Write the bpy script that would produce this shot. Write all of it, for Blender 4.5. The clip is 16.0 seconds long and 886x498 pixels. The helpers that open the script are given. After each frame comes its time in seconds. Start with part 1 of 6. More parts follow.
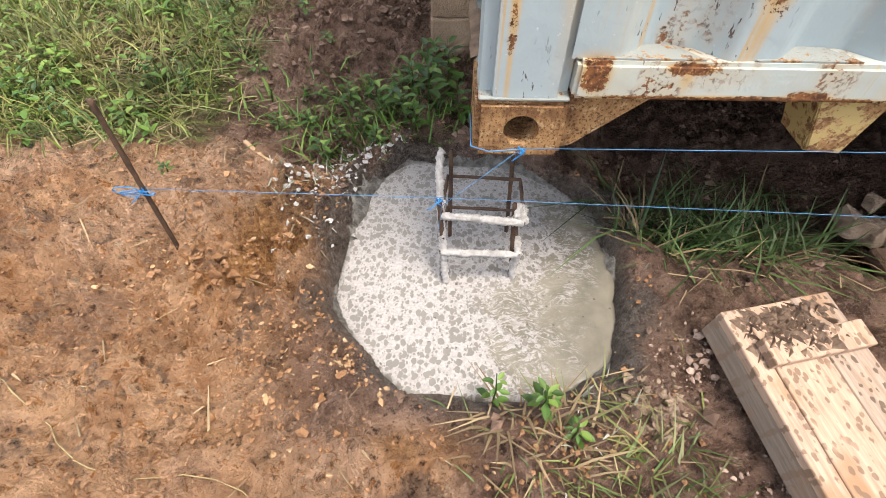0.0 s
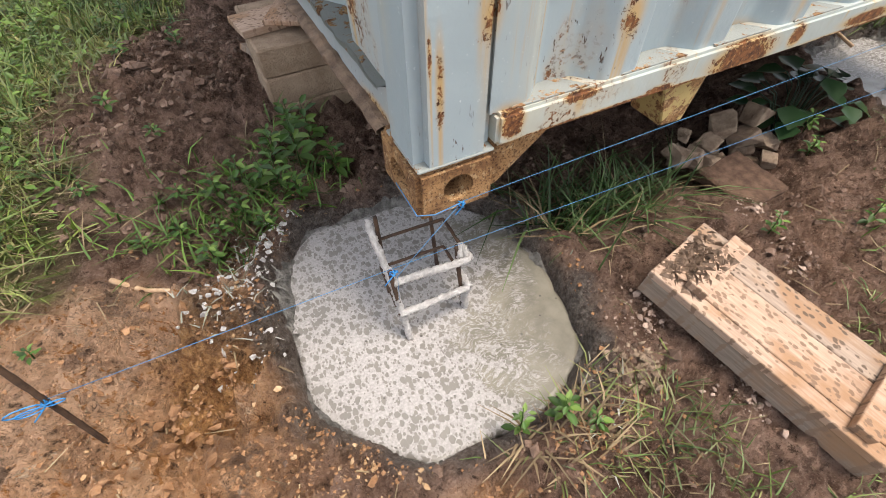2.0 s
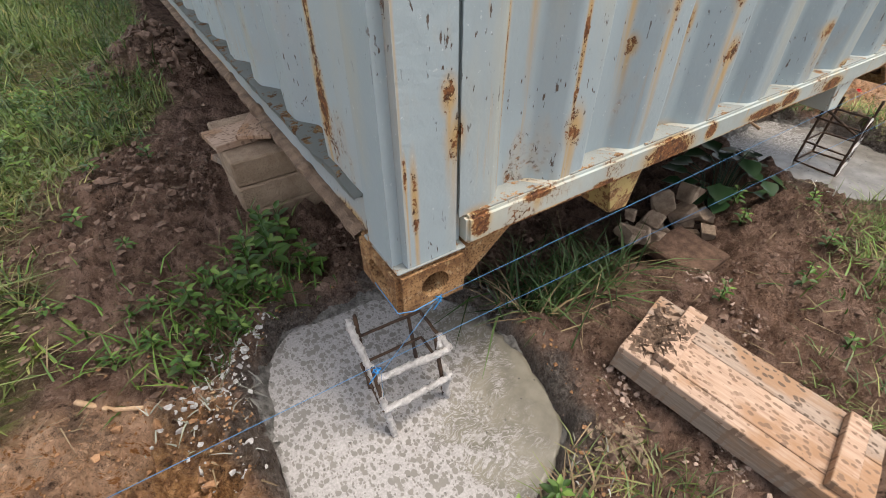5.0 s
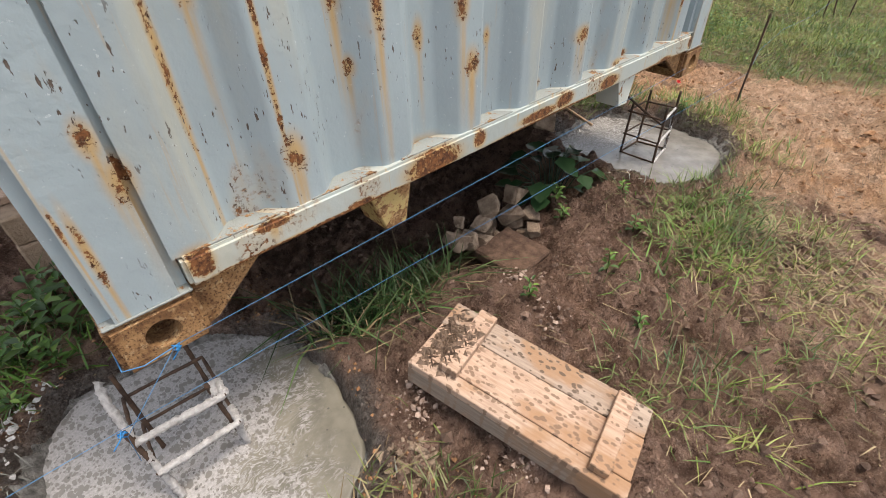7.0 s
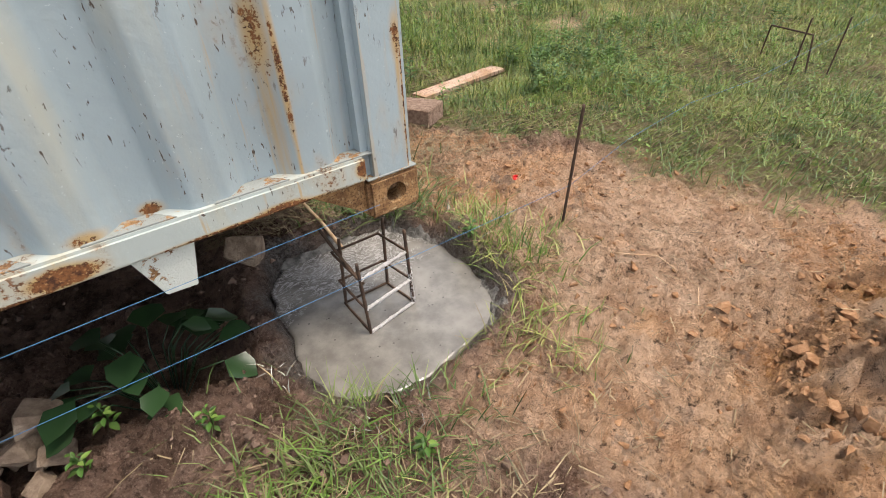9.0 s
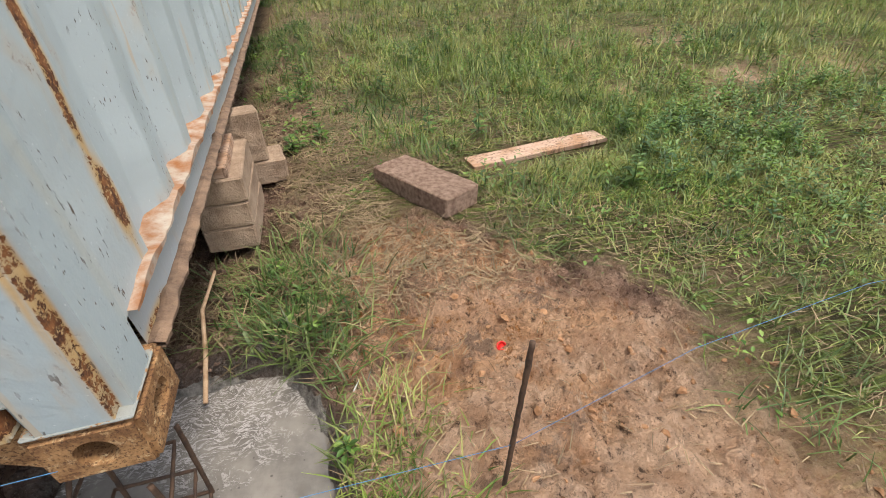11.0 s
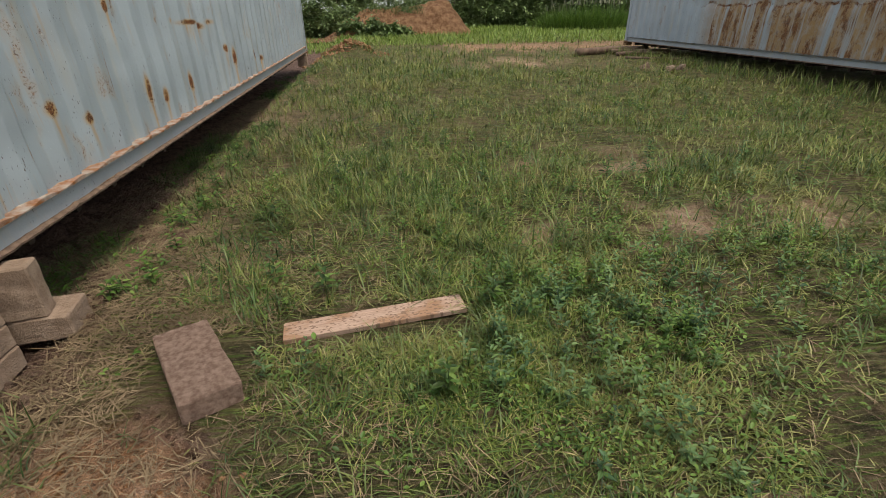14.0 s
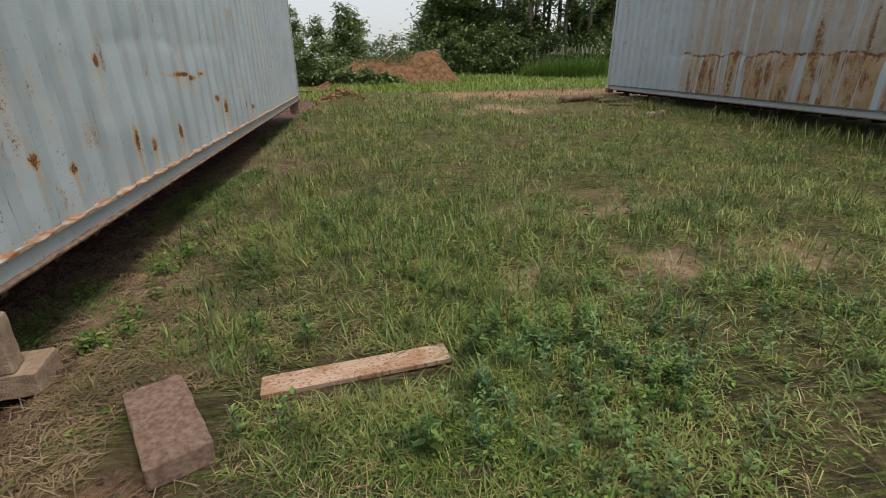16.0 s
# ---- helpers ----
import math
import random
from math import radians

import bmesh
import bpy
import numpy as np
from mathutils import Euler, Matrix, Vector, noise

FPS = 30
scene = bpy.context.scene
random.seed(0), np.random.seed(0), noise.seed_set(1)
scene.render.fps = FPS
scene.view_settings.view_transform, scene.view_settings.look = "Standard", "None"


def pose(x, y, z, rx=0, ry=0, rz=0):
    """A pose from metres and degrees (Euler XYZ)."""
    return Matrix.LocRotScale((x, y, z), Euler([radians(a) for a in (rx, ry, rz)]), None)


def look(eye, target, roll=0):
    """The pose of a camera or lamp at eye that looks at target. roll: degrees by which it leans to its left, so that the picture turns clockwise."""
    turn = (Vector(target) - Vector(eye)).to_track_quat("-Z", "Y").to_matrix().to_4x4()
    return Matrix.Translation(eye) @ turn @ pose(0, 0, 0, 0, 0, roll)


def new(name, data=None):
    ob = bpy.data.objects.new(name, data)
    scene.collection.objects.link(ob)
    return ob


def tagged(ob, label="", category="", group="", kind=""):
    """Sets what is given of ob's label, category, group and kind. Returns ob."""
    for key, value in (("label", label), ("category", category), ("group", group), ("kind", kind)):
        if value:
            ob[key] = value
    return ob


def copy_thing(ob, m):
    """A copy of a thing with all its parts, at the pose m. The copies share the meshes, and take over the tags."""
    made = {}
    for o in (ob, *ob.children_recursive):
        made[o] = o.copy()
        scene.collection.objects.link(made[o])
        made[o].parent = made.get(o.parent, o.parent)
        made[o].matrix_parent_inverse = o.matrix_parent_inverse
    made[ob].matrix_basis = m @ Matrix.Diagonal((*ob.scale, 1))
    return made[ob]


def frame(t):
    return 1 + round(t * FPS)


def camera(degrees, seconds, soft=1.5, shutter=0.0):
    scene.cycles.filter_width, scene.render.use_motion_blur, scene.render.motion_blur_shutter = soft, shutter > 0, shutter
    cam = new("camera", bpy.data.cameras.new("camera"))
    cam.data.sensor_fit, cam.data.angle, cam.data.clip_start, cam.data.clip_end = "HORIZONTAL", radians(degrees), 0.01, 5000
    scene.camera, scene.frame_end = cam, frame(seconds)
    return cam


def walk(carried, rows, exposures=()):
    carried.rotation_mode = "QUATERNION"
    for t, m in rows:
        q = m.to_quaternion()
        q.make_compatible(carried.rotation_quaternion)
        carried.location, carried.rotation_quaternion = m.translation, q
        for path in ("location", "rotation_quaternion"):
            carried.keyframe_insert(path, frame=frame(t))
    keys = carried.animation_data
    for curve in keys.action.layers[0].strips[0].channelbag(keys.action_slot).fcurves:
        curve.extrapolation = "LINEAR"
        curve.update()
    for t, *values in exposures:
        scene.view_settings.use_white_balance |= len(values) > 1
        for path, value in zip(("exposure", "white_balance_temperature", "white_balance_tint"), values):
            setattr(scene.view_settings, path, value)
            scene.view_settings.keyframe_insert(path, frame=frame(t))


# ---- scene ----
cam = camera(87.7, 16.0, soft=0.6)
PATH = [
    (0, (-0.039, -0.704, 0.849), (-0.068, 0.6, -0.667), 0.3),
    (0.5, (-0.204, -0.654, 0.884), (-0.091, 0.591, -0.677), -0.5),
    (1, (-0.22, -0.594, 0.896), (0.081, 0.579, -0.695), -0.2),
    (1.5, (-0.195, -0.564, 0.929), (0.267, 0.595, -0.634), -0.3),
    (2, (-0.235, -0.569, 0.946), (0.346, 0.592, -0.575), -0.6),
    (2.5, (-0.258, -0.544, 0.981), (0.368, 0.654, -0.494), -0.8),
    (3, (-0.285, -0.53, 0.996), (0.383, 0.697, -0.435), -0.9),
    (3.5, (-0.294, -0.548, 0.991), (0.423, 0.702, -0.397), -0.9),
    (4, (-0.261, -0.561, 1.0), (0.501, 0.716, -0.337), -1.1),
    (4.2, (-0.265, -0.564, 1.007), (0.515, 0.719, -0.314), -0.9),
    (6.3, (-0.256, -0.622, 1.0), (0.677, 0.648, -0.231), -1.7),
    (6.5, (-0.175, -0.661, 1.003), (0.786, 0.594, -0.222), -2.0),
    (7, (0.071, -0.794, 1.007), (1.135, 0.364, -0.229), -1.8),
    (7.5, (0.459, -0.837, 0.952), (1.595, 0.269, -0.267), -2.0),
    (8, (0.945, -0.926, 0.939), (2.106, 0.151, -0.283), -1.8),
    (8.5, (1.358, -0.985, 0.955), (2.472, 0.143, -0.264), -1.6),
    (9, (1.776, -0.973, 0.982), (2.752, 0.315, -0.196), -2.0),
    (9.2, (1.894, -0.92, 0.983), (2.816, 0.39, -0.214), -0.8),
    (11.3, (2.92, -0.454, 1.07), (3.315, 1.139, -0.073), -1.4),
    (11.5, (3.011, -0.391, 1.119), (3.411, 1.214, -0.006), -1.0),
    (12, (3.314, -0.357, 1.191), (3.74, 1.261, 0.095), -0.8),
    (12.5, (3.525, -0.327, 1.231), (4.06, 1.288, 0.179), -0.6),
    (13, (3.835, -0.241, 1.241), (4.394, 1.404, 0.251), -0.8),
    (13.5, (3.982, -0.201, 1.253), (4.443, 1.496, 0.3), -0.7),
    (14, (3.954, -0.188, 1.26), (4.199, 1.57, 0.338), -0.5),
    (14.5, (3.806, -0.196, 1.244), (3.928, 1.589, 0.351), -0.6),
    (15, (3.798, -0.188, 1.248), (3.93, 1.619, 0.402), -0.6),
    (15.5, (3.927, -0.166, 1.271), (4.158, 1.652, 0.47), -0.6),
    (16, (3.999, -0.169, 1.285), (4.29, 1.657, 0.523), -0.6),
]
walk(cam, [(t, look(e, g, r)) for t, e, g, r in PATH], exposures=[(0, 0.72), (1.5, 0.60), (3.0, 0.28), (6.3, 0.20), (7.5, 0.36), (9, 0.39), (11.3, 0.25), (12.5, -0.22), (14.5, -0.45), (16, -0.48)])

# ---- world and light ----
SUN_AZ, SUN_EL = 130.0, 72.0
world = bpy.data.worlds.new("overcast_sky")
scene.world = world
world.use_nodes = True
wn, wl = world.node_tree.nodes, world.node_tree.links
wn.clear()
sky = wn.new("ShaderNodeTexSky")
sky.sky_type, sky.sun_disc = "NISHITA", False
sky.sun_elevation, sky.sun_rotation = radians(SUN_EL), radians(SUN_AZ)
sky.air_density, sky.dust_density = 1.0, 4.0
bg_sky, bg_cloud = wn.new("ShaderNodeBackground"), wn.new("ShaderNodeBackground")
bg_sky.inputs["Strength"].default_value = 0.10
bg_cloud.inputs["Color"].default_value = (0.96, 0.98, 1.0, 1)
bg_cloud.inputs["Strength"].default_value = 0.80
wadd, wout = wn.new("ShaderNodeAddShader"), wn.new("ShaderNodeOutputWorld")
wl.new(sky.outputs[0], bg_sky.inputs["Color"])
wl.new(bg_sky.outputs[0], wadd.inputs[0])
wl.new(bg_cloud.outputs[0], wadd.inputs[1])
wl.new(wadd.outputs[0], wout.inputs["Surface"])
sun = new("sun", bpy.data.lights.new("sun", "SUN"))
sun.data.energy, sun.data.angle, sun.data.color = 3.3, radians(20), (1.0, 0.91, 0.79)
sdir = Vector((math.sin(radians(SUN_AZ)) * math.cos(radians(SUN_EL)), math.cos(radians(SUN_AZ)) * math.cos(radians(SUN_EL)), math.sin(radians(SUN_EL))))
sun.matrix_world = look(sdir * 60, (0, 0, 0))


# ---- materials ----
class Mat:
    """A node material with a few short cuts."""

    def __init__(self, name, rough=0.8, metal=0.0, spec=0.4):
        self.m = bpy.data.materials.new(name)
        self.m.use_nodes = True
        self.n, self.l = self.m.node_tree.nodes, self.m.node_tree.links
        self.b = self.n["Principled BSDF"]
        self.b.inputs["Roughness"].default_value = rough
        self.b.inputs["Metallic"].default_value = metal
        self.b.inputs["Specular IOR Level"].default_value = spec
        self.co = self.n.new("ShaderNodeTexCoord").outputs["Object"]

    def put(self, value, socket):
        if hasattr(value, "links"):
            self.l.new(value, socket)
        elif isinstance(value, (tuple, list)) and len(value) == 3 and socket.type == "RGBA":
            socket.default_value = (*value, 1)
        else:
            socket.default_value = value

    def noise(self, scale, detail=4, rough=0.55, stretch=(1, 1, 1), co=None, color=False, shift=(0, 0, 0), warp=0.0, turn=0.0):
        mp = self.n.new("ShaderNodeMapping")
        mp.inputs["Scale"].default_value = stretch
        mp.inputs["Location"].default_value = shift
        mp.inputs["Rotation"].default_value = (0, 0, turn)
        self.l.new(co or self.co, mp.inputs[0])
        t = self.n.new("ShaderNodeTexNoise")
        t.inputs["Scale"].default_value, t.inputs["Detail"].default_value, t.inputs["Roughness"].default_value = scale, detail, rough
        t.inputs["Distortion"].default_value = warp
        self.l.new(mp.outputs[0], t.inputs["Vector"])
        return t.outputs["Color" if color else "Fac"]

    def voronoi(self, scale, feature="F1", stretch=(1, 1, 1), co=None, out="Distance"):
        mp = self.n.new("ShaderNodeMapping")
        mp.inputs["Scale"].default_value = stretch
        self.l.new(co or self.co, mp.inputs[0])
        t = self.n.new("ShaderNodeTexVoronoi")
        t.feature = feature
        t.inputs["Scale"].default_value = scale
        self.l.new(mp.outputs[0], t.inputs["Vector"])
        return t.outputs[out]

    def ramp(self, fac, lo, hi, a=0.0, b=1.0):
        r = self.n.new("ShaderNodeMapRange")
        r.interpolation_type = "SMOOTHSTEP"
        self.put(fac, r.inputs["Value"])
        for k, v in (("From Min", lo), ("From Max", hi), ("To Min", a), ("To Max", b)):
            r.inputs[k].default_value = v
        return r.outputs[0]

    def math(self, op, a, b=0.0):
        r = self.n.new("ShaderNodeMath")
        r.operation = op
        self.put(a, r.inputs[0])
        self.put(b, r.inputs[1])
        return r.outputs[0]

    def mix(self, fac, a, b, kind="MIX"):
        r = self.n.new("ShaderNodeMix")
        r.data_type, r.blend_type = "RGBA", kind
        self.put(fac, r.inputs["Factor"])
        self.put(a, r.inputs[6])
        self.put(b, r.inputs[7])
        return r.outputs[2]

    def attr(self, name):
        a = self.n.new("ShaderNodeAttribute")
        a.attribute_name = name
        return a.outputs["Fac"]

    def xyz(self):
        s = self.n.new("ShaderNodeSeparateXYZ")
        self.l.new(self.co, s.inputs[0])
        return s.outputs

    def island(self):
        return self.n.new("ShaderNodeNewGeometry").outputs["Random Per Island"]

    def random(self):
        return self.n.new("ShaderNodeObjectInfo").outputs["Random"]

    def color(self, value):
        self.put(value, self.b.inputs["Base Color"])
        return self

    def rough(self, value):
        self.put(value, self.b.inputs["Roughness"])
        return self

    def bump(self, height, strength=0.5, distance=0.01):
        bp = self.n.new("ShaderNodeBump")
        bp.inputs["Strength"].default_value, bp.inputs["Distance"].default_value = strength, distance
        self.put(height, bp.inputs["Height"])
        self.l.new(bp.outputs[0], self.b.inputs["Normal"])
        return self


def mat_ground():
    g = Mat("earth_with_clay", 0.92, spec=0.14)
    big, mid, fine = g.noise(1.3, 5), g.noise(9, 7, 0.68), g.noise(70, 6, 0.7)
    knobs = g.noise(38, 7, 0.72, warp=0.4)
    soil = g.mix(g.ramp(mid, 0.36, 0.62), (0.125, 0.070, 0.049), (0.40, 0.252, 0.188))
    soil = g.mix(g.ramp(knobs, 0.53, 0.61, 0.0, 0.75), soil, (0.40, 0.265, 0.20))
    soil = g.mix(g.ramp(g.noise(6.5, 7, 0.74, shift=(1, 9, 0)), 0.55, 0.62, 0.0, 0.7), soil, (0.095, 0.055, 0.040))
    soil = g.mix(g.ramp(big, 0.5, 0.7, 0.0, 0.5), soil, (0.30, 0.175, 0.12))
    clay = g.mix(g.ramp(mid, 0.32, 0.66), (0.50, 0.25, 0.122), (0.82, 0.495, 0.29))
    clay = g.mix(g.ramp(big, 0.45, 0.62, 0.0, 0.8), clay, (0.74, 0.475, 0.32))
    clay = g.mix(g.ramp(g.noise(2.6, 7, 0.72, shift=(3, 1, 0)), 0.54, 0.62, 0.0, 0.75), clay, (0.33, 0.195, 0.13))
    clay = g.mix(g.ramp(g.noise(26, 6, 0.75, warp=0.6), 0.56, 0.62), clay, (0.45, 0.195, 0.066))
    clay = g.mix(g.ramp(g.noise(14, 7, 0.8, shift=(5, 2, 0), warp=0.5), 0.59, 0.64, 0.0, 0.85), clay, (0.74, 0.55, 0.39))
    clay = g.mix(g.ramp(g.noise(5.5, 7, 0.74, shift=(7, 7, 0)), 0.57, 0.63, 0.0, 0.8), clay, (0.27, 0.18, 0.13))
    raw_clay = g.mix(g.ramp(g.noise(32, 6, 0.75), 0.36, 0.64), (0.25, 0.10, 0.032), (0.68, 0.36, 0.145))
    clay = g.mix(g.attr("raw"), clay, raw_clay)
    # turf: crossed dead stems and blades over dark soil
    turf = g.mix(g.ramp(mid, 0.35, 0.65), (0.052, 0.050, 0.021), (0.165, 0.142, 0.060))
    turf = g.mix(g.ramp(g.noise(3.1, 4), 0.48, 0.64, 0.0, 0.55), turf, (0.24, 0.165, 0.095))
    fibres = 0.0
    for k, (turn, tone, cover) in enumerate(((0.3, (0.29, 0.22, 0.115), 0.6), (1.25, (0.125, 0.18, 0.040), 0.95), (2.2, (0.21, 0.26, 0.062), 0.95), (2.8, (0.34, 0.275, 0.15), 0.45))):
        strand = g.ramp(g.noise(42, 3, 0.55, (0.14, 1.5, 1.0), shift=(k * 3.7, k, 0), warp=0.25, turn=turn), 0.55, 0.60)
        strand = g.math("MULTIPLY", strand, g.ramp(g.noise(2.4, 4, 0.6, shift=(k * 2.1, 5, 0)), 0.34, 0.56, 0.25, cover))
        turf = g.mix(strand, turf, tone)
        fibres = g.math("MAXIMUM", strand, fibres)
    grey = g.mix(g.ramp(fine, 0.35, 0.7), (0.065, 0.058, 0.052), (0.23, 0.21, 0.195))
    # damp soil, with the shade under the container put into its colour
    soil = g.mix(g.attr("damp_shaded"), soil, g.mix(0.7, (0.034, 0.022, 0.017), soil))
    c = g.mix(g.attr("clay"), soil, clay)
    turfy = g.attr("turf")
    c = g.mix(turfy, c, turf)
    c = g.mix(g.attr("pale"), c, g.mix(g.ramp(mid, 0.35, 0.65), (0.56, 0.345, 0.22), (0.82, 0.57, 0.40)))
    c = g.mix(g.attr("slop"), c, grey)
    crack = g.ramp(g.math("ABSOLUTE", g.math("SUBTRACT", g.noise(7, 7, 0.75, warp=0.8), 0.5)), 0.0, 0.010, 0.6, 0.0)
    speck = g.noise(190, 5, 0.75)
    c = g.mix(g.ramp(speck, 0.54, 0.68, 0.0, 0.6), c, g.mix(0.55, c, (0.70, 0.55, 0.41)))
    c = g.mix(g.ramp(speck, 0.44, 0.30, 0.0, 0.6), c, (0.05, 0.030, 0.020))
    cell = g.voronoi(58, out="Color", co=None)
    tone = g.n.new("ShaderNodeSeparateColor")
    g.l.new(cell, tone.inputs[0])
    c = g.mix(g.math("MULTIPLY", g.ramp(tone.outputs[0], 0.55, 0.95), g.ramp(g.noise(5, 3), 0.45, 0.6, 0.0, 0.5)), c, g.mix(0.45, c, (0.05, 0.03, 0.02)))
    # pits and cracks: crevice shade painted in as near-black colour
    pit = g.math("MAXIMUM", g.ramp(g.noise(30, 8, 0.8), 0.455, 0.36, 0.0, 0.85), g.math("MULTIPLY", crack, g.ramp(big, 0.4, 0.55)))
    pit = g.math("MULTIPLY", pit, g.math("SUBTRACT", 1.0, g.math("MULTIPLY", turfy, 0.6)))
    g.color(g.mix(pit, c, (0.045, 0.024, 0.015)))
    g.rough(g.math("SUBTRACT", 0.95, g.math("MULTIPLY", g.attr("wet"), 0.5)))
    grit = g.voronoi(75, co=None)
    chips = g.voronoi(34, out="Distance")
    relief = g.math("ADD", g.math("MULTIPLY", mid, 0.9), g.math("ADD", g.math("MULTIPLY", fine, 1.1), g.math("ADD", g.math("MULTIPLY", speck, 0.5), g.math("MULTIPLY", g.math("MULTIPLY", grit, g.ramp(g.noise(5, 3), 0.42, 0.6)), 0.6))))
    relief = g.math("ADD", relief, g.math("MULTIPLY", knobs, 1.2))
    relief = g.math("SUBTRACT", relief, g.math("MULTIPLY", pit, 0.6))
    relief = g.math("SUBTRACT", relief, g.math("MULTIPLY", chips, g.ramp(g.noise(3.3, 3, shift=(2, 8, 0)), 0.45, 0.62, 0.0, 0.8)))
    relief = g.math("ADD", relief, g.math("MULTIPLY", g.math("MULTIPLY", fibres, turfy), 0.35))
    g.bump(relief, 1.0, 0.042)
    return g.m


def rust_color(g):
    c = g.mix(g.ramp(g.noise(42, 6, 0.75), 0.36, 0.62), (0.050, 0.019, 0.010), (0.215, 0.085, 0.029))
    return g.mix(g.ramp(g.noise(110, 5, 0.7, shift=(4, 1, 3)), 0.55, 0.66), c, (0.38, 0.195, 0.078))


def mat_paint(name, amount=0.5, spots=(), base=(0.335, 0.395, 0.432), streak=0.35, along=0, run=1.0, gain=1.0, curtain=None, stain=(0.46, 0.285, 0.095)):
    """Old container paint. amount: how much rust breaks through. spots: (x, z, half width, half height) of rust patches on the end wall."""
    g = Mat(name, 0.55, spec=0.4)
    big, mid, fine = g.noise(1.6, 4), g.noise(11, 5, 0.6), g.noise(85, 5, 0.7)
    col = g.mix(g.ramp(big, 0.35, 0.7), base, tuple(v * 0.86 for v in base))
    col = g.mix(g.ramp(g.noise(7, 4, 0.6, (1, 1, 0.12)), 0.52, 0.75, 0.0, streak), col, (0.45, 0.40, 0.28))
    col = g.mix(g.ramp(fine, 0.64, 0.72, 0.0, 0.5), col, (0.66, 0.70, 0.70))
    scratch = g.ramp(g.noise(120, 3, 0.6, (1, 1, 0.3)), 0.645, 0.68)
    scratch = g.math("MULTIPLY", scratch, g.ramp(g.noise(4, 3, shift=(9, 4, 2)), 0.46, 0.58))
    rust = g.math("MULTIPLY", g.ramp(g.noise(95, 4, 0.65), 0.50, 0.60), g.ramp(g.noise(5.5, 4, 0.65, (1, 1, 0.45)), 0.66 - 0.12 * amount, 0.76 - 0.12 * amount))
    halo = g.ramp(g.noise(5.5, 4, 0.65, (1, 1, 0.45)), 0.60 - 0.12 * amount, 0.78 - 0.12 * amount, 0.0, 0.35)
    if spots:
        x, z = g.xyz()[along], g.xyz()[2]
        total, drip = 0.0, 0.0
        for sx, sz, hw, hh in spots:
            dx, dz = g.math("DIVIDE", g.math("SUBTRACT", x, sx), hw), g.math("DIVIDE", g.math("SUBTRACT", z, sz - 0.3), hh)
            d = g.math("SQRT", g.math("ADD", g.math("MULTIPLY", dx, dx), g.math("MULTIPLY", dz, dz)))
            one = g.ramp(d, 0.2, 1.25, 1.0, 0.0)
            total = g.math("MAXIMUM", g.math("MULTIPLY", one, gain), total)
            flow = g.math("MULTIPLY", g.ramp(g.math("ABSOLUTE", dx), 0.0, 0.75, 1.0, 0.0), g.math("MULTIPLY", g.ramp(dz, -6.0, -0.2), g.ramp(dz, -0.2, 0.4, 1.0, 0.0)))
            drip = g.math("MAXIMUM", flow, drip)
        jag = g.math("ADD", g.math("SUBTRACT", g.noise(115, 6, 0.8), 0.5), g.math("MULTIPLY", g.math("SUBTRACT", g.noise(26, 5, 0.7), 0.5), 0.9))
        hit = g.ramp(g.math("ADD", total, g.math("MULTIPLY", jag, 3.4)), 0.86, 0.98)
        hit = g.math("MULTIPLY", hit, g.ramp(total, 0.02, 0.15))
        rust = g.math("MAXIMUM", rust, hit)
        halo = g.math("MAXIMUM", halo, g.math("MULTIPLY", g.math("MAXIMUM", g.math("MULTIPLY", total, 1.0), g.math("MULTIPLY", drip, g.ramp(g.noise(55, 4, 0.6, (1, 1, 0.05)), 0.35, 0.6, 0.35, 1.0))), 0.85 * run))
    if curtain:
        level, end = curtain
        y, z = g.xyz()[1], g.math("ADD", g.xyz()[2], g.math("MULTIPLY", g.math("SUBTRACT", g.noise(2.2, 3, 0.5, (0, 1, 0)), 0.5), 0.35))
        columns = g.math("MULTIPLY", g.ramp(g.noise(4.2, 5, 0.65, (0, 1, 0.05)), 0.36, 0.52), g.ramp(y, end, end - 1.0))
        below = g.math("MULTIPLY", columns, g.ramp(z, level + 0.05, level - 0.02, 0.6, 1.0))
        seam = g.math("MULTIPLY", g.ramp(g.math("ABSOLUTE", g.math("SUBTRACT", z, level)), 0.012, 0.03, 1.0, 0.0), g.ramp(y, end, end - 0.6))
        halo = g.math("MAXIMUM", halo, g.math("MULTIPLY", below, g.ramp(g.noise(9, 5, 0.7), 0.3, 0.6, 0.55, 0.95)))
        rust = g.math("MAXIMUM", rust, g.math("MULTIPLY", seam, g.ramp(g.noise(12, 4, 0.7), 0.42, 0.58)))
        rust = g.math("MAXIMUM", rust, g.math("MULTIPLY", g.ramp(below, 0.5, 0.9), g.ramp(g.noise(7, 6, 0.75, (1, 1, 0.4)), 0.48, 0.60, 0.0, 0.85)))
    thin = g.math("MULTIPLY", g.ramp(g.noise(38, 4, 0.6, (1, 1, 0.05), shift=(1, 6, 0)), 0.60, 0.68), g.ramp(g.noise(3.2, 4, 0.6, (1, 1, 0.5), shift=(4, 2, 7)), 0.46, 0.60))
    halo = g.math("MAXIMUM", g.math("MINIMUM", halo, 0.9), g.math("MULTIPLY", thin, 0.25 + 0.5 * amount))
    col = g.mix(halo, col, stain)
    col = g.mix(scratch, col, (0.10, 0.075, 0.06))
    g.color(g.mix(rust, col, rust_color(g)))
    g.rough(g.ramp(rust, 0, 1, 0.5, 0.95))
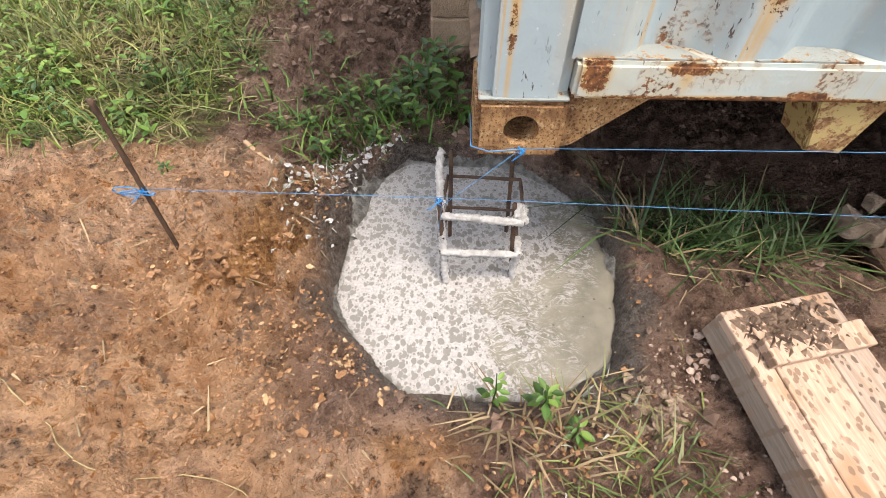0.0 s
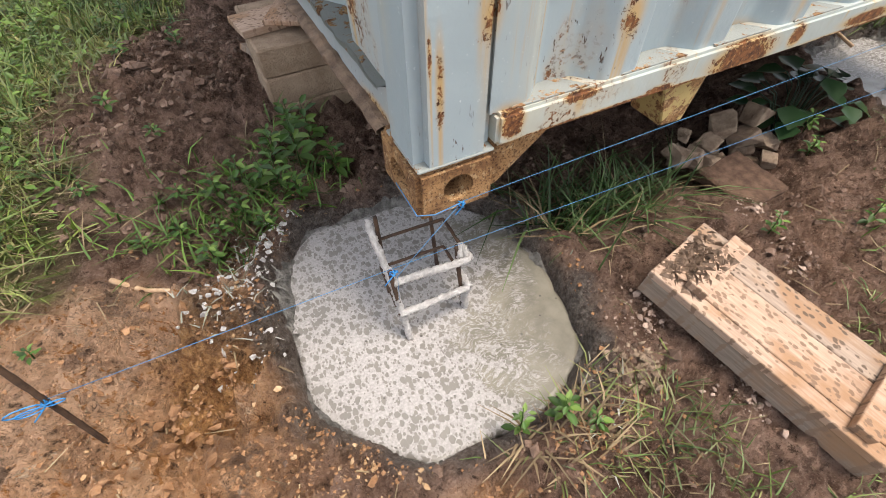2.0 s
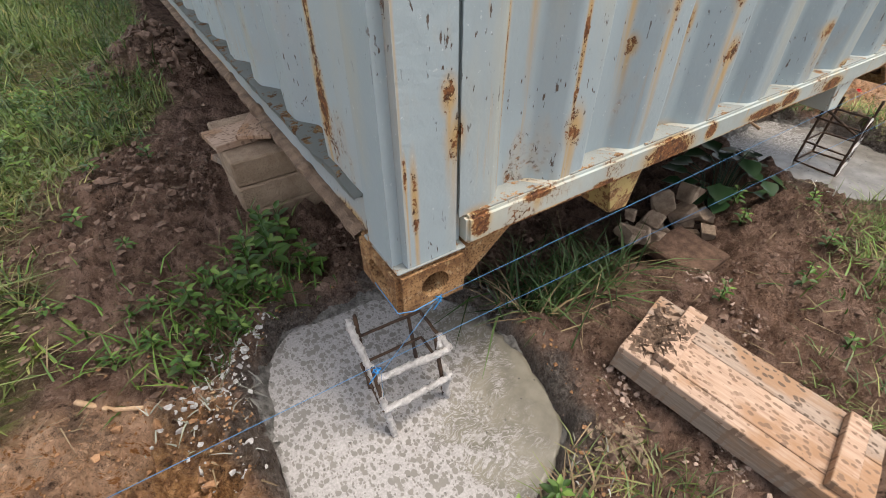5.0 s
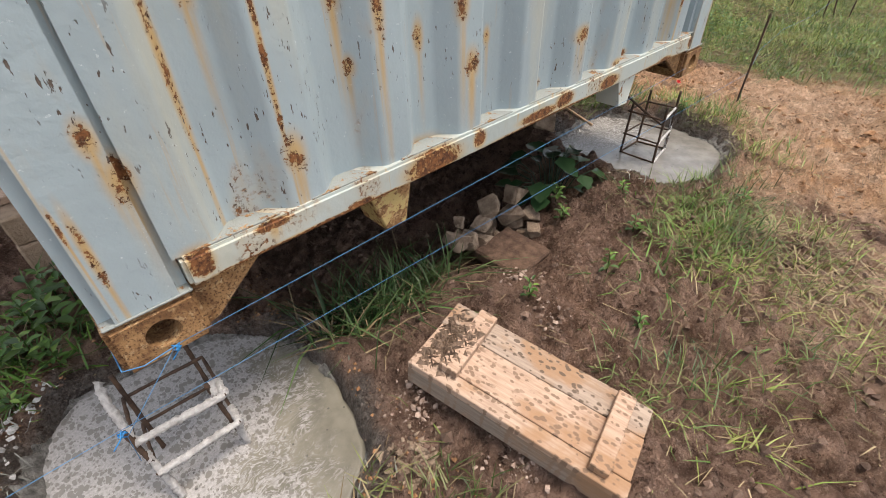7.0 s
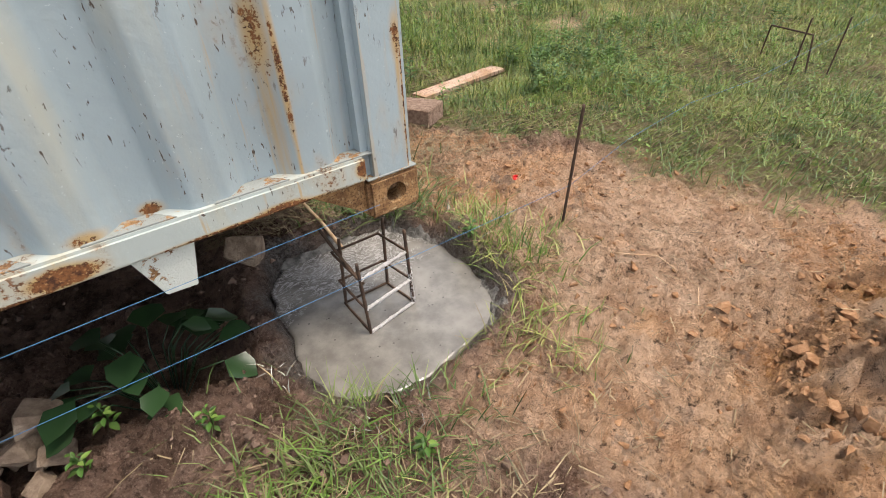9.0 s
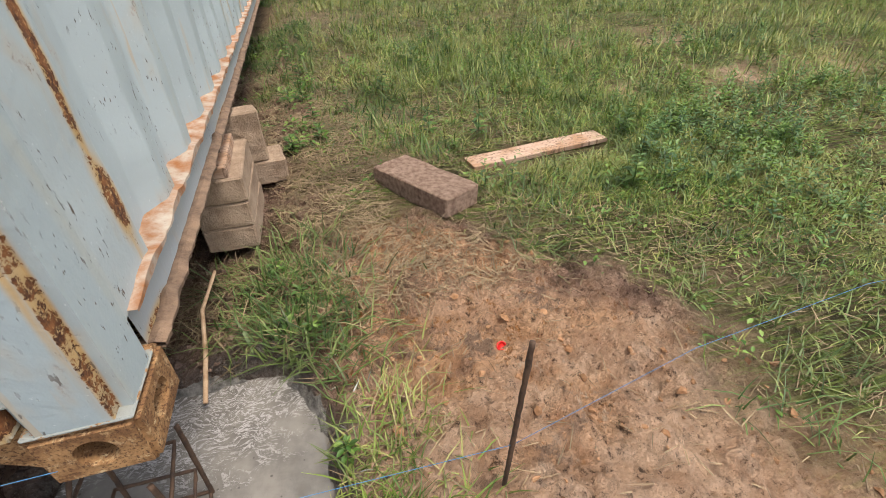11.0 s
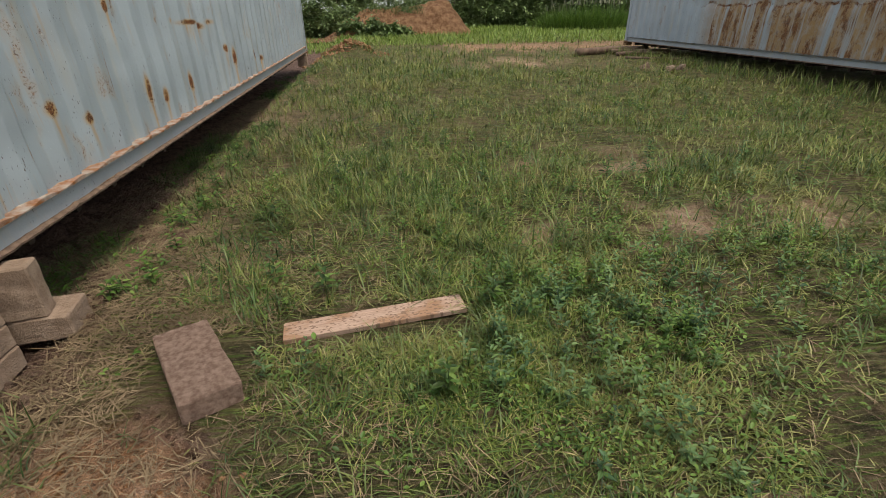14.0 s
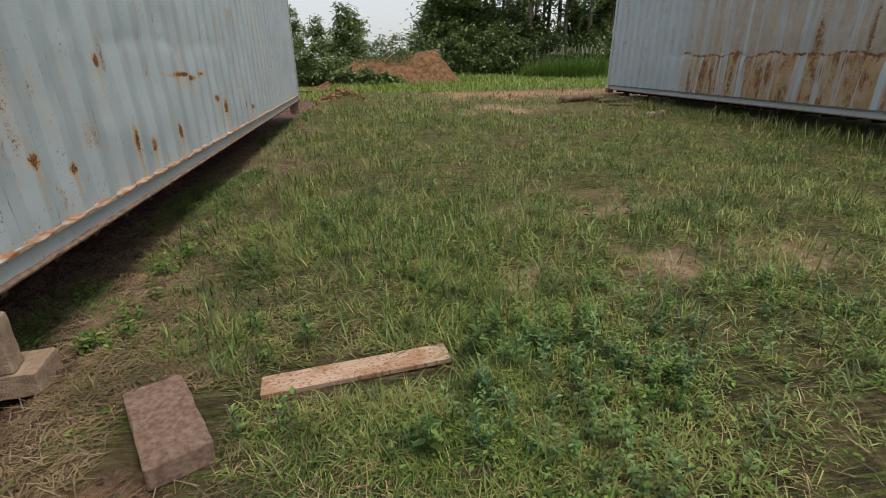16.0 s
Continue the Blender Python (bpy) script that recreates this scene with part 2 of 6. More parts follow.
    g.bump(g.math("SUBTRACT", g.math("ADD", g.math("MULTIPLY", mid, 0.6), g.math("MULTIPLY", g.noise(34, 4, 0.6), 0.5)), g.math("ADD", g.math("MULTIPLY", rust, g.math("SUBTRACT", 0.9, fine)), g.math("MULTIPLY", scratch, 0.6))), 0.7, 0.005)
    return g.m


def mat_rusty(name, paint=0.25, base=(0.62, 0.60, 0.52)):
    g = Mat(name, 0.9, spec=0.3)
    mid, fine = g.noise(16, 6, 0.7), g.noise(150, 5, 0.75)
    r = g.mix(g.ramp(mid, 0.34, 0.66), (0.145, 0.070, 0.030), (0.38, 0.215, 0.095))
    r = g.mix(g.ramp(g.noise(48, 6, 0.75), 0.53, 0.62, 0.0, 0.7), r, (0.46, 0.315, 0.17))
    r = g.mix(g.ramp(fine, 0.51, 0.60, 0.0, 0.85), r, (0.075, 0.032, 0.014))
    pits = g.ramp(g.math("ADD", g.voronoi(120), g.math("MULTIPLY", g.noise(30, 4, 0.7), 0.5)), 0.50, 0.42)
    r = g.mix(g.math("MULTIPLY", pits, g.ramp(g.noise(12, 4, 0.7), 0.42, 0.6, 0.1, 0.8)), r, (0.085, 0.032, 0.014))
    g.color(g.mix(g.ramp(g.noise(22, 6, 0.75), 0.66 - 0.3 * paint, 0.70 - 0.3 * paint), r, base))
    g.bump(g.math("SUBTRACT", g.math("ADD", mid, fine), pits), 0.7, 0.004)
    return g.m


def mat_plain(name, a, b, scale=20, rough=0.85, bump=0.3, stretch=(1, 1, 1), metal=0.0, island=0.0, distance=0.004):
    g = Mat(name, rough, metal)
    mid, fine = g.noise(scale, 5, 0.6, stretch), g.noise(scale * 7, 4, 0.7, stretch)
    c = g.mix(g.ramp(mid, 0.3, 0.7), a, b)
    if island:
        c = g.mix(g.math("MULTIPLY", g.island(), island), c, tuple(v * 0.45 for v in a))
    g.color(g.mix(g.ramp(fine, 0.55, 0.75, 0.0, 0.4), c, tuple(v * 0.6 for v in a)))
    g.bump(g.math("ADD", mid, fine), bump, distance)
    return g.m


def mat_leaf(name, a, b, c, rough=0.6, trans=0.22):
    """Blades and leaves: each island takes its own tone between a, b and c."""
    g = Mat(name, rough - 0.12, spec=0.34)
    r = g.island()
    col = g.mix(g.ramp(r, 0.0, 0.6), a, b)
    col = g.mix(g.ramp(r, 0.72, 1.0), col, c)
    again = g.math("FRACT", g.math("MULTIPLY", r, 37.0))
    col = g.mix(g.ramp(again, 0.45, 0.0, 0.0, 0.75), col, tuple(v * 0.28 for v in a))
    col = g.mix(g.ramp(again, 0.80, 1.0, 0.0, 0.6), col, tuple(min(1.0, v * 1.35 + 0.02) for v in c))
    col = g.mix(g.ramp(g.noise(1.7, 3), 0.42, 0.65, 0.0, 0.45), col, c)
    col = g.mix(g.ramp(g.noise(4.3, 3, shift=(3, 5, 0)), 0.48, 0.66, 0.0, 0.65), col, tuple(v * 0.45 for v in a))
    g.color(col)
    t = g.n.new("ShaderNodeBsdfTranslucent")
    g.l.new(col, t.inputs["Color"])
    mx = g.n.new("ShaderNodeMixShader")
    mx.inputs[0].default_value = trans
    g.l.new(g.b.outputs[0], mx.inputs[1])
    g.l.new(t.outputs[0], mx.inputs[2])
    g.l.new(mx.outputs[0], g.n["Material Output"].inputs["Surface"])
    return g.m


def mat_slurry(name, cells_to, swirl_to, along=(1.0, 0.0), tone=(0.15, 0.135, 0.11), gloss=0.30):
    """Wet concrete with pale froth. Along the given direction froth stands as a net with round holes up to cells_to, in swirls up to swirl_to, and is gone beyond."""
    g = Mat(name, 0.4, spec=0.5)
    x, y, _ = g.xyz()

    def warped(scale, amount):
        warp = g.n.new("ShaderNodeVectorMath")
        warp.operation = "MULTIPLY_ADD"
        g.l.new(g.noise(scale, 3, 0.5, color=True), warp.inputs[0])
        warp.inputs[1].default_value = (amount, amount, 0.0)
        g.l.new(g.co, warp.inputs[2])
        return warp.outputs[0]

    def holes(scale, small, large):
        w = warped(60, 0.012)
        size = g.n.new("ShaderNodeSeparateColor")
        g.l.new(g.voronoi(scale, co=w, stretch=(1.0, 0.8, 0.0), out="Color"), size.inputs[0])
        limit = g.ramp(size.outputs[0], 0.1, 1.0, small, large)
        return g.ramp(g.math("SUBTRACT", g.voronoi(scale, co=w, stretch=(1.0, 0.8, 0.0)), limit), -0.06, 0.05)

    froth_cells = g.math("MINIMUM", holes(72, 0.16, 0.60), holes(140, 0.0, 0.48))
    froth_cells = g.math("MULTIPLY", froth_cells, g.ramp(g.noise(5, 4, 0.6), 0.22, 0.42, 0.55, 1.0))
    w = warped(9, 0.10)
    swirl = g.ramp(g.noise(30, 7, 0.74, (1.0, 2.0, 0.0), co=w, warp=2.0), 0.495, 0.555)
    rings = g.ramp(g.math("ABSOLUTE", g.math("SUBTRACT", g.voronoi(10, co=w, stretch=(1, 1, 0)), 0.17)), 0.01, 0.05, 0.8, 0.0)
    rings = g.math("MULTIPLY", rings, g.ramp(g.noise(60, 4, 0.7), 0.42, 0.55))
    grain = g.noise(150, 5, 0.7)
    side = g.math("ADD", g.math("MULTIPLY", x, along[0]), g.math("MULTIPLY", y, along[1]))
    side = g.math("ADD", side, g.math("MULTIPLY", g.math("SUBTRACT", g.noise(4.2, 6, 0.68), 0.5), 0.85))
    zone1 = g.ramp(side, cells_to - 0.14, cells_to + 0.16, 1.0, 0.0)
    zone2 = g.ramp(side, swirl_to - 0.14, swirl_to + 0.08, 1.0, 0.0)
    zone1 = g.ramp(g.math("ADD", zone1, g.math("MULTIPLY", g.math("SUBTRACT", g.noise(13, 6, 0.75), 0.5), 2.4)), 0.35, 0.65)
    froth = g.math("MAXIMUM", g.math("MULTIPLY", froth_cells, zone1), g.math("MULTIPLY", g.math("MAXIMUM", swirl, rings), g.math("MULTIPLY", zone2, g.math("SUBTRACT", 1.0, zone1))))
    mud = g.mix(g.ramp(g.noise(9, 5, 0.6), 0.3, 0.7), tone, tuple(v * 1.75 for v in tone))
    mud = g.mix(g.math("MULTIPLY", zone1, 0.7), mud, (0.175, 0.160, 0.148))
    mud = g.mix(g.ramp(grain, 0.6, 0.75, 0.0, 0.5), mud, tuple(v * 0.55 for v in tone))
    mud = g.mix(g.ramp(g.voronoi(30), 0.08, 0.12, 0.7, 0.0), mud, (0.05, 0.045, 0.04))
    pale = g.mix(g.ramp(grain, 0.3, 0.7), (0.245, 0.227, 0.218), (0.385, 0.362, 0.348))
    g.color(g.mix(g.ramp(froth, 0.05, 0.9, 0.0, 0.9), mud, pale))
    g.rough(g.math("ADD", g.ramp(froth, 0, 1, gloss, 0.75), g.math("MULTIPLY", grain, 0.08)))
    g.bump(g.math("ADD", g.math("MULTIPLY", froth, 0.5), g.math("ADD", g.math("MULTIPLY", grain, 0.2), g.math("MULTIPLY", g.noise(7, 3), 0.6))), 0.35, 0.008)
    return g.m


def mat_wood(name, a, b, stain=(0.21, 0.135, 0.09), wet=0.8):
    """Rough sawn boards with grain along x and round mud spots."""
    g = Mat(name, 0.8, spec=0.3)
    grain = g.noise(14, 6, 0.65, (0.7, 9, 9))
    fine = g.noise(60, 5, 0.7, (0.4, 6, 6))
    c = g.mix(g.ramp(grain, 0.3, 0.7), a, b)
    c = g.mix(g.ramp(fine, 0.55, 0.75, 0.0, 0.45), c, tuple(v * 0.6 for v in a))
    c = g.mix(g.math("MULTIPLY", g.random(), 0.25), c, (0.33, 0.29, 0.25))
    c = g.mix(g.ramp(g.noise(6, 4, 0.6, (1, 1.6, 1)), 0.46, 0.66, 0.0, 0.75), c, (0.29, 0.155, 0.075))
    blot = g.math("MULTIPLY", g.ramp(g.math("ADD", g.voronoi(78, stretch=(0.65, 1.0, 0.0)), g.math("MULTIPLY", g.noise(45, 5, 0.7), 1.1)), 0.84, 0.93, 1.0, 0.0), g.ramp(g.noise(9, 4, 0.6), 0.30, 0.46))
    g.color(g.mix(g.math("MULTIPLY", blot, wet), c, stain))
    g.bump(g.math("ADD", grain, fine), 0.6, 0.004)
    return g.m


M_GROUND = mat_ground()
END_SPOTS = ((0.135, 0.66, 0.028, 0.055), (0.120, 0.735, 0.02, 0.04), (0.19, 0.475, 0.045, 0.03), (0.412, 0.80, 0.008, 0.33), (0.265, 0.80, 0.012, 0.20),
             (0.425, 0.60, 0.03, 0.06), (0.585, 0.86, 0.022, 0.06), (0.66, 0.83, 0.02, 0.09), (0.60, 0.72, 0.015, 0.03), (0.80, 0.74, 0.02, 0.05), (0.93, 0.66, 0.03, 0.05),
             (0.90, 0.80, 0.025, 0.06), (0.78, 0.47, 0.09, 0.04), (1.03, 0.70, 0.016, 0.03), (1.42, 0.64, 0.05, 0.035), (1.68, 0.50, 0.04, 0.02), (1.80, 0.50, 0.03, 0.02), (2.09, 0.80, 0.028, 0.12),
             (2.118, 0.72, 0.010, 0.22), (2.40, 0.75, 0.018, 0.07), (0.030, 0.95, 0.006, 0.10), (0.034, 0.62, 0.005, 0.05), (2.41, 0.60, 0.008, 0.3), (0.33, 0.90, 0.02, 0.05), (0.05, 0.57, 0.01, 0.1), (1.26, 0.52, 0.03, 0.02))
# same paint as the sides; darker base stands for the end's weaker light
M_PAINT_END_SHADED = mat_paint("weathered_blue_grey_paint_shaded_end", 0.25, END_SPOTS, (0.33, 0.388, 0.412), 0.45)
SIDE_SPOTS = ((2.32, 0.85, 0.05, 0.05), (2.60, 0.75, 0.04, 0.045), (4.50, 1.18, 0.25, 0.03), (5.05, 1.17, 0.16, 0.035), (3.42, 0.78, 0.02, 0.12), (5.46, 0.91, 0.03, 0.05), (7.17, 0.67, 0.06, 0.05), (2.09, 0.70, 0.02, 0.05),
              (1.64, 0.69, 0.02, 0.05), (1.86, 0.66, 0.02, 0.07), (3.28, 1.05, 0.02, 0.10), (3.70, 0.70, 0.02, 0.07), (4.28, 0.72, 0.02, 0.10), (0.30, 0.65, 0.035, 0.11), (3.0, 1.46, 0.03, 0.05), (6.7, 0.75, 0.05, 0.07), (1.04, 0.90, 0.012, 0.03), (0.30, 0.9, 0.02, 0.25), (3.85, 1.21, 0.07, 0.03), (4.15, 1.20, 0.09, 0.035), (4.8, 1.14, 0.10, 0.04), (5.3, 1.0, 0.04, 0.09), (5.75, 0.80, 0.03, 0.12), (6.2, 0.72, 0.03, 0.10), (2.95, 0.95, 0.015, 0.20), (3.15, 1.3, 0.02, 0.05))
FAR_SPOTS = ((8.70, 0.80, 0.07, 0.45), (7.5, 0.80, 0.06, 0.4), (5.8, 1.45, 0.10, 0.6), (5.0, 1.5, 0.10, 0.65), (4.4, 1.2, 0.12, 0.7), (3.6, 0.8, 0.15, 0.5))
# same paint as the end; lighter base stands for stronger light there
M_PAINT_SIDE_LIT = mat_paint("weathered_blue_grey_paint_lit_side", 0.42, SIDE_SPOTS, (0.37, 0.424, 0.445), 0.35, 1, 1.0, 1.35)
M_PAINT_FAR = mat_paint("grey_paint_with_long_rust_runs", 0.45, FAR_SPOTS, (0.40, 0.45, 0.48), 0.6, 1, 1.0, 1.0, (0.97, 9.4), (0.34, 0.195, 0.062))
M_RAIL = mat_paint("rust_bitten_rail_paint", 0.85, ((0.45, 0.428, 0.35, 0.010), (1.3, 0.428, 0.4, 0.010), (2.0, 0.428, 0.25, 0.010), (0.95, 0.46, 0.03, 0.03), (0.34, 0.48, 0.05, 0.012), (0.78, 0.45, 0.12, 0.05), (0.55, 0.43, 0.05, 0.02), (0.19, 0.47, 0.03, 0.04), (1.22, 0.45, 0.12, 0.02), (1.62, 0.45, 0.08, 0.03), (1.35, 0.46, 0.06, 0.03), (2.05, 0.43, 0.08, 0.02), (2.27, 0.46, 0.03, 0.03)), base=(0.42, 0.455, 0.435), streak=0.6, gain=1.7)
M_SIDE_RAIL = mat_paint("dull_grey_rail_paint", 0.2, ((0.25, 0.41, 0.10, 0.02), (1.5, 0.41, 0.2, 0.008), (2.6, 0.41, 0.2, 0.008)), (0.33, 0.36, 0.37), 0.3, 1)
M_LEDGE = mat_rusty("peeling_pale_ledge", 0.8, (0.255, 0.268, 0.252))
M_FLAKE = mat_plain("orange_rust_and_cream_flakes", (0.46, 0.19, 0.065), (0.70, 0.64, 0.55), 14, 0.9, 0.8)
M_MUD = mat_plain("mud_caked_rusty_lip", (0.11, 0.072, 0.05), (0.25, 0.165, 0.11), 22, 0.95, 0.8, distance=0.008)
M_RUST = mat_rusty("pitted_rusty_cast_steel", 0.05, (0.55, 0.42, 0.25))
M_FOOT = mat_rusty("yellowed_rusty_steel", 0.6, (0.42, 0.31, 0.13))
M_PALEFOOT = mat_rusty("pale_painted_steel", 0.95, (0.56, 0.57, 0.52))
M_UNDER = mat_plain("dark_underframe_steel", (0.03, 0.022, 0.018), (0.07, 0.045, 0.03), 12)
M_SLURRY_A = mat_slurry("wet_frothy_concrete", 0.10, 0.26, (0.92, -0.38), (0.108, 0.098, 0.078))
M_SLURRY_B = mat_slurry("smooth_wet_concrete", -0.75, -0.10, (0.15, -1.0), (0.118, 0.108, 0.096), 0.12)
M_CRUST = mat_plain("splashed_white_cement", (0.50, 0.465, 0.45), (0.70, 0.665, 0.64), 90, 0.95, 1.0, distance=0.006)
M_MOUND = mat_plain("dug_orange_clay_bank", (0.24, 0.11, 0.045), (0.52, 0.29, 0.14), 4.5, 0.95, 1.0, distance=0.3)
M_SPILL = mat_plain("lumpy_grey_mortar", (0.095, 0.086, 0.076), (0.29, 0.27, 0.245), 34, 0.85, 1.0, distance=0.014)
M_REBAR = mat_plain("dark_rusted_rebar", (0.05, 0.032, 0.024), (0.11, 0.065, 0.04), 40, 0.75, 0.5, metal=0.3)
M_BLOCK = mat_plain("tan_concrete_block", (0.24, 0.165, 0.11), (0.37, 0.27, 0.19), 14, 0.95, 0.9, distance=0.01)
M_BLOCK_MUD = mat_plain("mud_smeared_concrete_block", (0.27, 0.165, 0.115), (0.50, 0.34, 0.25), 48, 0.95, 1.0, distance=0.02)
M_SLAB = mat_plain("damp_muddy_slab", (0.070, 0.038, 0.024), (0.165, 0.098, 0.064), 30, 0.9, 0.9, distance=0.01)
M_SPLASH = mat_leaf("cement_splashed_blades", (0.34, 0.32, 0.29), (0.48, 0.46, 0.42), (0.20, 0.21, 0.13), 0.9, 0.05)
M_CHUNK = mat_plain("broken_concrete", (0.21, 0.143, 0.098), (0.42, 0.31, 0.22), 22, 0.95, 1.0, distance=0.012)
M_WOOD = mat_wood("mud_spotted_pale_boards", (0.33, 0.205, 0.138), (0.51, 0.352, 0.255), (0.165, 0.103, 0.068))
M_WOOD_GREY = mat_wood("dark_grey_brown_boards", (0.15, 0.105, 0.075), (0.28, 0.21, 0.155), wet=0.7)
M_WOOD_DULL = mat_wood("dull_stained_boards", (0.25, 0.175, 0.13), (0.40, 0.30, 0.23), (0.10, 0.068, 0.048), 0.9)
M_PALE_SOIL = mat_plain("pinkish_dry_crumbs", (0.26, 0.175, 0.135), (0.46, 0.34, 0.275), 60, 0.95, 0.6, island=0.4)
M_CAKED = mat_plain("crumbled_brown_mud", (0.13, 0.085, 0.058), (0.30, 0.205, 0.145), 60, 0.95, 0.8, island=0.5)
M_LOG = mat_plain("dark_wet_log", (0.11, 0.07, 0.05), (0.24, 0.16, 0.11), 8, 0.9, 0.8)
M_STEM = mat_plain("withered_creeper_stem", (0.20, 0.14, 0.07), (0.34, 0.26, 0.13), 40, 0.85, 0.3)
M_STICK = mat_plain("peeled_stick", (0.36, 0.22, 0.12), (0.55, 0.38, 0.24), 30, 0.8, 0.4)
M_KNOT = mat_plain("frayed_blue_nylon", (0.016, 0.15, 0.40), (0.04, 0.25, 0.54), 60, 0.6, 0.2)
M_STRING = mat_plain("blue_nylon_line", (0.04, 0.14, 0.29), (0.07, 0.21, 0.39), 60, 0.5, 0.2)
M_RED = mat_plain("red_plastic", (0.62, 0.02, 0.02), (0.75, 0.04, 0.03), 20, 0.4, 0.0)
M_WHITE = mat_plain("white_paper", (0.7, 0.7, 0.68), (0.8, 0.8, 0.8), 20, 0.7, 0.1)
M_BLUE = mat_plain("blue_print", (0.06, 0.25, 0.6), (0.1, 0.35, 0.7), 20, 0.5, 0.0)
M_CLOD = mat_plain("clay_clods", (0.26, 0.125, 0.055), (0.42, 0.235, 0.125), 60, 0.95, 0.8, island=0.5)
M_PALE_CLOD = mat_plain("pale_cream_clay_clods", (0.40, 0.235, 0.115), (0.56, 0.40, 0.25), 30, 0.95, 0.8, island=0.5)
M_SOIL_CLOD = mat_plain("dark_soil_clods", (0.11, 0.066, 0.046), (0.27, 0.175, 0.13), 25, 0.95, 0.8, island=0.6)
M_GRASS = mat_leaf("green_grass_blades", (0.092, 0.158, 0.025), (0.205, 0.275, 0.050), (0.38, 0.335, 0.125))
M_OLIVE = mat_leaf("yellowish_trodden_blades", (0.068, 0.110, 0.022), (0.150, 0.190, 0.042), (0.29, 0.245, 0.105))
M_GRASS_DARK = mat_leaf("dark_grass_blades", (0.045, 0.095, 0.022), (0.105, 0.172, 0.040), (0.22, 0.25, 0.08))
M_TUSSOCK = mat_leaf("deep_green_long_blades", (0.024, 0.062, 0.014), (0.055, 0.110, 0.028), (0.14, 0.185, 0.07))
M_STRAW = mat_leaf("dry_straw", (0.21, 0.15, 0.08), (0.38, 0.285, 0.165), (0.15, 0.10, 0.055), 0.85, 0.1)
M_WEED = mat_leaf("broad_weed_leaves", (0.055, 0.130, 0.018), (0.115, 0.210, 0.034), (0.18, 0.265, 0.05))
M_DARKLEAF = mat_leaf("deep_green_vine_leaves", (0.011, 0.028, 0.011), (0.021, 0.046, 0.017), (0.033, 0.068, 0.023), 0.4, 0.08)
M_TREE = mat_leaf("tree_leaves", (0.10, 0.165, 0.055), (0.18, 0.26, 0.085), (0.25, 0.32, 0.12))
M_MEADOW = mat_leaf("bright_meadow_blades", (0.13, 0.23, 0.03), (0.22, 0.33, 0.05), (0.30, 0.36, 0.08))
M_WEED_BLUE = mat_leaf("blue_green_weed_leaves", (0.052, 0.120, 0.042), (0.110, 0.200, 0.062), (0.18, 0.26, 0.08))
M_SPROUT = mat_leaf("green_sprout_leaves", (0.045, 0.110, 0.018), (0.095, 0.180, 0.032), (0.15, 0.23, 0.045))
M_PLUME = mat_leaf("grey_green_grass_plumes", (0.13, 0.15, 0.08), (0.20, 0.21, 0.12), (0.25, 0.24, 0.15))
M_BARK = mat_plain("greyish_bark", (0.10, 0.08, 0.06), (0.20, 0.165, 0.125), 6, 0.9, 0.6, (1, 1, 0.3))


# ---- helpers of this scene ----
def part(name, bm, material, parent=None, label="", smooth=False):
    me = bpy.data.meshes.new(name)
    bm.normal_update()
    bm.to_mesh(me)
    bm.free()
    me.materials.append(material)
    if smooth:
        me.polygons.foreach_set("use_smooth", [True] * len(me.polygons))
    ob = new(name, me)
    ob.parent = parent
    return tagged(ob, label)


def thing(name, m, label, category, group="", kind=""):
    ob = new(name)
    ob.matrix_basis = m
    ob.empty_display_size = 0.05
    return tagged(ob, label, category, group, kind)


def raw(name, verts, faces, material, parent=None, smooth=False):
    me = bpy.data.meshes.new(name)
    me.from_pydata([tuple(v) for v in verts], [], [tuple(f) for f in faces])
    me.materials.append(material)
    if smooth:
        me.polygons.foreach_set("use_smooth", [True] * len(me.polygons))
    me.update()
    ob = new(name, me)
    ob.parent = parent
    return ob


def box_bm(x0, x1, y0, y1, z0, z1, bevel=0.0, bm=None, segs=1):
    own = bmesh.new()
    bmesh.ops.create_cube(own, size=1.0)
    for v in own.verts:
        v.co = Vector(((x0 + x1) / 2 + v.co.x * (x1 - x0), (y0 + y1) / 2 + v.co.y * (y1 - y0), (z0 + z1) / 2 + v.co.z * (z1 - z0)))
    if bevel:
        bmesh.ops.bevel(own, geom=own.edges[:], offset=bevel, segments=segs, affect="EDGES")
    if bm is None:
        return own
    me = bpy.data.meshes.new("tmp")
    own.to_mesh(me)
    own.free()
    bm.from_mesh(me)
    bpy.data.meshes.remove(me)
    return bm


def rough_up(bm, amount, scale=9.0, cuts=3, seed=0):
    """Cut a mesh finer and wear its surface unevenly."""
    bmesh.ops.subdivide_edges(bm, edges=bm.edges[:], cuts=cuts, use_grid_fill=True)
    off = Vector((seed * 3.1, seed * 1.7, seed * 2.3))
    bm.normal_update()
    for v in bm.verts:
        v.co += v.normal * amount * noise.noise(v.co * scale + off) + Vector(noise.noise_vector(v.co * scale * 3 + off)) * amount * 0.4
    return bm


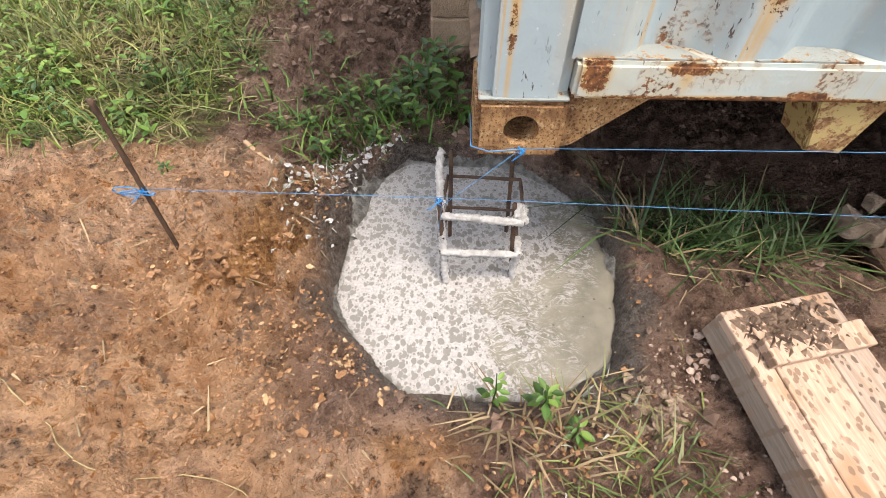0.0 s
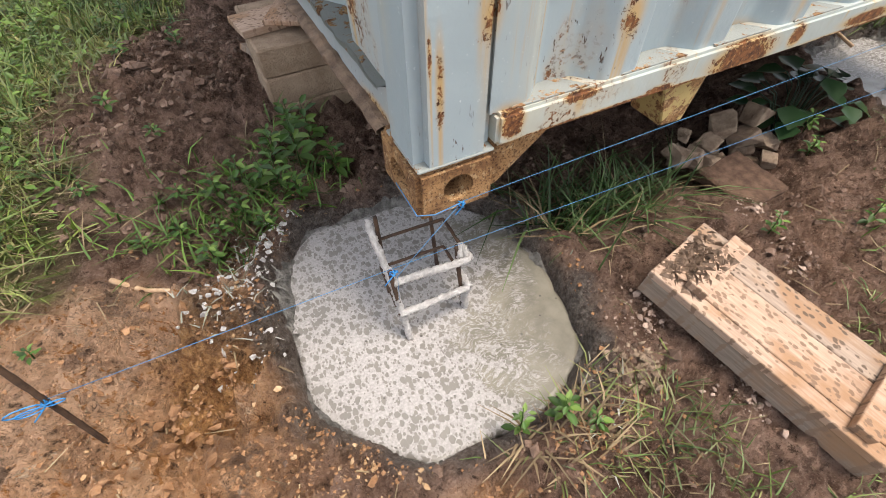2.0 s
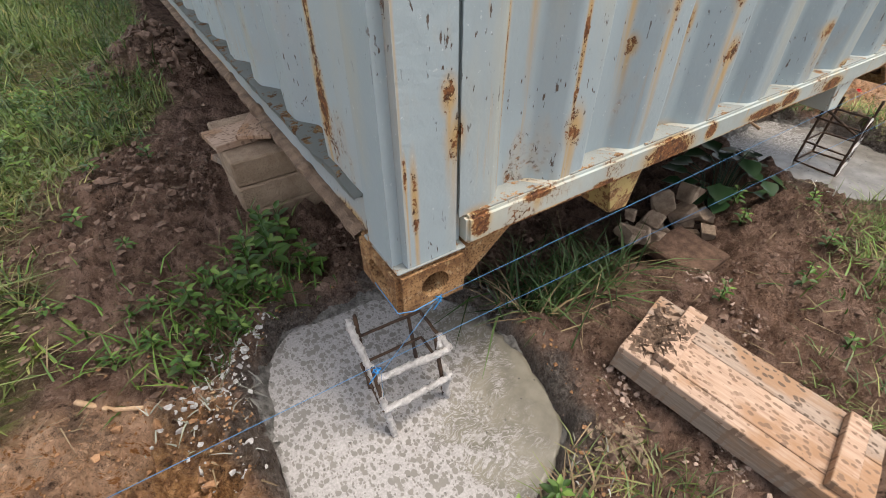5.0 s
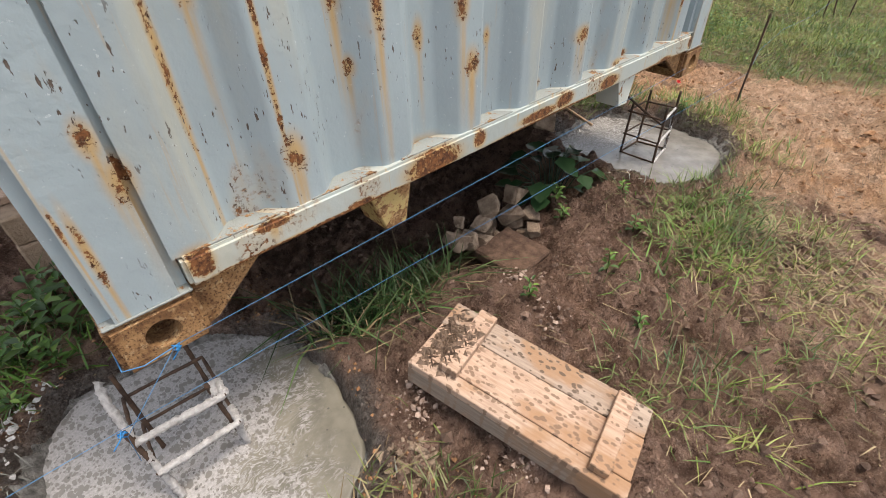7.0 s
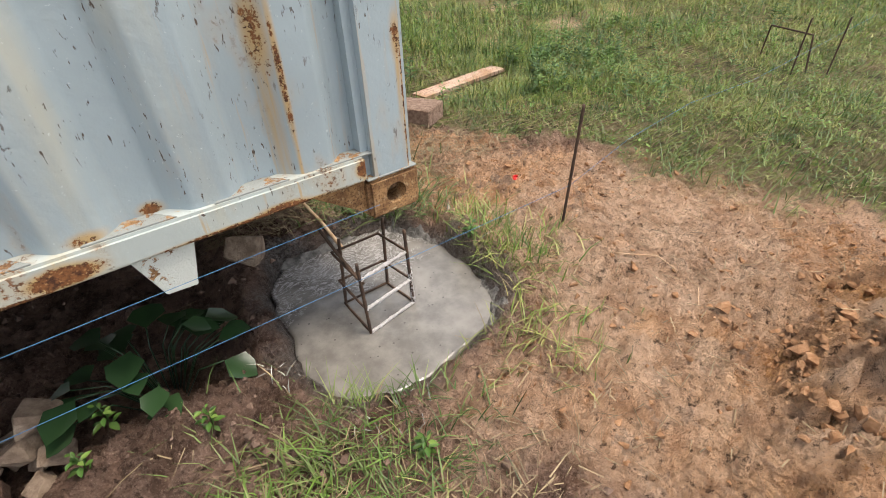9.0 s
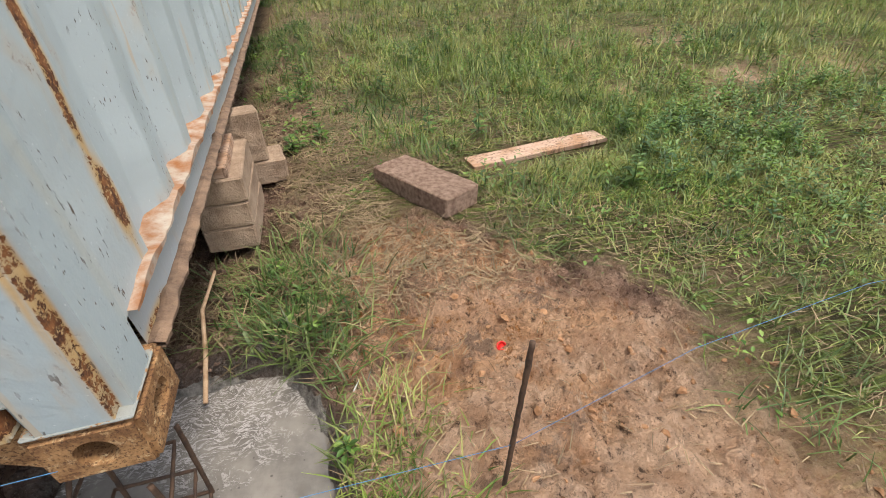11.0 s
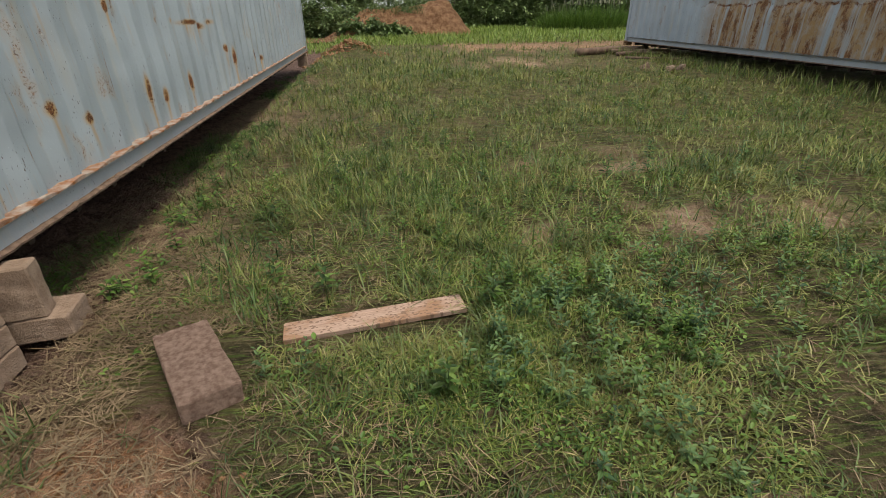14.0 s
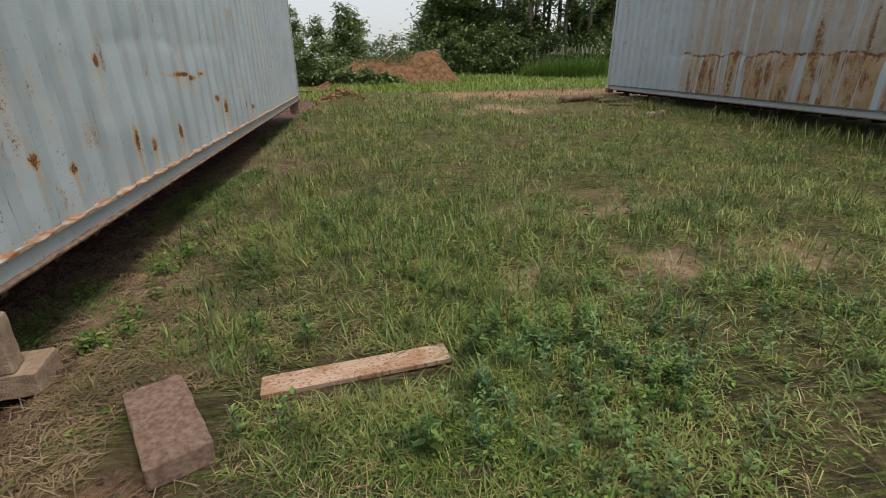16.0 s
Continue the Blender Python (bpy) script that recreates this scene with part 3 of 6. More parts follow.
def tube(points, radius, sides=8, bm=None, taper=1.0, knob=0.0, grit=60.0):
    """A round bar along points; knob makes it lumpy."""
    bm = bm or bmesh.new()
    pts = [Vector(p) for p in points]
    rings, side = [], None
    for i, p in enumerate(pts):
        d = (pts[min(i + 1, len(pts) - 1)] - pts[max(i - 1, 0)]).normalized()
        if side is None:
            side = d.cross(Vector((0.3, 0.2, 1)) if abs(d.z) < 0.9 else Vector((1, 0.2, 0))).normalized()
        side = (side - d * side.dot(d)).normalized()
        up = d.cross(side)
        r = radius * (1 + (taper - 1) * i / max(1, len(pts) - 1))
        ring = []
        for k in range(sides):
            a = 2 * math.pi * k / sides
            rr = r * (1 + knob * noise.noise(p * grit + Vector((k * 1.3, 0, 0))))
            ring.append(bm.verts.new(p + side * math.cos(a) * rr + up * math.sin(a) * rr))
        rings.append(ring)
    for a, b in zip(rings, rings[1:]):
        for k in range(sides):
            bm.faces.new((a[k], a[(k + 1) % sides], b[(k + 1) % sides], b[k]))
    bm.faces.new(rings[0][::-1])
    bm.faces.new(rings[-1])
    return bm


def dense(points, step):
    out = []
    for a, b in zip(points, points[1:]):
        a, b = Vector(a), Vector(b)
        k = max(1, int((b - a).length / step))
        out += [a.lerp(b, i / k) for i in range(k)]
    return out + [Vector(points[-1])]


# ---- ground ----
def vnoise(x, y, scale, seed=0):
    """Smooth value noise on arrays, -1 to 1."""
    x, y = np.asarray(x, float) * scale, np.asarray(y, float) * scale
    xi, yi = np.floor(x), np.floor(y)
    fx, fy = x - xi, y - yi
    fx, fy = fx * fx * (3 - 2 * fx), fy * fy * (3 - 2 * fy)

    def h(a, b):
        s = np.sin(a * 127.1 + b * 311.7 + seed * 74.7) * 43758.5453
        return (s - np.floor(s)) * 2 - 1

    return (h(xi, yi) * (1 - fx) + h(xi + 1, yi) * fx) * (1 - fy) + (h(xi, yi + 1) * (1 - fx) + h(xi + 1, yi + 1) * fx) * fy


def fractal(x, y, scale, octaves=4, seed=0, gain=0.5):
    total, amp = 0.0, 1.0
    for k in range(octaves):
        total = total + amp * vnoise(x, y, scale * 2.03**k, seed + k * 7)
        amp *= gain
    return total


def step(v, a, b):
    t = np.clip((np.asarray(v, float) - a) / (b - a), 0, 1)
    return t * t * (3 - 2 * t)


def bump2(x, y, cx, cy, rx, ry):
    return np.exp(-(((x - cx) / rx) ** 2) - ((y - cy) / ry) ** 2)


PAD_Z = -0.09
PAD_A = (0.05, 0.03, (0.329, 0.33, 0.366, 0.392, 0.41, 0.425, 0.433, 0.455, 0.492, 0.455, 0.402, 0.37, 0.366, 0.378, 0.366, 0.36, 0.376, 0.345, 0.342, 0.352, 0.359, 0.372, 0.35, 0.328))
PAD_B = (2.33, 0.13, (0.332, 0.352, 0.374, 0.395, 0.415, 0.39, 0.372, 0.39, 0.42, 0.405, 0.365, 0.333, 0.318, 0.355, 0.40, 0.436, 0.428, 0.405, 0.38, 0.385, 0.408, 0.402, 0.37, 0.342))


def pad_radius(pad, ang):
    """The outline of a pad: its radius at an angle, between evenly spaced values."""
    rad = np.asarray(pad[2])
    k = (np.asarray(ang) % (2 * np.pi)) / (2 * np.pi) * len(rad)
    i = np.floor(k).astype(int)
    f = k - i
    f = f * f * (3 - 2 * f)
    return rad[i % len(rad)] * (1 - f) + rad[(i + 1) % len(rad)] * f


def pad_edge(pad, x, y):
    """Metres outside (+) or inside (-) the outline of a pad."""
    dx, dy = np.asarray(x) - pad[0], np.asarray(y) - pad[1]
    return np.hypot(dx, dy) - pad_radius(pad, np.arctan2(dy, dx)) * (1 + 0.03 * vnoise(x, y, 14, 3))


def zones(x, y):
    """How much of each kind of ground lies at x, y: clay, turf, pale, slop, wet, damp and shaded, raw."""
    n1, n2 = fractal(x, y, 2.2, 4, 1), fractal(x, y, 7.0, 3, 5)
    left = step(-x + 0.10 * n1, 0.20, 0.36) * step(-y + 0.12 * n1, -0.55, -0.38)
    left = np.maximum(left, step(-y + 0.08 * n1, 0.30, 0.42) * step(-x + 0.1 * n1, -0.12, 0.02))
    right = step(x + 0.10 * n1, 2.62, 2.78) * step(-y + 0.20 * n1 + 0.9 * (3.1 - x).clip(-5, 0), -1.15, -0.85)
    right = np.maximum(right, step(x + 0.14 * n1 + 0.15 * (y + 0.5), 2.20, 2.50) * step(-y, 0.25, 0.45) * step(-x + 0.3 * n1 + 0.3 * y, -4.0, -3.5))
    far = step(y + 1.5 * n1, 13.0, 14.5) * step(-y + n1, -19.0, -16.0) * step(x + n1, 5.5, 7.5) * 0.8
    clay = np.clip(left + right + far, 0, 1)
    turf_l = step(np.interp(y, (0.5, 1.05, 1.5, 1.9, 2.5, 3.1, 6.0), (-0.86, -0.80, -0.72, -0.42, -0.27, -0.12, 0.0)) - x + 0.16 * n1, -0.10, 0.10) * step(y + 0.10 * n1, 0.46, 0.60)
    turf_r = step(x + 0.25 * n1, 2.5, 2.75) * step(y - 1.0 + 0.25 * n1 + 1.2 * (x - 3.2).clip(0, 2.0), 0.0, 0.35)
    turf_r = np.maximum(turf_r, step(x + 0.3 * n1, 3.7, 4.1))
    turf_b = step(-y + 0.35 * n1, 2.2, 2.8)
    turf = np.clip(np.maximum(np.maximum(turf_l, turf_r), turf_b), 0, 1) * (1 - far)
    pale = 0 * x
    for cx, cy, r in ((5.36, 3.49, 0.3), (5.86, 2.3, 0.22), (4.9, 2.18, 0.12), (5.38, 1.88, 0.14), (6.65, 2.34, 0.3), (7.31, 2.38, 0.3), (5.03, 0.5, 0.06), (6.05, 3.8, 0.15), (4.97, 2.33, 0.13), (9.0, 15.0, 1.2), (7.35, 10.8, 1.2), (6.0, 6.4, 0.25), (5.9, 3.4, 0.25)):
        pale = np.maximum(pale, step(bump2(x, y, cx, cy, r * 1.5, r * 1.2) * (1 + 0.9 * n2 + 0.5 * n1), 0.40, 0.85))
    pale = pale * turf * 0.9
    pale = np.maximum(pale, 0.75 * step(n1 + 0.5 * n2, -0.5, 0.4) * bump2(x, y, 2.2, -0.95, 0.7, 0.5))
    pale = np.maximum(pale, 0.85 * step(n1 + 0.6 * n2, -0.6, 0.3) * step(x, 2.4, 2.8) * step(-y, -0.9, -0.2) * (1 - turf))
    ea, eb = pad_edge(PAD_A, x, y), pad_edge(PAD_B, x, y)
    slop = np.maximum(step(-ea + 0.05 * n2, -0.10, -0.01), step(-eb + 0.05 * n2, -0.10, -0.01))
    slop = np.maximum(slop, bump2(x, y, -0.42, 0.28, 0.12, 0.16) * step(n2, -0.3, 0.2))
    wet = np.clip(slop + 0.6 * bump2(x, y, -0.75, -0.35, 0.35, 0.3), 0, 1)
    # below the container its shade is painted as darker soil
    damp_shaded = step(x + 0.2 * n1, 0.30, 0.55) * step(y + 0.12 * n1, -0.22, -0.02) * step(-x + 0.15 * n1, -2.6, -2.3)
    damp_shaded = np.maximum(damp_shaded, 0.8 * bump2(x, y, 0.62, -0.02, 0.35, 0.16))
    damp_shaded = np.maximum(damp_shaded, 0.5 * bump2(x, y, -0.1, 2.9, 0.4, 0.4))
    damp_shaded = np.maximum(damp_shaded, 0.9 * bump2(x, y, 0.50, -0.16, 0.14, 0.22) * step(n2, -0.8, 0.1))
    raw_part = bump2(x, y, -0.42, 0.12, 0.16, 0.2) + bump2(x, y, -0.30, -0.24, 0.10, 0.16) + bump2(x, y, 0.05, -0.42, 0.2, 0.07) + 1.3 * bump2(x, y, 3.12, -1.14, 0.46, 0.36)
    raw_part = step(raw_part + 0.35 * n2, 0.3, 0.7)
    return clay, turf * (1 - slop), pale, slop * 0.85, wet, np.clip(damp_shaded, 0, 1), np.clip(raw_part, 0, 1)


def gz(x, y):
    """Height of the ground."""
    x, y = np.asarray(x, float), np.asarray(y, float)
    z = -0.065 + 0 * x - 0.035 * step(-y, 0.5, 1.0) * step(x, 1.0, 2.0)
    z = z + step(x, 2.35, 2.75) * (0.06 * step(y, 0.35, 1.05) + 0.028 * np.clip(y - 1.0, 0, 4.5)) + 0.02 * np.clip(y - 6, 0, 3) * step(x, 2, 3)
    near = np.exp(-((np.hypot(x - 1.5, y - 0.5) / 9.0) ** 2))
    clay, turf = zones(x, y)[:2]
    z = z + 0.03 * step(-x, 0.35, 0.7) * step(-y, -0.9, -0.3) + 0.10 * step(y, 0.45, 1.0) * step(-x, -0.4, 0.2)
    z = z + 0.068 * bump2(x, y, 0.74, -0.13, 0.42, 0.36) - 0.055 * bump2(x, y, 2.45, -0.68, 0.36, 0.42) - 0.055 * bump2(x, y, 3.95, -0.05, 0.62, 0.62)
    z = z + 0.06 * bump2(x, y, 2.0, 0.62, 0.3, 0.26) + 0.05 * bump2(x, y, 1.62, -0.05, 0.2, 0.16) + 0.035 * bump2(x, y, 2.8, 1.7, 0.4, 0.7)
    z = z + 0.03 * step(x, 2.6, 2.85) * step(-y, -1.0, 0.0) * step(y, -0.8, -0.3)
    z = z + 0.035 * bump2(x, y, -0.45, 1.32, 0.3, 0.34) + 0.26 * bump2(x, y, -0.12, 2.9, 0.3, 0.35) 
    z = z + 0.17 * bump2(x, y, 3.16, -1.10, 0.46, 0.34) * (0.55 + 0.9 * np.abs(fractal(x, y, 5.5, 4, 9, 0.6)))
    z = z + 0.02 * bump2(x, y, -0.70, 0.02, 0.14, 0.12)
    z = z - 0.10 * step(y, -0.02, 0.22) * step(-y, -1.3, -0.8) * step(x, 0.35, 0.55) * step(-x, -2.0, -1.8)
    z = z + 0.06 * bump2(x, y, 0.9, 0.75, 0.8, 0.25) - 0.085 * bump2(x, y, 1.19, 0.02, 0.19, 0.16)
    z = z + 0.34 * bump2(x, y, 3.35, 13.6, 0.6, 0.5) * (1 + 0.4 * fractal(x, y, 3, 2, 4))
    rough = (0.010 * fractal(x, y, 5, 4, 2) + 0.008 * np.abs(fractal(x, y, 16, 3, 8))) * near * (1 - 0.4 * turf)
    lumps = np.abs(fractal(x, y, 7, 4, 12, 0.6))
    rough = rough + 0.024 * (np.abs(fractal(x, y, 19, 4, 41, 0.6)) - 0.3) * near * (1 - turf) + 0.07 * (lumps - 0.4) * bump2(x, y, -0.46, 0.14, 0.26, 0.26) + 0.05 * (lumps - 0.3) * bump2(x, y, -0.28, -0.22, 0.14, 0.2) + 0.028 * (lumps - 0.3) * clay * near + 0.03 * np.abs(fractal(x, y, 9, 3, 15)) * (bump2(x, y, -0.5, 1.32, 0.4, 0.5) + 3.0 * bump2(x, y, 3.1, -1.12, 0.42, 0.34))
    crust = fractal(x, y, 6, 5, 61, 0.6)
    broken = bump2(x, y, -0.46, 0.12, 0.28, 0.26) + 0.8 * bump2(x, y, -0.26, -0.24, 0.16, 0.2) + 1.2 * bump2(x, y, 3.1, -1.12, 0.45, 0.36) + 0.6 * bump2(x, y, -0.45, 1.3, 0.3, 0.4)
    plates = 0.016 * step(crust, 0.0, 0.06) + 0.014 * step(fractal(x, y, 9, 4, 71, 0.6), 0.1, 0.17) - 0.028 * np.exp(-((crust + 0.45) / 0.05) ** 2)
    rough = rough + plates * np.clip(broken + 0.35 * clay + 0.2, 0, 1.2) * near * (1 - turf)
    rough = rough + 0.011 * step(fractal(x, y, 13, 4, 83, 0.65), 0.15, 0.25) * (1 - turf) * near * step(fractal(x, y, 2.2, 2, 5), -0.2, 0.4)
    creased = np.abs(fractal(x, y, 11, 5, 101, 0.62)) - 0.34
    rough = rough + 0.050 * creased * (1 - turf) * near * (0.3 + 0.7 * step(fractal(x, y, 1.7, 2, 55), -0.4, 0.3)) * (1 - 0.7 * clay * step(x, 2.3, 2.7)) * (1 + 0.7 * bump2(x, y, -0.42, 0.12, 0.28, 0.26))
    z = z + rough + 0.02 * fractal(x, y, 0.5, 2, 6)
    for pad in (PAD_A, PAD_B):
        e = pad_edge(pad, x, y)
        rim = 0.035 * np.exp(-((e - 0.06) / 0.06) ** 2) * (1 + 0.6 * fractal(x, y, 12, 2, 3))
        inside = step(-e, -0.03, 0.02)
        z = (z + rim) * (1 - inside) + (PAD_Z - 0.05) * inside
        near_pad = np.exp(-((np.clip(e, 0, None)) / 0.085) ** 2)
        z = np.where(e > 0, z * (1 - 0.6 * near_pad) + 0.6 * near_pad * (PAD_Z + 0.012 + rim), z)
    return z


def axis(lo, hi, fine, reach):
    out = list(np.arange(lo, hi + fine / 2, fine))
    stepw, up, down = fine, out[-1], out[0]
    head = []
    while up < reach:
        stepw *= 1.13
        up += stepw
        out.append(up)
        down -= stepw
        head.append(down)
    return np.array(head[::-1] + out)


def build_ground():
    xs, ys = axis(-1.45, 3.8, 0.0105, 600), axis(-1.35, 1.7, 0.0105, 600)
    gx, gy = np.meshgrid(xs, ys)
    x, y = gx.ravel(), gy.ravel()
    z = gz(x, y)
    n, m = len(xs), len(ys)
    idx = np.arange(n * m).reshape(m, n)
    quads = np.stack([idx[:-1, :-1], idx[:-1, 1:], idx[1:, 1:], idx[1:, :-1]], -1).reshape(-1, 4)
    me = bpy.data.meshes.new("ground")
    me.from_pydata(np.stack([x, y, z], 1).tolist(), [], quads.tolist())
    for name, values in zip(("clay", "turf", "pale", "slop", "wet", "damp_shaded", "raw"), zones(x, y)):
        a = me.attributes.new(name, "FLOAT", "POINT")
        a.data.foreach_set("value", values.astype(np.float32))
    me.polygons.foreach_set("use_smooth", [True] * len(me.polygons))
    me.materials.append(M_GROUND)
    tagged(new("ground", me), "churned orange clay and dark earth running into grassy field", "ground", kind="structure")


build_ground()


# ---- containers ----
CW, CL, CH = 2.438, 12.192, 2.591


def cut(bm, cutters):
    """The mesh of bm with each cutter taken out of it."""
    base = part("cut_base", bm, M_RUST)
    tools = [part("cut_tool", c, M_RUST) for c in cutters]
    for t in tools:
        mod = base.modifiers.new("cut", "BOOLEAN")
        mod.operation, mod.object = "DIFFERENCE", t
    me = bpy.data.meshes.new_from_object(base.evaluated_get(bpy.context.evaluated_depsgraph_get()))
    for o in (base, *tools):
        bpy.data.objects.remove(o)
    me.name = "corner_casting"
    return me


def stadium(axis_name, w, h, at, reach=0.4):
    """A cutter with rounded ends, along x or y."""
    bm = bmesh.new()
    ring = []
    for k in range(20):
        a = 2 * math.pi * k / 20
        u, v = math.cos(a) * h / 2 + math.copysign(max(0, w - h) / 2, math.cos(a)), math.sin(a) * h / 2
        ring.append((u, v))
    lo, hi = [], []
    for u, v in ring:
        if axis_name == "y":
            lo.append(bm.verts.new((at[0] + u, at[1] - reach, at[2] + v)))
            hi.append(bm.verts.new((at[0] + u, at[1] + reach, at[2] + v)))
        else:
            lo.append(bm.verts.new((at[0] - reach, at[1] + u, at[2] + v)))
            hi.append(bm.verts.new((at[0] + reach, at[1] + u, at[2] + v)))
    for k in range(20):
        bm.faces.new((lo[k], lo[(k + 1) % 20], hi[(k + 1) % 20], hi[k]))
    bm.faces.new(lo[::-1])
    bm.faces.new(hi)
    bmesh.ops.recalc_face_normals(bm, faces=bm.faces[:])
    return bm


CASTING = cut(box_bm(0, 0.162, 0, 0.178, 0, 0.118, 0.010, segs=2), [stadium("y", 0.064, 0.062, (0.084, 0.089, 0.060)), stadium("x", 0.079, 0.052, (0.081, 0.089, 0.060))])


def profile_wall(name, u0, pitch, count, u_end, flat, slope, z0, z1, depth, material, parent, flip, dents=0.0, seed=0, levels=26, crease=0.0, span=(0.0, 9.6)):
    """A corrugated steel wall. It runs along u from u0 to u_end, proud at 0 and set back by depth; flip(u, d, z) gives the place."""
    line = [(0.0 + u0, 0.0)]
    gap = pitch - flat - 2 * slope
    start = u0 if count * pitch + flat > (u_end - u0) else (u0 + u_end - count * pitch - flat) / 2
    for k in range(count):
        a = start + flat + k * pitch
        line += [(a, 0.0), (a + slope, depth), (a + slope + gap, depth), (a + slope * 2 + gap, 0.0)]
    line.append((u_end, 0.0))
    line = [p for i, p in enumerate(line) if i == 0 or p[0] - line[i - 1][0] > 1e-4]
    fine = []
    for (a, b), (c, d) in zip(line, line[1:]):
        fine += [(a, b), ((a + c) / 2, (b + d) / 2)]
    fine.append(line[-1])
    verts, faces, nu = [], [], len(fine)
    for back in (0.0, 0.004):
        for j in range(levels + 1):
            z = z0 + (z1 - z0) * j / levels
            for u, d in fine:
                dent = dents * (noise.noise(Vector((u * 3.1, z * 2.7, seed))) + 0.6 * noise.noise(Vector((u * 9, z * 8, seed + 5))))
                if crease:
                    wave = z - crease + 0.09 * noise.noise(Vector((u * 1.6, 3, seed)))
                    dent += (0.030 * math.exp(-((wave / 0.05) ** 2)) + 0.016 * math.exp(-(((wave - 0.12) / 0.09) ** 2))) * (0.6 + 0.8 * noise.noise(Vector((u * 2.3, 9, seed)))) * (span[0] < u < span[1]) * (0.45 if span[0] > 0 else 1.0)
                verts.append(flip(u, d + dent + back, z))
    half = nu * (levels + 1)
    for j in range(levels):
        for i in range(nu - 1):
            a = j * nu + i
            faces.append((a, a + 1, a + nu + 1, a + nu))
            faces.append((half + a, half + a + nu, half + a + nu + 1, half + a + 1))
    ob = raw(name, verts, faces, material, parent)
    mod = ob.modifiers.new("edge", "BEVEL")
    mod.width, mod.segments, mod.limit_method, mod.angle_limit = 0.008, 2, "ANGLE", radians(20)
    even = ob.modifiers.new("even", "WEIGHTED_NORMAL")
    even.mode, even.weight = "FACE_AREA", 50
    ob.data.polygons.foreach_set("use_smooth", [True] * len(ob.data.polygons))
    return ob


def prism(outline, axis_name, lo, hi, bevel=0.0):
    """A plate from an outline in the plane across the axis."""
    bm = bmesh.new()
    rows = []
    for c in (lo, hi):
        rows.append([bm.verts.new((u, c, v) if axis_name == "y" else (c, u, v)) for u, v in outline])
    n = len(outline)
    for k in range(n):
        bm.faces.new((rows[0][k], rows[0][(k + 1) % n], rows[1][(k + 1) % n], rows[1][k]))
    bm.faces.new(rows[0][::-1])
    bm.faces.new(rows[1])
    bmesh.ops.recalc_face_normals(bm, faces=bm.faces[:])
    if bevel:
        bmesh.ops.bevel(bm, geom=bm.edges[:], offset=bevel, segments=2, affect="EDGES")
    return bm


def long_rail(x_sign, length, seed=0):
    """A side rail: a channel with its web set back and its lower lip proud and uneven."""
    prof = [(0.024, 0.108), (0.030, 0.190), (0.006, 0.194), (0.004, 0.203), (0.07, 0.203), (0.07, 0.108)]
    verts, faces = [], []
    ys = np.linspace(0.178, length - 0.178, 160)
    for y in ys:
        for i, (d, z) in enumerate(prof):
            w = 0.005 * noise.noise(Vector((float(y) * 6, i * 0.7, seed))) if i in (2, 3) else 0.0
            x = d + w
            verts.append((x if x_sign > 0 else CW - x, float(y), z + w * 0.8))
    n = len(prof)
    for j in range(len(ys) - 1):
        for k in range(n):
            a, b = j * n + k, j * n + (k + 1) % n
            faces.append((a, b, b + n, a + n))
    return verts, faces


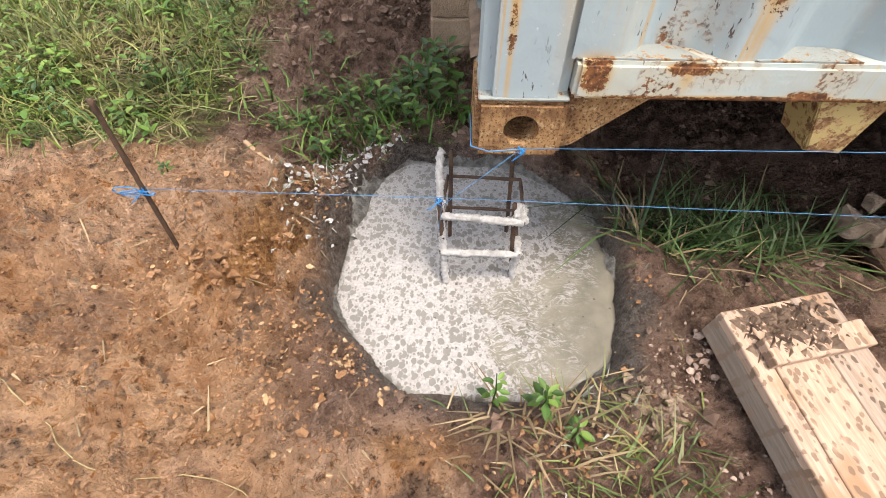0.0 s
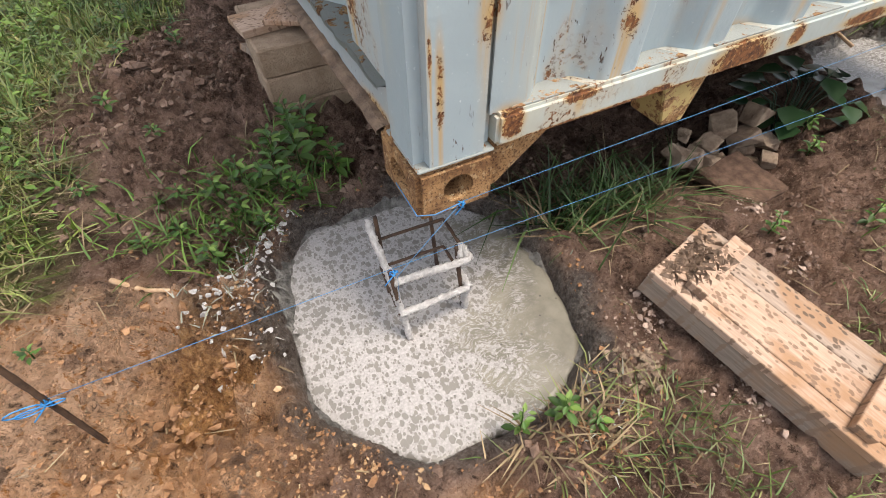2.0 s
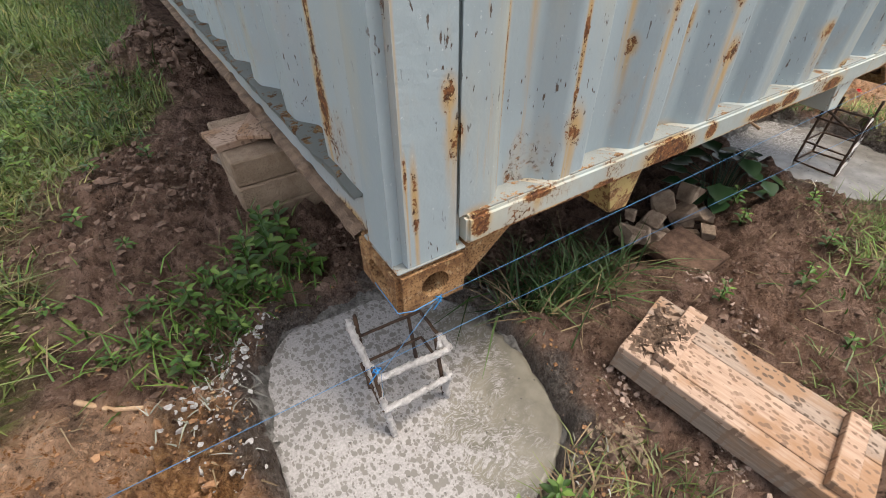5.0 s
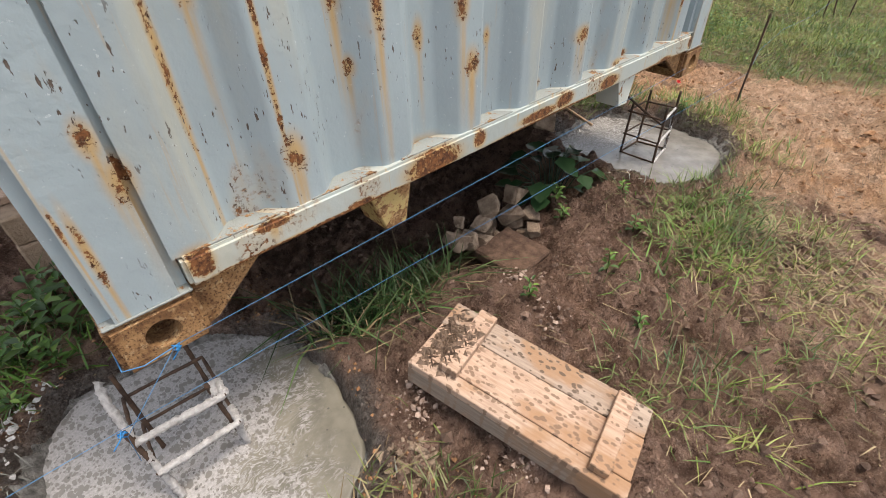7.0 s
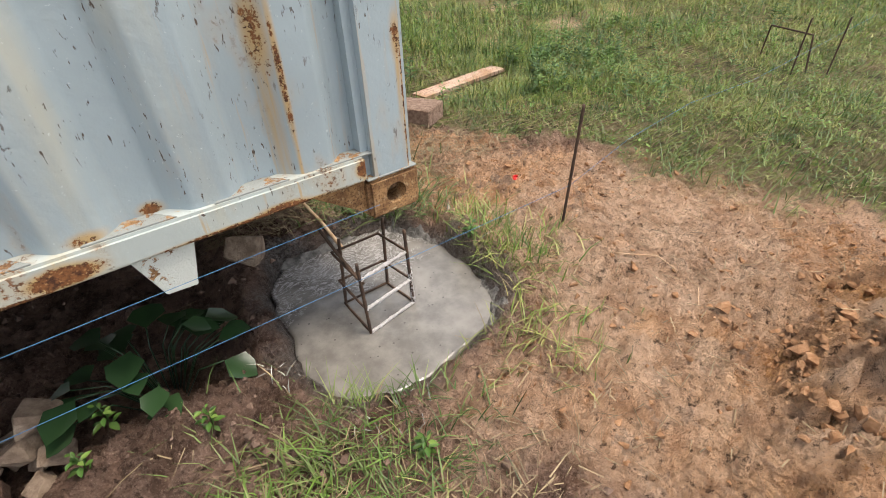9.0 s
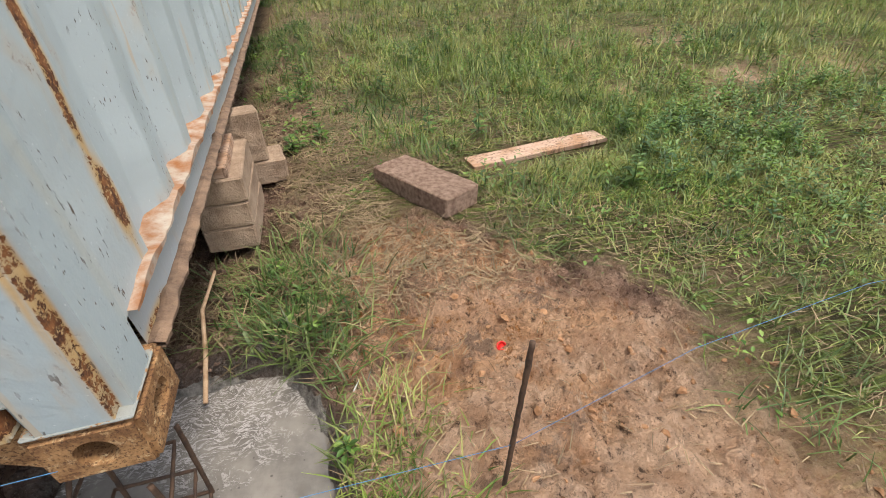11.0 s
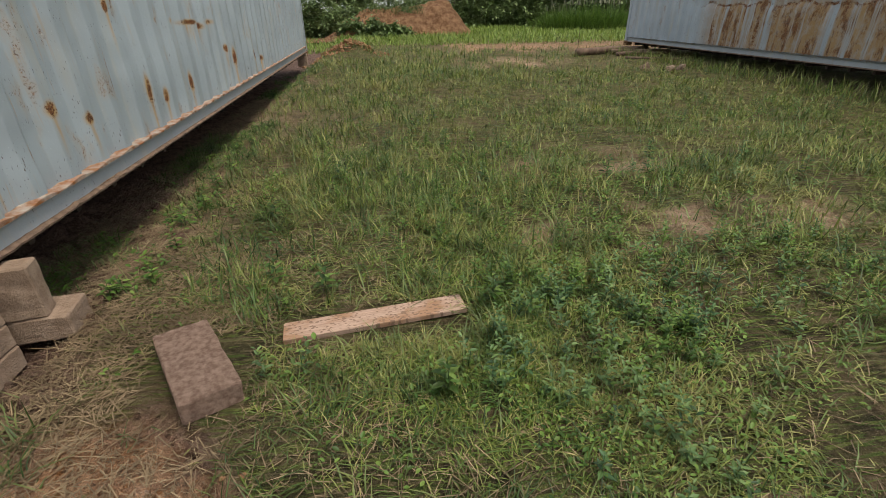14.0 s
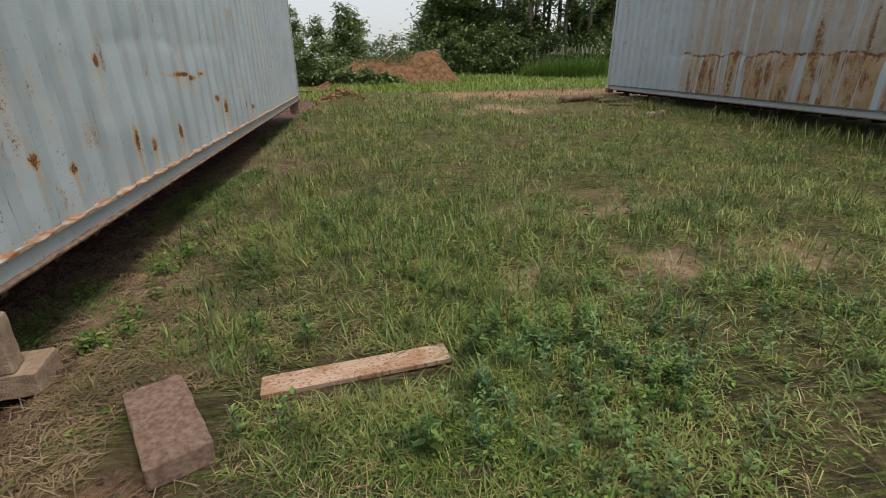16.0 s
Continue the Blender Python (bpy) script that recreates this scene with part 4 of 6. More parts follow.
def container(name, m, label, paint_end, paint_side, rail_mat, side_rail_mat, detailed=True, dents=0.004, doors=False):
    c = thing(name, m, label, "container")
    for x in (0.0, CW - 0.162):
        for y in (0.0, CL - 0.178):
            for z in (0.0, CH - 0.118):
                o = new("corner_casting", CASTING)
                o.parent, o.location = c, (x, y, z)
                tagged(o, "pitted rusty cast steel corner block")
            x0 = x + (0.006 if x < 1 else 0.004)
            y0 = y + (0.005 if y < 1 else 0.03)
            post = box_bm(x0, x0 + 0.152, y0, y0 + 0.143, 0.119, CH - 0.119)
            bmesh.ops.bevel(post, geom=[e for e in post.edges if abs(e.verts[0].co.z - e.verts[1].co.z) > 1], offset=0.022, segments=4, affect="EDGES")
            part("corner_post", post, paint_end, c, smooth=False)
            part("weld_bead", box_bm(x0 - 0.002, x0 + 0.154, y0 - 0.002, y0 + 0.145, 0.116, 0.124, 0.003), M_LEDGE, c)
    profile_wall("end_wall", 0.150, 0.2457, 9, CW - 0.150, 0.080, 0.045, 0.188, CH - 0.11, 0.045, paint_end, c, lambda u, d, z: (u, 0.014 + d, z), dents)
    if doors:
        for k in range(2):
            part("door", box_bm(0.16 + k * 1.06, 0.16 + k * 1.06 + 1.055, CL - 0.05, CL - 0.01, 0.13, CH - 0.12, 0.01), paint_side, c)
            for j in range(2):
                part("lock_bar", tube([(0.45 + k * 1.06 + j * 0.5, CL + 0.015, 0.1), (0.45 + k * 1.06 + j * 0.5, CL + 0.015, CH - 0.1)], 0.017), rail_mat, c)
    else:
        part("far_end_wall", box_bm(0.15, CW - 0.15, CL - 0.06, CL - 0.03, 0.16, CH - 0.1), paint_side, c)
    rail = box_bm(0.160, CW - 0.160, -0.001, 0.068, 0.124, 0.190, 0.007, segs=2)
    part("end_rail", rail, rail_mat, c, "painted rail bitten by rust")
    part("top_rail", box_bm(0.160, CW - 0.160, 0.0, 0.07, CH - 0.115, CH - 0.02, 0.006), paint_end, c)
    # pale peeling paint on the ledges behind the end rail
    for k in range(9):
        cx = 0.150 + 0.080 + 0.2457 * k + (0.2457 - 0.080) / 2 - 0.037
        part("ledge", ledge_bm(cx), M_LEDGE, c, "pale peeling ledge")
    for s in (1, -1):
        v, f = long_rail(s, CL, s)
        raw("side_rail", v, f, side_rail_mat, c)
        part("rail_lip", lip_bm(s), M_MUD, c, "mud-caked rusty lower lip")
        flip = (lambda u, d, z: (0.018 + d, u, z)) if s > 0 else (lambda u, d, z: (CW - 0.018 - d, u, z))
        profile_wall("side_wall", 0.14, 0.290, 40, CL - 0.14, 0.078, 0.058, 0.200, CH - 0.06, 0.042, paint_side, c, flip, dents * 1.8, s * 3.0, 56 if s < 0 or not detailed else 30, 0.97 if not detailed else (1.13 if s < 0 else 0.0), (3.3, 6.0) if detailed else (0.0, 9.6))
        part("side_ledge", side_ledge(s), M_FLAKE if s < 0 else M_LEDGE, c, "rust-stained cream ledge of flaking paint")
        part("top_side_rail", box_bm(0.0 if s > 0 else CW - 0.06, 0.06 if s > 0 else CW, 0.178, CL - 0.178, CH - 0.07, CH, 0.008), paint_side, c)
    part("roof", box_bm(0.03, CW - 0.03, 0.03, CL - 0.03, CH - 0.035, CH - 0.012), paint_side, c)
    part("underfloor", box_bm(0.07, CW - 0.07, 0.07, CL - 0.07, 0.145, 0.172), M_UNDER, c)
    for k in range(30):
        y = 0.35 + k * 0.39
        part("cross_member", box_bm(0.07, CW - 0.07, y, y + 0.04, 0.03, 0.144), M_UNDER, c)
    if detailed:
        part("gusset", prism([(0.158, 0.006), (0.185, 0.012), (0.305, 0.112), (0.305, 0.124), (0.158, 0.124)], "y", 0.026, 0.040, 0.002), M_RUST, c, "rusty triangular gusset plate")
        part("gusset", prism([(CW - 0.158, 0.006), (CW - 0.185, 0.03), (CW - 0.305, 0.112), (CW - 0.305, 0.124), (CW - 0.158, 0.124)], "y", 0.026, 0.040, 0.002), M_RUST, c, "rusty triangular gusset plate")
        part("foot", foot_bm(0.650), M_FOOT, c, "yellowed steel foot bracket")
        part("foot", foot_bm(1.788), M_PALEFOOT, c, "pale painted steel foot bracket")
    return c


def ledge_bm(cx):
    bm = bmesh.new()
    z0, z1 = 0.1905, 0.1935
    pts = [(cx - 0.085, 0.008), (cx + 0.085, 0.008), (cx + 0.045, 0.058), (cx - 0.045, 0.058)]
    lo, hi = [bm.verts.new((*p, z0)) for p in pts], [bm.verts.new((*p, z1)) for p in pts]
    for k in range(4):
        bm.faces.new((lo[k], lo[(k + 1) % 4], hi[(k + 1) % 4], hi[k]))
    bm.faces.new(hi)
    bm.faces.new(lo[::-1])
    return bm


def lip_bm(s):
    """The lower flange of a side rail, rough with caked mud."""
    bm = bmesh.new()
    rows = []
    for k in range(620):
        y = 0.18 + (CL - 0.36) * (k / 619) ** 1.6
        w = 0.007 * noise.noise(Vector((y * 16, 2, s))) + 0.006 * max(0, noise.noise(Vector((y * 45, 5, s))))
        h = 0.004 * noise.noise(Vector((y * 22, 7, s))) + 0.040 * max(0, noise.noise(Vector((y * 11, 9, s))) - 0.1) * (y < 3)
        row = [(-0.004 - w, 0.093), (-0.006 - w, 0.103 + h * 0.6), (0.012 - w, 0.110 + h), (0.04, 0.110), (0.04, 0.093)]
        rows.append([bm.verts.new((x if s > 0 else CW - x, y, z)) for x, z in row])
    for a, b in zip(rows, rows[1:]):
        for k in range(5):
            bm.faces.new((a[k], a[(k + 1) % 5], b[(k + 1) % 5], b[k]))
    bmesh.ops.recalc_face_normals(bm, faces=bm.faces[:])
    return bm


def side_ledge(s):
    """The lip at a side wall's foot, with a ragged edge of flaked paint."""
    bm = bmesh.new()
    rows = []
    for k in range(420):
        y = 0.16 + (CL - 0.32) * k / 419
        ph = ((y - 0.14) / 0.290) % 1.0
        d = 0.002 - 0.010 * abs(noise.noise(Vector((y * 12, 3, s))))
        top = 0.205 + 0.014 * (0.5 - 0.5 * math.cos(ph * 2 * math.pi)) + 0.004 * noise.noise(Vector((y * 25, 1, s)))
        row = [(d, 0.200), (d, top), (0.064, top + 0.006)]
        rows.append([bm.verts.new((x if s > 0 else CW - x, y, z)) for x, z in row])
    for a, b in zip(rows, rows[1:]):
        for k in range(2):
            bm.faces.new((a[k], a[k + 1], b[k + 1], b[k]))
    bmesh.ops.solidify(bm, geom=bm.faces[:], thickness=0.002)
    return bm


def foot_bm(cx):
    """A bracket folded from plate: a tapering front with two cheeks that run back under the rail."""
    bm = prism([(cx - 0.066, 0.124), (cx - 0.030, 0.018), (cx + 0.034, 0.014), (cx + 0.060, 0.124)], "y", 0.012, 0.020, 0.002)
    for a, b in ((-0.066, -0.030), (0.060, 0.034)):
        s = 1 if a < 0 else -1
        me = bpy.data.meshes.new("tmp")
        p = prism([(cx + a, 0.124), (cx + b, 0.016), (cx + b + 0.008 * s, 0.016), (cx + a + 0.008 * s, 0.124)], "y", 0.020, 0.110)
        p.to_mesh(me)
        p.free()
        bm.from_mesh(me)
        bpy.data.meshes.remove(me)
    return bm


container("shipping_container", pose(0, 0, 0.30), "pale blue-grey shipping container with peeling rusty paint, raised above the earth", M_PAINT_END_SHADED, M_PAINT_SIDE_LIT, M_RAIL, M_SIDE_RAIL, dents=0.0045)
container("shipping_container", pose(11.27, 0.99, 0.33, 0, 0, 1.25), "grey shipping container with long brown rust runs and a dented side", M_PAINT_FAR, M_PAINT_FAR, M_SIDE_RAIL, M_SIDE_RAIL, False, 0.0055, True)


# ---- footings ----
def footing(pad, material, label, spills):
    cx, cy, _ = pad
    bm = bmesh.new()
    rings = 22
    prev = None
    mid = bm.verts.new((0, 0, 0.004))
    for r in range(1, rings + 1):
        ring = []
        for k in range(96):
            a = 2 * math.pi * k / 96
            rad = float(pad_radius(pad, a)) * r / rings
            x, y = math.cos(a) * rad, math.sin(a) * rad
            rad *= 1 + 0.05 * noise.noise(Vector((math.cos(a) * 5, math.sin(a) * 5, cx))) * r / rings
            x, y = math.cos(a) * rad, math.sin(a) * rad
            z = 0.004 * noise.noise(Vector((x * 7, y * 7, cx))) + 0.0025 * noise.noise(Vector((x * 25, y * 25, cx)))
            if r > rings - 2:
                z += 0.006 * noise.noise(Vector((x * 20, y * 20, 4)))
            ring.append(bm.verts.new((x, y, z)))
        for k in range(96):
            if prev is None:
                bm.faces.new((mid, ring[k], ring[(k + 1) % 96]))
            else:
                bm.faces.new((prev[k], ring[k], ring[(k + 1) % 96], prev[(k + 1) % 96]))
        prev = ring
    low = [bm.verts.new((v.co.x, v.co.y, -0.10)) for v in prev]
    for k in range(96):
        bm.faces.new((prev[k], low[k], low[(k + 1) % 96], prev[(k + 1) % 96]))
    bm.faces.new(low[::-1])
    f = thing("concrete_footing", pose(cx, cy, PAD_Z), label, "footing", "footings under the container")
    part("slab", bm, material, f, "", True)
    for a0, a1, size in spills:
        part("spill", spill_bm(pad, a0, a1, size), M_SPILL, f, "lumpy grey mortar spilt along the rim")
    return f


def spill_bm(pad, a0, a1, size):
    """A lumpy strip of mortar along the rim, between two angles."""
    bm = bmesh.new()
    n, k = max(12, int((a1 - a0) * 1.6)), 10
    rows = []
    for i in range(n + 1):
        a = radians(a0 + (a1 - a0) * i / n)
        fade = math.sin(math.pi * i / n) ** 0.5
        rad = float(pad_radius(pad, a)) + size * 0.55
        row = []
        for j in range(k):
            u = j / (k - 1) * 2 - 1
            p = Vector((math.cos(a) * (rad + u * size), math.sin(a) * (rad + u * size), 0))
            h = (1 - u * u) * size * 0.75 * fade * (1 + 0.9 * noise.noise(p * 16 + Vector((pad[0], 0, 0))) + 0.5 * noise.noise(p * 45))
            p.z = h - 0.012 + 0.004 * noise.noise(p * 90)
            row.append(bm.verts.new(p))
        rows.append(row)
    for r, q in zip(rows, rows[1:]):
        for j in range(k - 1):
            bm.faces.new((r[j], q[j], q[j + 1], r[j + 1]))
    bmesh.ops.recalc_face_normals(bm, faces=bm.faces[:])
    bmesh.ops.solidify(bm, geom=bm.faces[:], thickness=0.01)
    return bm


footing(PAD_A, M_SLURRY_A, "freshly poured wet concrete footing with pale froth on top", ((112, 172, 0.055), (-8, 42, 0.04), (-60, -15, 0.035), (60, 108, 0.03), (178, 215, 0.025), (225, 262, 0.022)))
footing(PAD_B, M_SLURRY_B, "smooth wet grey concrete footing poured in the earth", ((15, 62, 0.065), (70, 120, 0.04), (-75, -25, 0.055), (200, 245, 0.035)))


def bar(name, pts, radius, parent, material=M_REBAR, label="", ribs=True):
    return part(name, tube(dense(pts, 0.012 if ribs else 0.05), radius, 8, knob=0.35 if ribs else 0.0), material, parent, label, True)


def crusted(name, pts, radius, parent):
    return part(name, tube(dense(pts, 0.004), radius, 10, knob=0.75, grit=190.0), M_CRUST, parent, "thick white splashes of dried cement", True)


cage_a = thing("rebar_cage", pose(0, 0, PAD_Z), "rebar cage crusted with white cement, standing in the footing", "rebar cage", "rebar cages")
for px, py, top, lean in ((-0.046, 0.012, 0.245, -0.018), (0.122, 0.018, 0.235, -0.02), (-0.040, 0.150, 0.275, 0.0), (0.118, 0.165, 0.33, -0.01)):
    bar("vertical_bar", [(px, py, -0.06), (px + lean, py + 0.03 * (top > 0.3) + 0.02, top)], 0.0055, cage_a)
for z, back in ((0.095, 0.0), (0.200, 0.018)):
    pts = [(-0.060, 0.012 + back, z), (0.124, 0.004 + back * 0.2, z + 0.006), (0.128, 0.155, z + 0.004), (-0.048, 0.168, z), (-0.060, 0.012 + back, z)]
    st = bar("stirrup", pts, 0.0042, cage_a)
    crusted("cement_crust", [pts[0], pts[1]], 0.0085, st)
    crusted("cement_crust", [pts[1], tuple(0.65 * a + 0.35 * b for a, b in zip(pts[1], pts[2]))], 0.0095, st)
crusted("cement_crust", [(-0.047, -0.002, -0.005), (-0.054, 0.016, 0.085), (-0.060, 0.040, 0.19), (-0.065, 0.09, 0.25), (-0.066, 0.14, 0.285), (-0.060, 0.15, 0.29)], 0.0085, cage_a)
crusted("cement_crust", [(0.122, 0.016, -0.005), (0.118, 0.02, 0.05), (0.124, 0.010, 0.10)], 0.009, cage_a)
crusted("cement_crust", [(0.110, 0.026, 0.20), (0.112, 0.05, 0.225)], 0.009, cage_a)

cage_b = thing("rebar_cage", pose(0, 0, PAD_Z), "bare dark rebar cage standing in the smooth footing", "rebar cage", "rebar cages")
NB, RB, LB, BB = (2.211, -0.008), (2.398, 0.022), (2.212, 0.168), (2.380, 0.166)
for (px, py), top, lean in ((NB, 0.285, -0.012), (RB, 0.305, -0.016), (LB, 0.262, 0.02), (BB, 0.275, 0.012)):
    bar("vertical_bar", [(px, py, -0.06), (px + lean, py - 0.004, top)], 0.0055, cage_b)
for z, s in ((0.004, 0.0), (0.105, -0.004), (0.222, -0.010)):
    st = bar("stirrup", [(p[0] + s, p[1], z) for p in (NB, RB, BB, LB, NB)], 0.0042, cage_b)
    crusted("cement_crust", [(NB[0] + s, NB[1] - 0.002, z + 0.001), (RB[0] + s, RB[1] - 0.002, z + 0.001)], 0.0055 if z else 0.0065, st)
crusted("cement_crust", [(RB[0] - 0.002, RB[1], 0.01), (RB[0] - 0.008, RB[1], 0.16)], 0.0068, cage_b)
bar("loose_bar", [(2.19, 0.20, 0.30), (2.20, 0.10, 0.245), (2.215, 0.0, 0.195)], 0.005, cage_b)


# ---- stakes and lines ----
def stake(base, top, label, radius=0.0056):
    s = part("rebar_stake", tube(dense([base, top], 0.012), radius, 8, knob=0.3), M_REBAR, None, label, True)
    return tagged(s, label, "stake", "rebar stakes")


stake((-0.719, 0.032, -0.10), (-0.708, 0.041, 0.384), "rusty ribbed rebar stake driven into orange clay")
stake((3.040, -0.066, -0.12), (3.072, -0.064, 0.455), "upright dark rebar stake driven into clay beside the footing")
stake((5.88, 0.19, -0.1), (5.90, 0.20, 0.33), "thin dark rebar stake standing in far grass")
stake((6.06, 0.02, -0.1), (6.10, 0.03, 0.33), "thin dark rebar stake standing in far grass")
stake((9.3, 12.3, 0.0), (9.3, 12.3, 0.85), "thin rebar stake standing by far logs")


def line(pts, label, radius=0.0007):
    bm = tube(dense(pts, 0.2), radius, 6)
    return tagged(part("string_line", bm, M_STRING, None, label, True), label, "string", "builder's lines")


KNOT = (-0.713, 0.036, 0.168)
SK = (3.056, -0.066, 0.16)
line([KNOT, (-0.066, 0.02, 0.175), (1.9, -0.02, 0.150), SK], "taut blue nylon line stretched between two rebar stakes")
line([(0.09, -0.004, 0.325), (2.30, -0.004, 0.345)], "taut blue nylon line stretched below the container")
line([(0.09, -0.004, 0.325), (-0.058, 0.0, 0.17), (-0.064, -0.01, 0.10)], "slack blue nylon line hanging from corner block to cage")
line([SK, (3.6, 0.05, 0.15), (4.24, 0.11, 0.15), (5.0, 0.12, 0.11), (7.6, 0.2, 0.15)], "taut blue nylon line running off over grass")
line([(-0.004, 0.10, 0.33), (-0.004, 0.0, 0.325), (0.03, -0.006, 0.318), (0.09, -0.006, 0.325)], "blue nylon line looped round the corner block", 0.0014)


def knot(at, size, label, seed, bow=0.0):
    """A tangle of line with one loose end, and a bow of two loops where bow is their length."""
    rnd = random.Random(seed)
    at = Vector(at)
    pts = [at + Vector((rnd.uniform(-1, 1), rnd.uniform(-1, 1), rnd.uniform(-1, 1))) * size for _ in range(12)]
    for reach, lift in ((-bow, 0.10), (bow * 0.55, -0.06), (-bow * 0.8, -0.08)):
        if reach:
            pts += [at + Vector((reach * (0.5 - 0.5 * math.cos(k * 0.628)), -0.012, abs(reach) * (0.16 * math.sin(k * 0.628) + lift))) for k in range(1, 11)]
    pts.append(pts[-1] + Vector((-3, -0.5, -2.4)) * size)
    tagged(part("string_knot", tube(dense(pts, 0.006), 0.0013, 6), M_KNOT, None, label, True), label, "string", "knots of line")


knot(KNOT, 0.010, "blue nylon bow tied round a rebar stake", 1, 0.058)
knot((0.09, -0.006, 0.322), 0.008, "blue nylon knot tied at the corner block", 2)
knot((-0.062, 0.004, 0.175), 0.011, "frayed blue nylon knot on the rebar cage", 3)


# ---- formwork panel ----
def board_bm(x0, x1, y0, y1, z0, z1, seed, wear=0.0015):
    bm = box_bm(x0, x1, y0, y1, z0, z1, 0.002)
    for v in bm.verts:
        v.co += Vector(noise.noise_vector(v.co * 23 + Vector((seed, 0, 0)))) * wear
    return bm


ax = Vector((0.728, -0.691, 0.020)) - Vector((0.6035, -0.1675, 0.097))
yaw = math.degrees(math.atan2(ax.y, ax.x))
panel = thing("formwork_panel", pose(0.666, -0.429, -0.0125, 0, math.degrees(-math.atan2(ax.z, ax.xy.length)), yaw), "mud-spotted timber formwork panel of nailed boards lying on earth", "formwork")
L2 = 0.274
part("edge_board", board_bm(-L2, L2, -0.120, -0.098, -0.012, 0.048, 1), M_WOOD_GREY, panel, "dark grey-brown edge board")
part("edge_board", board_bm(-L2, L2, 0.096, 0.118, -0.012, 0.046, 2), M_WOOD_GREY, panel, "dark grey-brown edge board")
part("board", board_bm(-L2 - 0.002, L2, -0.121, -0.081, 0.049, 0.0705, 8), M_WOOD, panel, "narrow spotted board")
part("board", board_bm(-L2, L2 - 0.002, -0.079, 0.031, 0.049, 0.071, 3), M_WOOD, panel)
part("board", board_bm(-L2 - 0.003, L2 - 0.004, 0.034, 0.119, 0.048, 0.069, 4), M_WOOD_DULL, panel, "dull weathered board with dark stains")
part("batten", board_bm(-0.205, -0.155, -0.094, 0.116, 0.072, 0.096, 5), M_WOOD, panel, "short spotted batten")
part("batten", board_bm(0.182, 0.226, -0.108, 0.104, 0.072, 0.096, 6), M_WOOD, panel, "short spotted batten")
mud, mrnd = bmesh.new(), random.Random(4)
for k in range(420):
    u, w = mrnd.gauss(0, 1), mrnd.gauss(0, 1)
    cx, cy, r = -0.232 + 0.026 * u, -0.012 + 0.045 * w, 0.0025 + 0.010 * mrnd.random() ** 2
    if cx < -L2 + 0.008 or abs(cy) > 0.105:
        continue
    on_batten = -0.205 < cx < -0.155 and cy > -0.092
    for tri in ((0, 1, 2), (0, 2, 3), (0, 3, 1)):
        tip = Vector((cx, cy, (0.096 if on_batten else 0.070) + r * 0.9))
        feet = [Vector((cx + r * 1.5 * math.cos(a + k), cy + r * 1.5 * math.sin(a + k * 2), (0.0955 if on_batten else 0.0695))) for a in (0.2, 2.3, 4.4)]
        pts = [tip, *feet]
        mud.faces.new([mud.verts.new(pts[i]) for i in tri])
part("mud_patch", mud, M_CAKED, panel, "dark crumbled mud left on the boards")


# ---- blocks, planks, rubble ----
def block(name, size, m, material, label, group="", seed=0, wear=0.004, cuts=5):
    sx, sy, sz = size
    bm = box_bm(-sx / 2, sx / 2, -sy / 2, sy / 2, 0, sz, 0.007, segs=1)
    rough_up(bm, wear, 14, cuts, seed)
    o = part(name, bm, material, None, label)
    o.matrix_basis = m
    return tagged(o, label, "block", group)


GL, GR = "blocks under the near long side", "blocks under the far long side"
for k in range(3):
    block("concrete_block", (0.40, 0.19, 0.10), pose(0.075, 1.045, -0.045 + k * 0.1005, 0, 0, 3 - k), M_BLOCK, "greyish tan concrete block stacked under the container", GL, k)
    block("concrete_block", (0.40, 0.19, 0.10), pose(0.085, 1.245, -0.045 + k * 0.1005, 0, 0, 2), M_BLOCK, "greyish tan concrete block stacked under the container", GL, k + 4)


def plank(name, size, m, material, label, group="", seed=0):
    sx, sy, sz = size
    o = part(name, board_bm(-sx / 2, sx / 2, -sy / 2, sy / 2, 0, sz, seed, 0.002), material, None, label)
    o.matrix_basis = m
    return tagged(o, label, "plank", group)


plank("packing_plank", (0.34, 0.15, 0.024), pose(0.02, 1.14, 0.2575, 0, 0, 8), M_WOOD, "muddy packing board laid over stacked blocks", "packing boards", 3)
plank("packing_plank", (0.40, 0.12, 0.016), pose(0.08, 1.20, 0.2825, 0, 0, 62), M_WOOD, "pale packing board wedged under the rail", "packing boards", 5)
plank("packing_plank", (0.22, 0.09, 0.024), pose(-0.03, 1.36, 0.06, 0, 14, 20), M_WOOD_GREY, "broken packing board leaning at the blocks", "packing boards", 7)

for k in range(3):
    block("concrete_block", (0.19, 0.39, 0.100), pose(2.395, 1.285, 0.000 + k * 0.1005, 0, 0, -1 + k), M_BLOCK, "tan concrete block with chipped edges stacked under the rail", GR, k + 10)
plank("packing_plank", (0.12, 0.34, 0.040), pose(2.385, 1.27, 0.302, 0, 0, 1), M_WOOD, "short packing timber on stacked blocks", "packing boards", 9)
plank("packing_plank", (0.11, 0.28, 0.050), pose(2.36, 1.29, 0.3425, 0, 0, -1), M_WOOD, "short packing timber wedged under the rail", "packing boards", 11)
block("concrete_block", (0.40, 0.19, 0.115), pose(2.40, 1.675, 0.020, 0, 0, 8), M_BLOCK, "tan concrete block lying flat beside the stack", GR, 21, 0.006)
block("concrete_block", (0.36, 0.105, 0.235), pose(2.355, 1.615, 0.136, 0, 0, 14), M_BLOCK, "tan concrete block standing on edge on another", GR, 22, 0.006)
block("concrete_block", (0.205, 0.475, 0.098), pose(3.203, 1.288, 0.008, 0, 2, 30), M_BLOCK_MUD, "mud-smeared concrete block lying alone in grass", "", 30, 0.0045, 11)
